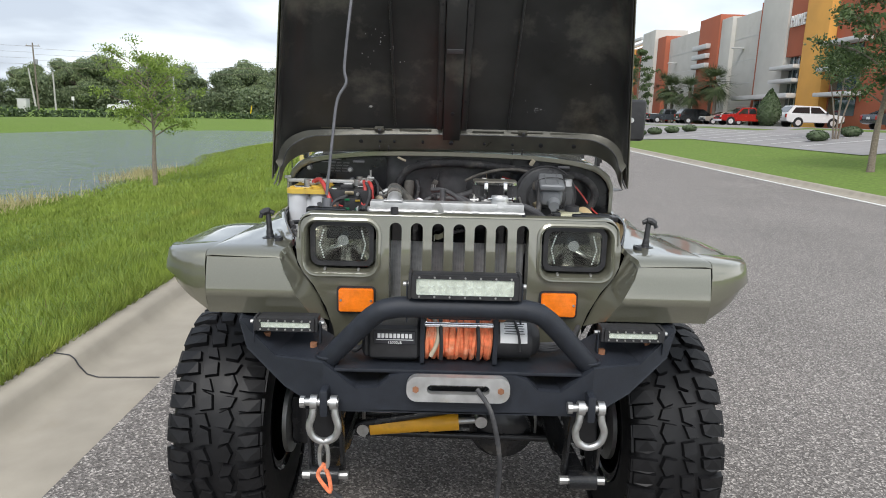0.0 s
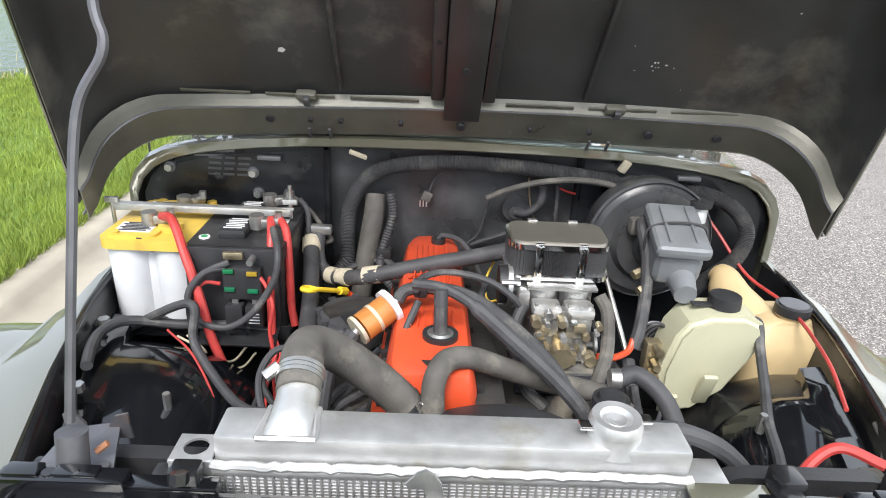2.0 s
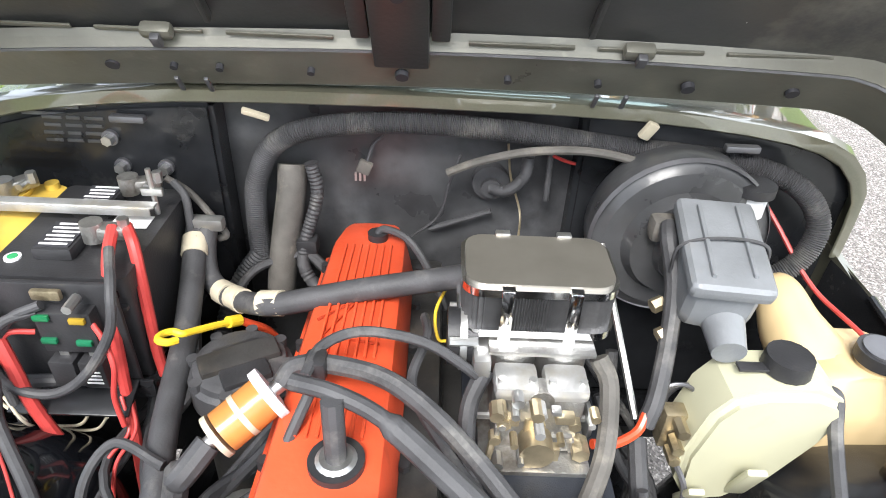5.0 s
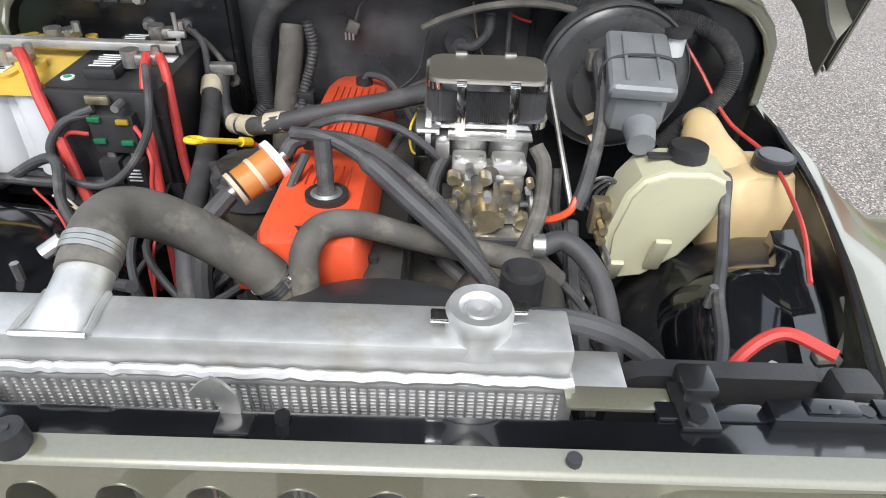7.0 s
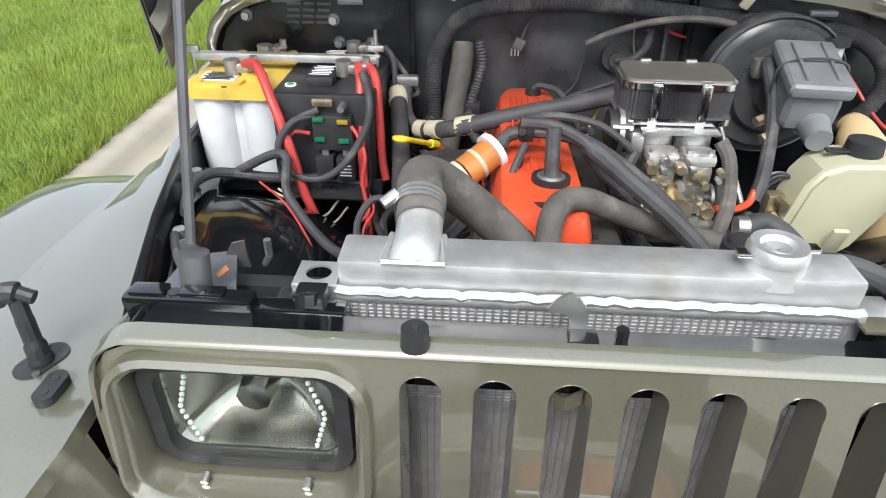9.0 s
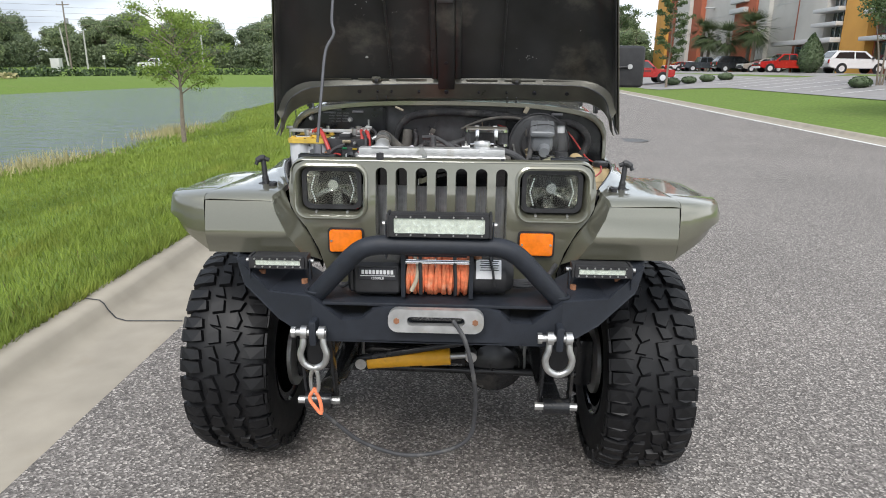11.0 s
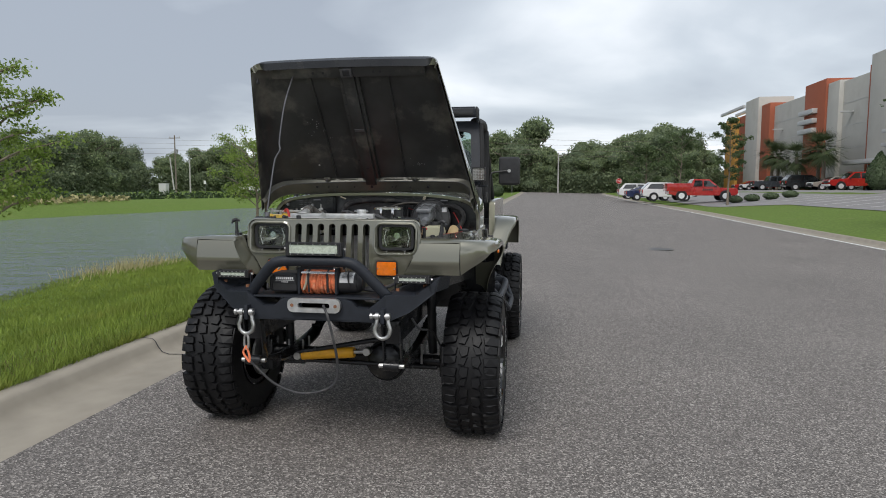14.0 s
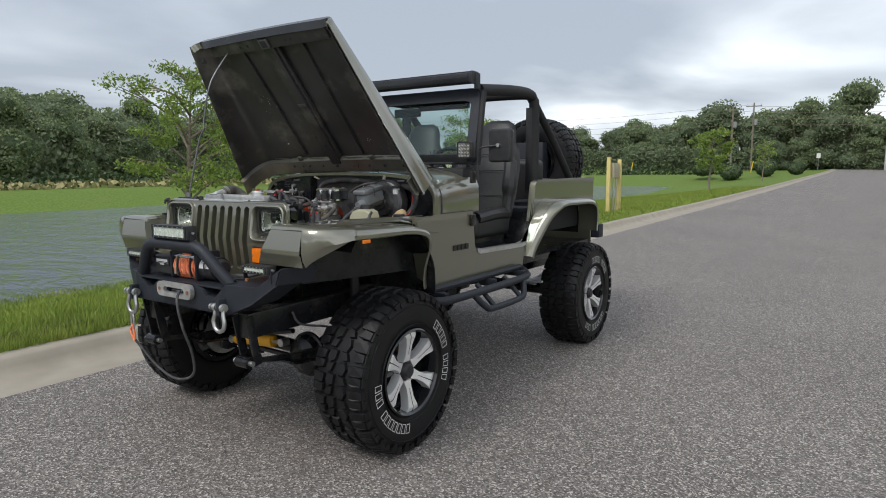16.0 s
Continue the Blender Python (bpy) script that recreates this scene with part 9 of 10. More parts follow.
cable([(-0.52, 0.535, 1.085), (-0.47, 0.51, 1.075), (-0.474, 0.522, 1.051), (-0.427, 0.536, 1.034), (-0.392, 0.523, 1.076)], 0.0022, "tape", "pale thin wire")
cable([(-0.50, 0.53, 1.09), (-0.46, 0.50, 1.08), (-0.462, 0.532, 1.031), (-0.415, 0.546, 1.014), (-0.380, 0.533, 1.056)], 0.0020, "tape", "pale thin wire")
cable([(-0.586, 0.359, 1.135), (-0.605, 0.411, 1.135), (-0.612, 0.458, 1.135), (-0.601, 0.502, 1.130), (-0.569, 0.525, 1.120), (-0.522, 0.535, 1.110), (-0.472, 0.545, 1.105), (-0.406, 0.554, 1.100), (-0.344, 0.548, 1.090)], 0.009, "hose", "black corrugated wiring conduit along the apron", "wiring_conduit")
cable([(-0.578, 0.30, 1.132), (-0.555, 0.255, 1.128), (-0.52, 0.205, 1.12), (-0.49, 0.15, 1.11), (-0.45, 0.08, 1.16)], 0.0075, "hose", "", "wiring_conduit")
cable([(-0.624, 0.550, 1.084), (-0.477, 0.500, 1.172), (-0.464, 0.470, 1.113), (-0.399, 0.400, 1.076), (-0.340, 0.330, 1.087), (-0.283, 0.280, 1.120)], 0.008, "hose")
cable([(-0.34, 0.775, 1.275), (-0.322, 0.765, 1.25), (-0.318, 0.74, 1.18), (-0.318, 0.69, 1.10), (-0.31, 0.63, 1.0)], 0.006, "hose")
cable([(-0.355, 0.785, 1.275), (-0.325, 0.79, 1.248), (-0.295, 0.782, 1.212), (-0.276, 0.772, 1.190), (-0.288, 0.775, 1.180)], 0.0052, "dusty_hose", "frayed braided earth strap")
cable([(-0.52, 0.50, 1.118), (-0.46, 0.45, 1.10), (-0.40, 0.37, 1.06), (-0.375, 0.30, 1.0)], 0.002, "red_wire")
for x, y, z in ((-0.575, 0.31, 1.125), (-0.628, 0.50, 1.125)):
    P("clip_bolt", Cy((x, y, z), (x, y, z + 0.012), 0.010, n=6), "zinc")

# ---- firewall fittings ----
shift(-0.004, 0.006, -0.003)
P("main_loom", Tb([(-0.245, 0.83, 1.10), (-0.248, 0.845, 1.18), (-0.238, 0.848, 1.25), (-0.19, 0.845, 1.318), (-0.06, 0.845, 1.347), (0.128, 0.845, 1.344), (0.31, 0.84, 1.326), (0.46, 0.83, 1.318), (0.56, 0.80, 1.30), (0.605, 0.775, 1.25), (0.59, 0.76, 1.19), (0.54, 0.76, 1.14), (0.50, 0.75, 1.10)], 0.0172, 14, 8, rib=0.0032), "hose", label="thick corrugated black wiring loom along the firewall")
P("heater_pipe", Tb([(-0.188, 0.868, 1.262), (-0.190, 0.85, 1.22), (-0.205, 0.82, 1.12), (-0.215, 0.80, 1.03)], 0.023, 14), "dusty_hose", label="grey dusty heater pipe")
P("loom_branch", Tb([(-0.155, 0.85, 1.275), (-0.148, 0.845, 1.22), (-0.17, 0.82, 1.14), (-0.165, 0.80, 1.10), (-0.12, 0.78, 1.05)], 0.011, 10, 8, rib=0.006), "hose")
P("loom_branch", Tb([(-0.245, 0.83, 1.12), (-0.275, 0.82, 1.08), (-0.30, 0.80, 1.03), (-0.31, 0.75, 0.98)], 0.015, 10, 8, rib=0.006), "hose")
P("loom_wrap", Bx((-0.165, 0.825, 1.14), (0.035, 0.03, 0.03), 0.008), "black_plastic")
P("branch_hose", Tb([(-0.165, 0.82, 1.13), (-0.24, 0.80, 1.11), (-0.275, 0.77, 1.08)], 0.007, 8), "hose")
P("branch_hose", Tb([(-0.165, 0.82, 1.13), (-0.12, 0.80, 1.10), (-0.06, 0.84, 1.05)], 0.009, 8), "hose")
gm = P("grommet", Cy((0.126, 0.872, 1.24), (0.126, 0.888, 1.24), 0.030, n=22), "hose", label="round rubber firewall grommet")
P("grommet_hub", Cy((0.126, 0.862, 1.235), (0.126, 0.875, 1.235), 0.016, n=16), "hose", gm)
P("grommet_hose", Tb([(0.126, 0.865, 1.235), (0.15, 0.85, 1.24), (0.175, 0.85, 1.265), (0.178, 0.852, 1.30)], 0.010, 10, 8, rib=0.006), "hose")
P("bonnet_cable", Tb([(0.055, 0.835, 1.275), (0.10, 0.83, 1.298), (0.17, 0.82, 1.322), (0.25, 0.81, 1.332), (0.32, 0.80, 1.325), (0.38, 0.80, 1.30)], 0.0065, 8), "dusty_hose", label="grey vacuum hose end")
P("loom_wire", Tb([(0.075, 0.865, 1.29), (0.06, 0.868, 1.24), (0.045, 0.866, 1.18), (0.0, 0.86, 1.14)], 0.0025, 6), "hose")
P("loose_bar", Cy((0.03, 0.872, 1.15), (0.13, 0.870, 1.19), 0.005, n=8), "hose")
P("yellow_wire", Tb([(0.145, 0.85, 1.32), (0.155, 0.86, 1.26), (0.175, 0.85, 1.20), (0.17, 0.80, 1.17), (0.17, 0.74, 1.16)], 0.0019, 6), "brass", label="thin yellow wire")
P("yellow_wire", Tb([(0.06, 0.635, 1.215), (0.045, 0.62, 1.18), (0.05, 0.60, 1.15), (0.07, 0.60, 1.15)], 0.0022, 6), "dip_yellow", label="thin yellow wire")
P("red_wire", Tb([(0.215, 0.87, 1.295), (0.25, 0.865, 1.285), (0.29, 0.86, 1.285)], 0.003, 6), "red_wire", label="thin red wire")
P("red_wire", Tb([(0.53, 0.84, 1.27), (0.56, 0.80, 1.23), (0.60, 0.72, 1.17), (0.63, 0.60, 1.16), (0.60, 0.42, 1.16), (0.55, 0.28, 1.16)], 0.0035, 6), "red_wire", label="thin red wire")
P("firewall_stud", Cy((0.215, 0.86, 1.22), (0.215, 0.872, 1.30), 0.005, n=8), "hose")
pl = P("loose_plug", Bx((-0.075, 0.868, 1.262), (0.022, 0.010, 0.022), 0.003, rot=Euler((0, 0.4, 0)).to_matrix()), "dusty_hose", label="grey three-pin plug hanging on its lead")
for q in (-0.007, 0, 0.007):
    P("plug_pin", Bx((-0.082 + q, 0.866, 1.246), (0.003, 0.004, 0.014)), "zinc", pl, smooth=False)
P("plug_lead", Tb([(-0.07, 0.87, 1.272), (-0.06, 0.872, 1.30), (-0.045, 0.872, 1.315)], 0.003, 6), "hose", pl)
shift(-0.010, -0.036, -0.008)
for x, z in ((-0.613, 1.321), (-0.438, 1.316), (-0.43, 1.271), (-0.365, 1.271)):
    b_ = P("firewall_bolt", Cy((x, 0.872, z), (x, 0.885, z), 0.012, n=20), "rod", label="zinc bolt and washer")
    P("bolt_head", Cy((x, 0.860, z), (x, 0.872, z), 0.008, n=6), "zinc", b_)
for k_ in range(4):
    P("data_plate_line", Bx((-0.52, 0.8835, 1.315 + 0.011 * k_ + (0.01 if k_ > 1 else 0)), (0.085, 0.002, 0.005)), "rod", smooth=False)
P("cowl_latch", Bx((-0.40, 0.865, 1.352), (0.05, 0.014, 0.010), 0.003), "rod")
P("cowl_latch", Bx((0.48, 0.85, 1.352), (0.05, 0.014, 0.010), 0.003), "rod")
for x in (-0.215, 0.345):
    P("tape_scrap", Bx((x, 0.862, 1.368), (0.04 if x < 0 else 0.018, 0.010, 0.008 if x < 0 else 0.028), 0.003, rot=Euler((0.3, 0.4, 0.3)).to_matrix()), "tape", label="torn scrap of masking tape")

# brake servo, master cylinder
shift(-0.016, -0.030, 0.018)
sv = P("brake_servo", revolve(bmesh.new(), [(0.87, 0.11), (0.84, 0.126), (0.80, 0.130), (0.788, 0.130), (0.785, 0.122), (0.775, 0.112), (0.772, 0.085), (0.755, 0.075), (0.750, 0.045), (0.735, 0.04), (0.733, 0.001)], 44, "Y", (0.405, 0, 1.205)), "firewall", label="black brake servo drum with worn rim")
P("servo_rim", revolve(bmesh.new(), [(0.79, 0.127), (0.786, 0.131), (0.780, 0.127)], 44, "Y", (0.405, 0, 1.205)), "rod", sv)
P("servo_valve", Bx((0.36, 0.735, 1.255), (0.04, 0.03, 0.035), 0.01), "dusty_hose", sv)
rotm = Euler((radians(13), 0, radians(-6))).to_matrix()
shift(-0.020, -0.036, 0.040)
mc = P("master_cylinder", Bx((0.408, 0.672, 1.215), (0.088, 0.145, 0.075), 0.024, rot=rotm, seg=3), "grey_cover", label="grey brake master cylinder with wire bail")
P("reservoir_lid", Bx((0.406, 0.658, 1.258), (0.098, 0.155, 0.026), 0.012, rot=rotm, seg=3), "grey_cover", mc)
for q in (-1, 1):
    P("lid_rib", Bx((0.406 + q * 0.024, 0.655, 1.272), (0.006, 0.12, 0.008), 0.003, rot=rotm), "grey_cover", mc)
P("port_nut", Cy((0.355, 0.66, 1.17), (0.34, 0.655, 1.165), 0.010, n=6), "brass", mc)
P("port_nut", Cy((0.355, 0.62, 1.155), (0.34, 0.615, 1.15), 0.010, n=6), "brass", mc)
P("cylinder_body", Cy((0.415, 0.76, 1.20), (0.412, 0.62, 1.185), 0.030, n=20), "cast", mc)
P("cylinder_nose", Cy((0.412, 0.62, 1.185), (0.406, 0.565, 1.172), 0.027, 0.020, 16), "grey_cover", mc)
P("bail_wire", Tb([(0.352, 0.66, 1.22), (0.354, 0.655, 1.262), (0.40, 0.652, 1.276), (0.455, 0.648, 1.268), (0.46, 0.648, 1.22)], 0.0022, 6), "hose", mc)
shift(0.0, -0.03, 0.015)
for i in range(4):   # coiled brake lines
    bm = bmesh.new()
    pts = []
    for k_ in range(26):
        a = k_ / 25 * 2 * math.pi * (1.35)
        pts.append((0.345 + 0.012 * i + 0.028 * math.cos(a + i), 0.565 + 0.012 * i, 1.105 - 0.012 * i + 0.032 * math.sin(a + i)))
    P("brake_line", tube(bm, pts, 0.0028, 6, 2), "rod", mc, "coiled steel brake line")
P("proportioning_valve", Bx((0.345, 0.555, 1.075), (0.03, 0.025, 0.06), 0.005), "brass", mc)
for z in (1.05, 1.07, 1.10):
    P("valve_nut", Cy((0.345, 0.54, z), (0.345, 0.515, z), 0.008, n=6), "brass", mc)
P("brake_line", Tb([(0.345, 0.53, 1.05), (0.36, 0.50, 1.02), (0.35, 0.48, 0.98), (0.33, 0.45, 0.95)], 0.004, 6), "rod", mc)
P("clutch_reservoir", Cy((0.478, 0.79, 1.255), (0.478, 0.79, 1.29), 0.021, n=20), "white_plastic", label="small white fluid reservoir with a black cap")
P("reservoir_cap", Cy((0.478, 0.79, 1.288), (0.478, 0.79, 1.302), 0.028, n=20), "black_plastic")

# washer and coolant bottles
shift(0.0, -0.022, 0.004)
def bottle(name, secs_, m, label):
    bm_ = bmesh.new()
    rows_ = []
    for cx, cy, w, d, z in secs_:
        rows_.append([(x, y, z) for x, y in rrect(cx, cy, w, d, min(w, d) * 0.28, 5)])
    loft(bm_, rows_, closed=True, caps=True)
    return P(name, bm_, m, label=label, angle=60)


bm = plate([(0.352, 1.030), (0.350, 1.080), (0.366, 1.150), (0.385, 1.178), (0.420, 1.192), (0.480, 1.194), (0.512, 1.180), (0.522, 1.152), (0.508, 1.110), (0.470, 1.040), (0.420, 0.998), (0.375, 0.990)], (), 0.085)
rim = [e for e in bm.edges if e.calc_face_angle(0) > 1.2]
bmesh.ops.bevel(bm, geom=rim, offset=0.012, segments=3, affect="EDGES", clamp_overlap=True)
wb = P("washer_bottle", xform(bm, Matrix.Translation((0, 0.50, 0.0))), "milky", label="milky white washer bottle with a black cap", angle=32)
P("bottle_neck", Cy((0.455, 0.545, 1.17), (0.455, 0.545, 1.200), 0.025, n=20), "milky", wb)
P("bottle_cap", Cy((0.455, 0.545, 1.194), (0.455, 0.545, 1.214), 0.029, 0.027, 16), "black_plastic", wb, "black screw cap")
P("cap_tether", Bx((0.42, 0.54, 1.198), (0.05, 0.014, 0.004), 0.001), "black_plastic", wb)
P("bottle_foot", Bx((0.428, 0.488, 1.055), (0.026, 0.010, 0.075), 0.005, rot=Euler((0.35, 0, 0)).to_matrix()), "milky", wb)
P("bottle_foot", Bx((0.368, 0.492, 1.02), (0.022, 0.010, 0.06), 0.005, rot=Euler((0.5, 0, 0)).to_matrix()), "milky", wb)
P("washer_tube", Tb([(0.50, 0.535, 1.165), (0.51, 0.52, 1.175), (0.508, 0.49, 1.14), (0.49, 0.42, 1.11), (0.46, 0.34, 1.10), (0.44, 0.25, 1.08), (0.40, 0.16, 1.02)], 0.0085, 8), "hose", wb)
shift(0.020, 0.0, -0.006)
cbot = bottle("coolant_bottle", [(0.58, 0.60, 0.12, 0.12, 1.0), (0.59, 0.605, 0.15, 0.13, 1.06), (0.595, 0.60, 0.145, 0.125, 1.115), (0.59, 0.62, 0.12, 0.11, 1.14), (0.60, 0.60, 0.08, 0.07, 1.15)], "tan_plastic", "aged yellow coolant bottle")
bm = bmesh.new()
tube(bm, [(0.56, 0.63, 1.10), (0.535, 0.68, 1.135), (0.525, 0.72, 1.165), (0.515, 0.74, 1.17)], [0.055 - 0.036 * q / 23 for q in range(24)], 14)
P("bottle_horn", bm, "tan_plastic", cbot)
P("bottle_neck", Cy((0.606, 0.593, 1.145), (0.606, 0.593, 1.162), 0.027, n=20), "tan_plastic", cbot)
P("bottle_cap", Cy((0.606, 0.593, 1.158), (0.606, 0.593, 1.175), 0.032, n=24), "black_plastic", cbot, "ridged dark cap")
P("cap_disc", Cy((0.606, 0.593, 1.174), (0.606, 0.593, 1.178), 0.026, n=24), "rod", cbot)
shift(0.045, 0.0, 0.0)
P("apron_hose", Tb([(0.64, 0.62, 1.14), (0.625, 0.50, 1.15), (0.60, 0.38, 1.15), (0.575, 0.28, 1.15), (0.555, 0.20, 1.14)], 0.011, 10, 8, rib=0.006), "hose")
P("apron_plug", Bx((0.50, 0.205, 1.11), (0.03, 0.018, 0.014), 0.003), "dusty_hose", label="loose grey connector")
P("apron_wire", Tb([(0.515, 0.21, 1.115), (0.535, 0.24, 1.13), (0.545, 0.28, 1.14)], 0.004, 6), "dusty_hose")
shift()
P("front_box", Bx((0.44, 0.045, 1.235), (0.035, 0.03, 0.03), 0.006), "black_plastic")
P("front_bracket", Bx((0.30, 0.03, 1.246), (0.028, 0.03, 0.036), 0.004), "black_paint")
P("red_lead", Tb([(0.48, 0.12, 1.20), (0.44, 0.15, 1.20), (0.40, 0.14, 1.17), (0.38, 0.12, 1.12)], 0.007, 8), "red_wire", label="red lead by the radiator")
shift()

# ---- parked vehicles ----
M["car_glass"] = mat("car_window", (0.015, 0.018, 0.02), 0.06, 0, 0.1, 1, coat=1.0)
M["tyre_far"] = mat("plain_tyre", (0.016, 0.016, 0.017), 0.7, 0, 0.2, 8)
M["lamp_red"] = mat("tail_lamp", (0.4, 0.02, 0.015), 0.2, 0, 0.1, 8, coat=1.0)
M["lamp_clear"] = mat("head_lamp", (0.7, 0.7, 0.68), 0.15, 0.2, 0.1, 8, coat=1.0)
SHAPES = {
    "pickup": dict(L=5.6, W=1.95, lower=[(0, .55), (0, .95), (.12, 1.05), (1.55, 1.10), (5.6, 1.12), (5.6, .55), (5.2, .42), (.3, .42)], upper=[(1.45, 1.08), (2.25, 1.80), (3.55, 1.82), (3.85, 1.10)], win=[(1.75, 1.18), (2.3, 1.68), (2.75, 1.70), (2.75, 1.18)], win2=[(2.85, 1.18), (2.85, 1.70), (3.45, 1.70), (3.62, 1.18)], wheels=(1.0, 4.55), r=.40),
    "suv": dict(L=4.9, W=1.95, lower=[(0, .5), (0, .9), (.1, 1.0), (1.3, 1.08), (4.8, 1.12), (4.9, .9), (4.85, .5), (4.4, .38), (.4, .38)], upper=[(1.2, 1.06), (2.05, 1.72), (4.2, 1.76), (4.8, 1.12)], win=[(1.6, 1.14), (2.15, 1.62), (2.85, 1.64), (2.85, 1.14)], win2=[(2.95, 1.14), (2.95, 1.64), (4.1, 1.62), (4.45, 1.16)], wheels=(.95, 3.85), r=.37),
    "sedan": dict(L=4.8, W=1.85, lower=[(0, .45), (0, .75), (.1, .85), (1.3, .95), (4.7, 1.0), (4.8, .8), (4.75, .45), (4.4, .34), (.4, .34)], upper=[(1.25, .94), (2.15, 1.40), (3.4, 1.42), (4.35, 1.0)], win=[(1.65, 1.0), (2.2, 1.33), (2.75, 1.34), (2.75, 1.0)], win2=[(2.85, 1.0), (2.85, 1.34), (3.35, 1.33), (3.95, 1.02)], wheels=(.9, 3.7), r=.33),
}


def slab(poly, w0, w1=None):
    """Side profile (along x, z) given width; w1: width at the top."""
    w1 = w0 if w1 is None else w1
    zs = [p[1] for p in poly]
    lo, hi = min(zs), max(zs)
    bm_ = bmesh.new()
    rows_ = []
    for sg in (-1, 1):
        rows_.append([(x, sg * (w0 + (w1 - w0) * (z - lo) / (hi - lo)) / 2, z) for x, z in poly])
    loft(bm_, rows_, closed=True, caps=True)
    bmesh.ops.bevel(bm_, geom=bm_.edges[:], offset=0.04, segments=2, affect="EDGES")
    return bm_


def parked(kind, x, y, yaw, paint, label, service=False):
    """The nose points to local -x before turning by yaw."""
    S = SHAPES[kind]
    c = thing("parked_" + kind, label, {"pickup": "pickup truck", "suv": "car", "sedan": "car"}[kind], group="parked vehicles")
    W = S["W"]
    part("body", slab(S["lower"], W), paint, c)
    part("cabin", slab(S["upper"], W - 0.08, W - 0.42), paint, c)
    hi = max(p[1] for p in S["upper"])
    for key in ("win", "win2"):
        for sg in (-1, 1):
            poly = S[key]
            lo_ = min(p[1] for p in S["upper"])
            vs_ = []
            bm_ = bmesh.new()
            for xx, zz in poly:
                f = (zz - lo_) / (hi - lo_)
                vs_.append(bm_.verts.new((xx, sg * ((W - 0.08 - 0.34 * f) / 2 + 0.012), zz)))
            bm_.faces.new(vs_)
            part("side_window", solid(bm_, 0.006), M["car_glass"], c)
    u = S["upper"]
    for (a, b), nm in (((u[0], u[1]), "windscreen"), ((u[3], u[2]), "rear_window")):
        bm_ = bmesh.new()
        dx = -0.02 if nm == "windscreen" else 0.02
        pa = (a[0] + (b[0] - a[0]) * 0.15 + dx, a[1] + (b[1] - a[1]) * 0.15 + 0.012)
        pb = (a[0] + (b[0] - a[0]) * 0.88 + dx, a[1] + (b[1] - a[1]) * 0.88 + 0.012)
        bm_.faces.new([bm_.verts.new(p) for p in ((pa[0], -W * .42, pa[1]), (pa[0], W * .42, pa[1]), (pb[0], W * .36, pb[1]), (pb[0], -W * .36, pb[1]))])
        part(nm, solid(bm_, 0.006), M["car_glass"], c)
    for wx in S["wheels"]:
        for sg in (-1, 1):
            w_ = part("wheel", Cy((wx, sg * (W / 2 - 0.20), S["r"]), (wx, sg * (W / 2 + 0.02), S["r"]), S["r"], n=24), M["tyre_far"], c)
            part("rim", Cy((wx, sg * (W / 2 + 0.015), S["r"]), (wx, sg * (W / 2 + 0.03), S["r"]), S["r"] * 0.62, n=20), M["spoke"], w_)
            part("arch", Cy((wx, sg * (W / 2 - 0.16), S["r"] + .02), (wx, sg * (W / 2 + 0.004), S["r"] + .02), S["r"] * 1.14, n=24), M["black_plastic"], c)
    zl = S["lower"][1][1]
    for sg in (-1, 1):
        part("headlamp", Bx((0.05, sg * W * .38, zl - .08), (.14, .32, .16), .03), M["lamp_clear"], c)
        part("tail_lamp", Bx((S["L"] - .03, sg * W * .43, zl + .02), (.08, .2, .3), .02), M["lamp_red"], c)
        part("mirror", Bx((u[0][0] + .35, sg * (W / 2 + .08), u[0][1] + .12), (.12, .2, .16), .03), M["black_plastic"], c)
    part("grille", Bx((-0.01, 0, zl - .14), (.05, W * .5, .24), .02), M["black_plastic"], c)
    part("bumper", Bx((0.0, 0, .5), (.14, W * .96, .2), .04), M["spoke"] if kind == "pickup" else M["black_plastic"], c)
    part("number_plate", Bx((S["L"] + .01, 0, .75), (.02, .32, .16), 0), M["label"], c)
    if kind == "pickup":
        part("load_bed", Bx((4.7, 0, 1.135), (1.6, W - .3, .03)), M["black_plastic"], c)
    if service:
        part("service_box", Bx((4.75, 0, 1.12), (2.0, W + .06, .68), .03), paint, c)
        for sg in (-1, 1):
            for q in (4.2, 5.2):
                part("box_door", Bx((q, sg * (W / 2 + .035), 1.15), (.8, .01, .5), .004), paint, c)
            for q in range(5):
                part("door_stroke", Bx((2.1 + q * .17, sg * (W / 2 + .006), .92), (.11, .008, .16)), M["label_dark"], c)
    z = lot_z(x, y) + 0.03 if x > 0 else verge_z(x, y)
    c.matrix_basis = pose(x, y, z, 0, 0, yaw)
    return c


C_RED = mat("red_paint", (0.42, 0.02, 0.018), 0.25, 0.1, 0.05, 3, coat=1.0)
C_WHITE = mat("white_paint", (0.72, 0.72, 0.72), 0.25, 0.0, 0.03, 3, coat=1.0)
C_GREY = mat("grey_paint", (0.11, 0.125, 0.14), 0.25, 0.5, 0.05, 3, coat=1.0)
C_DARK = mat("dark_paint", (0.045, 0.05, 0.055), 0.25, 0.5, 0.05, 3, coat=1.0)
C_SAND = mat("champagne_paint", (0.45, 0.41, 0.35), 0.3, 0.4, 0.05, 3, coat=1.0)
C_BLUE = mat("blue_paint", (0.02, 0.03, 0.09), 0.25, 0.3, 0.05, 3, coat=1.0)
parked("suv", 33.6, 52.6, 180, C_WHITE, "white sport utility car parked by the topiary")
parked("pickup", 28.9, 65.4, 0, C_RED, "red pickup truck with dark lettering strokes on its door")
parked("sedan", 28.9, 69.4, 0, C_SAND, "champagne saloon car parked in a bay")
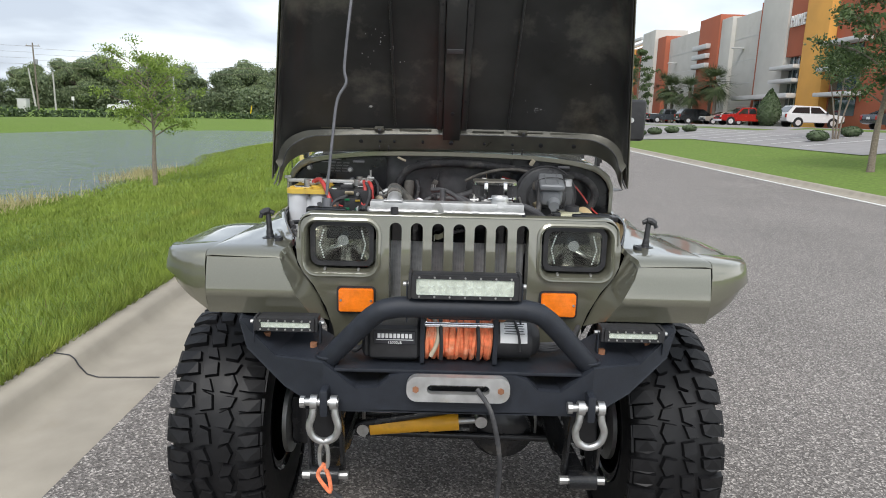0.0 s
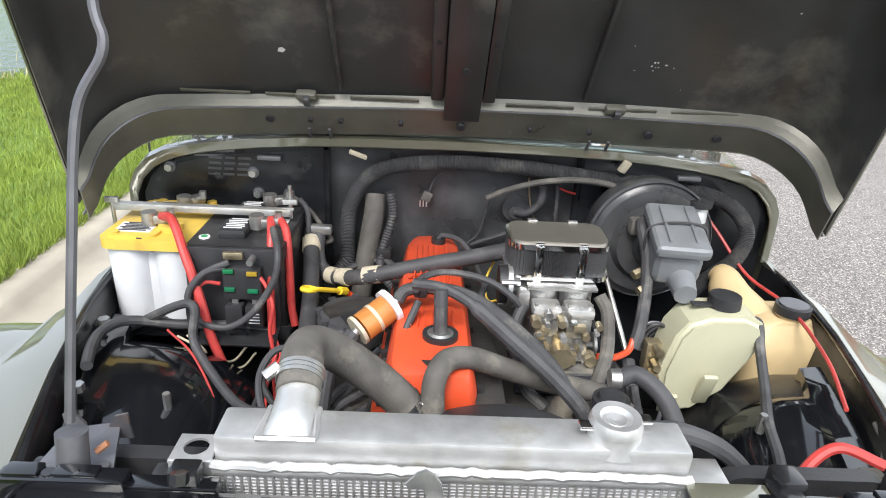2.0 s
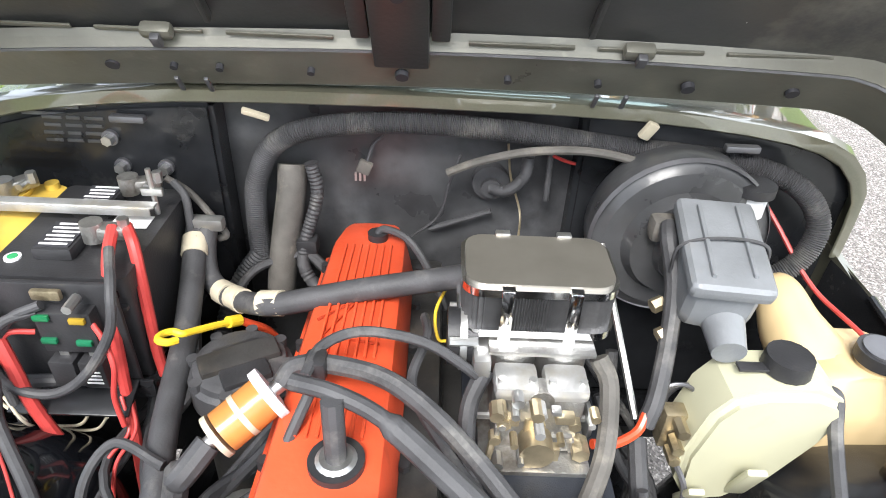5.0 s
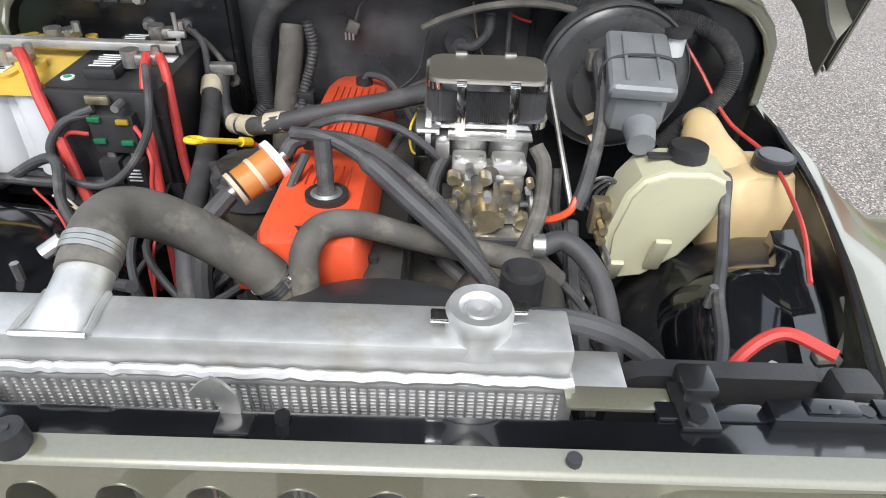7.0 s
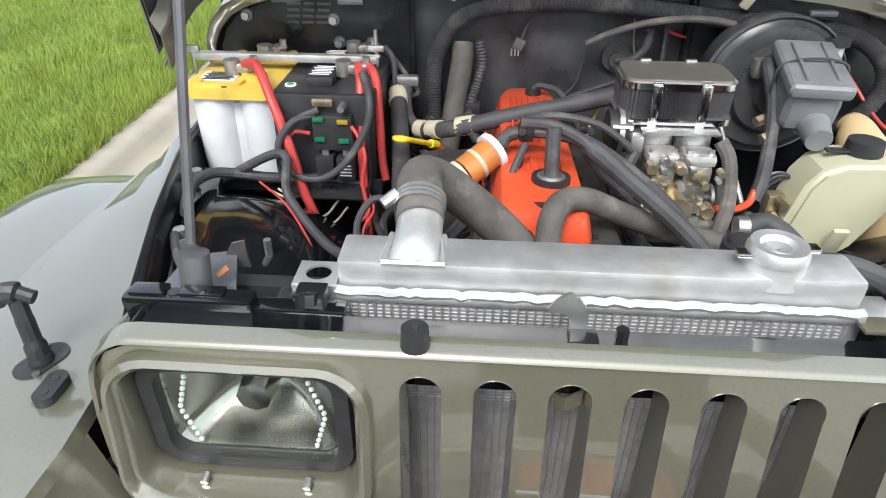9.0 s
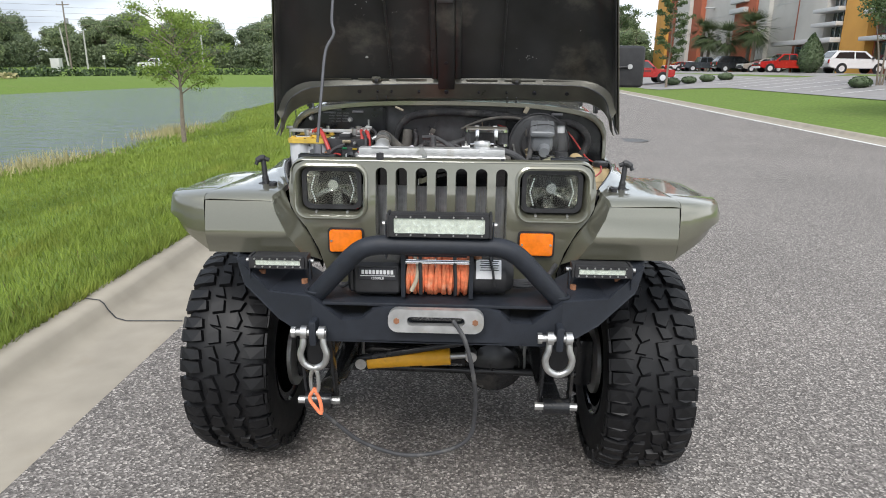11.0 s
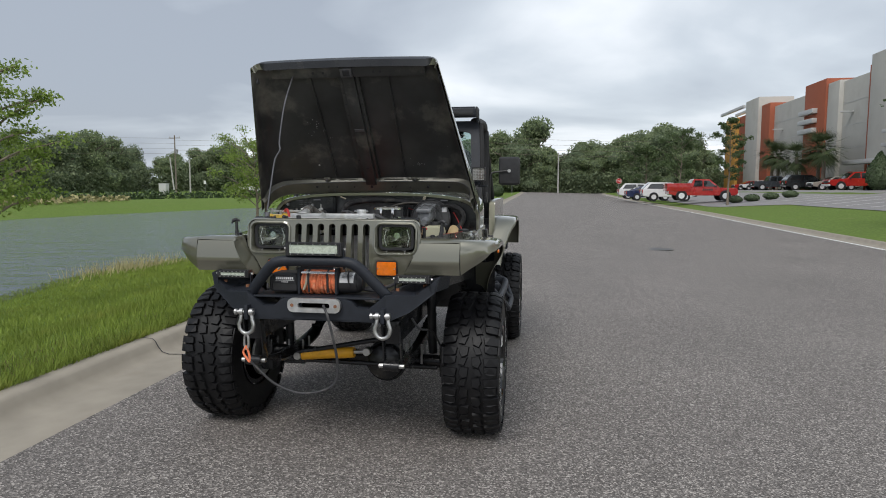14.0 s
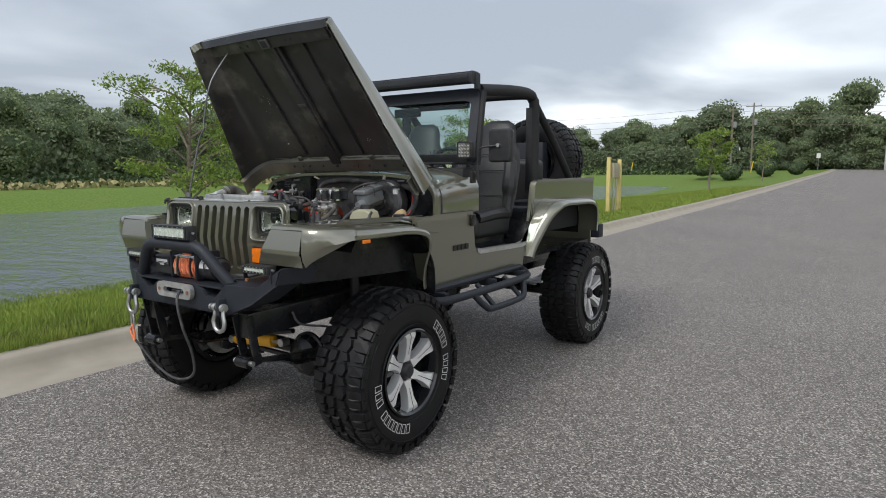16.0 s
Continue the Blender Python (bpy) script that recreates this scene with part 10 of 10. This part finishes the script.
parked("suv", 33.3, 75.6, 180, C_DARK, "dark grey sport utility car parked in a bay")
parked("pickup", 33.3, 84.5, 180, C_GREY, "slate grey pickup truck parked in a bay")
parked("sedan", 30.0, 93.0, 0, C_RED, "red saloon car parked in a bay")
parked("sedan", 30.0, 97.0, 0, C_WHITE, "white saloon car parked in a bay")
parked("sedan", 30.0, 101.0, 0, C_RED, "red saloon car parked in a bay")
parked("sedan", 33.8, 41.8, 180, C_DARK, "dark sport utility car parked in a bay")
parked("pickup", 17.3, 54.5, 180, C_RED, "red service truck with a tool-box bed", True)
parked("suv", 15.3, 60.5, 180, C_WHITE, "white crossover car parked in a bay")
parked("sedan", 14.4, 66.0, 180, C_BLUE, "dark blue saloon car parked in a bay")
parked("suv", 14.4, 72.0, 180, C_WHITE, "white car parked at the row's end")
parked("pickup", -57.0, 110.0, 8, C_WHITE, "white pickup truck on the road beyond the pond")
parked("pickup", -34.0, 116.0, 8, C_WHITE, "white pickup truck on the road beyond the pond")
for i_, (x, y) in enumerate(((17.5, 50.5), (19.0, 50.8), (20.5, 51.0), (16.2, 50.4))):
    shrub("shrub", x, y, 0.6, 0.6, "low shrub in the planting bed", n=300)

# ---- poles, wires, signs ----
M["pole_wood"] = mat("weathered_pole", (0.20, 0.17, 0.14), 0.9, 0, 0.2, 3)
M["pole_pale"] = mat("concrete_pole", (0.42, 0.41, 0.39), 0.8, 0, 0.1, 3)
M["sign_red"] = mat("stop_red", (0.5, 0.03, 0.03), 0.45, 0, 0.05, 5)
M["galv"] = mat("galvanised_post", (0.34, 0.34, 0.34), 0.5, 0.7, 0.1, 8)


def gz(x, y):
    return verge_z(x, y) if x < -2.3 else (lot_z(x, y) if x > 10.4 else road_z(x, y))


def pole(x, y, h, m="pole_wood", lean=0.0, arm=True, label="weathered wooden utility pole"):
    t = thing("utility_pole", label, "utility pole", (x, y, gz(x, y)), "utility poles")
    part("shaft", Cy((0, 0, -0.3), (lean, 0, h), 0.15, 0.10, 10), M[m], t)
    if arm:
        part("crossarm", Bx((lean, 0, h - 0.5), (2.2, 0.12, 0.12), 0.01), M[m], t)
        for q in (-0.95, 0, 0.95):
            part("insulator", Cy((lean + q, 0, h - 0.44), (lean + q, 0, h - 0.2), 0.06, n=8), M["bld_trim"], t)
        part("transformer", Cy((lean + 0.32, 0, h * 0.68), (lean + 0.32, 0, h * 0.68 + 0.8), 0.25, n=14), M["galv"], t)
    return t


pole(-13.2, 104.0, 10.2)
pole(-15.0, 98.0, 9.4)
pole(-66.0, 105.0, 10.5)
pole(-80.0, 64.0, 9.5)
pole(45.0, 128.0, 11.5)
pole(3.6, 113.0, 7.2, "pole_pale", 0, False, "slim pale street light pole")
pole(-62.0, 103.0, 6.0, "pole_pale", 0, False, "short white post by the crossing")
pole(-64.5, 102.0, 6.4, "pole_pale", -0.7, False, "raised white crossing barrier arm")
pole(-52.0, 112.0, 6.0, "pole_wood", 0, False, "short wooden service pole")
pole(-40.0, 96.0, 6.4, "pole_pale", 0, False, "slim pale street light pole")
for (a, b) in (((-80, 64), (-66, 105)), ((-66, 105), (-13.2, 104)), ((-13.2, 104), (45, 128))):
    za, zb = gz(*a) + 9.6, gz(*b) + 9.9
    for k_ in range(4):
        zo = -0.9 * k_
        m_ = ((a[0] + b[0]) / 2, (a[1] + b[1]) / 2, (za + zb) / 2 - 0.7 + zo)
        ob = part("overhead_wire", Tb([(a[0], a[1], za + zo), m_, (b[0], b[1], zb + zo)], 0.022, 4), M["pole_wood"])
        tagged(ob, "thin dark overhead power line", "power line", "overhead wires")


def stop_sign(x, y):
    t = thing("stop_sign", "red octagonal stop sign on a thin post", "road sign", (x, y, gz(x, y)))
    part("post", Cy((0, 0, -0.2), (0, 0, 2.6), 0.035, n=8), M["galv"], t)
    oc = [(0.40 * math.cos(radians(22.5 + 45 * i)), 2.25 + 0.40 * math.sin(radians(22.5 + 45 * i))) for i in range(8)]
    part("plate", xform(plate(oc, (), 0.01), Matrix.Translation((0, -0.05, 0))), M["sign_red"], t, smooth=False)
    oc2 = [(0.385 * math.cos(radians(22.5 + 45 * i)), 2.25 + 0.385 * math.sin(radians(22.5 + 45 * i))) for i in range(8)]
    oc3 = [(0.36 * math.cos(radians(22.5 + 45 * i)), 2.25 + 0.36 * math.sin(radians(22.5 + 45 * i))) for i in range(8)]
    part("border", xform(plate(oc2, [oc3], 0.004), Matrix.Translation((0, -0.056, 0))), M["white_line"], t, smooth=False)
    cu = bpy.data.curves.new("stop_text", "FONT")
    cu.body, cu.size, cu.align_x, cu.align_y, cu.extrude = "STOP", 0.27, "CENTER", "CENTER", 0.002
    cu.materials.append(M["white_line"])
    o_ = new("stop_text", cu)
    o_.matrix_basis = pose(0, -0.06, 2.25, 90, 0, 0)
    o_.parent = t


stop_sign(11.4, 88.0)
for x, y, h in ((-3.6, 92.0, 2.4), (-58.0, 101.0, 2.2)):
    t = thing("road_sign", "small white sign on a thin post", "road sign", (x, y, gz(x, y)), "small road signs")
    part("post", Cy((0, 0, -0.2), (0, 0, h), 0.035, n=8), M["galv"], t)
    part("plate", Bx((0, -0.05, h - 0.3), (0.45, 0.01, 0.6), 0.002), M["white_line"], t, smooth=False)
for x, y in ((-12.0, 96.0), (-11.0, 96.4), (-27, 90)):
    t = thing("marker_post", "leaning yellow marker post", "marker post", (x, y, gz(x, y)), "yellow markers")
    part("post", Cy((0, 0, -0.2), (0.3, 0, 1.6), 0.07, n=8), M["dip_yellow"], t)
tb = thing("roadside_cabinet", "white roadside equipment cabinet", "cabinet", (-55, 84, gz(-55, 84)))
part("cabinet_body", Bx((0, 0, 0.8), (1.2, 0.8, 1.7), 0.04), M["bld_trim"], tb)
part("cabinet_roof", Bx((0, 0, 1.68), (1.3, 0.9, 0.08), 0.02), M["bld_trim"], tb)
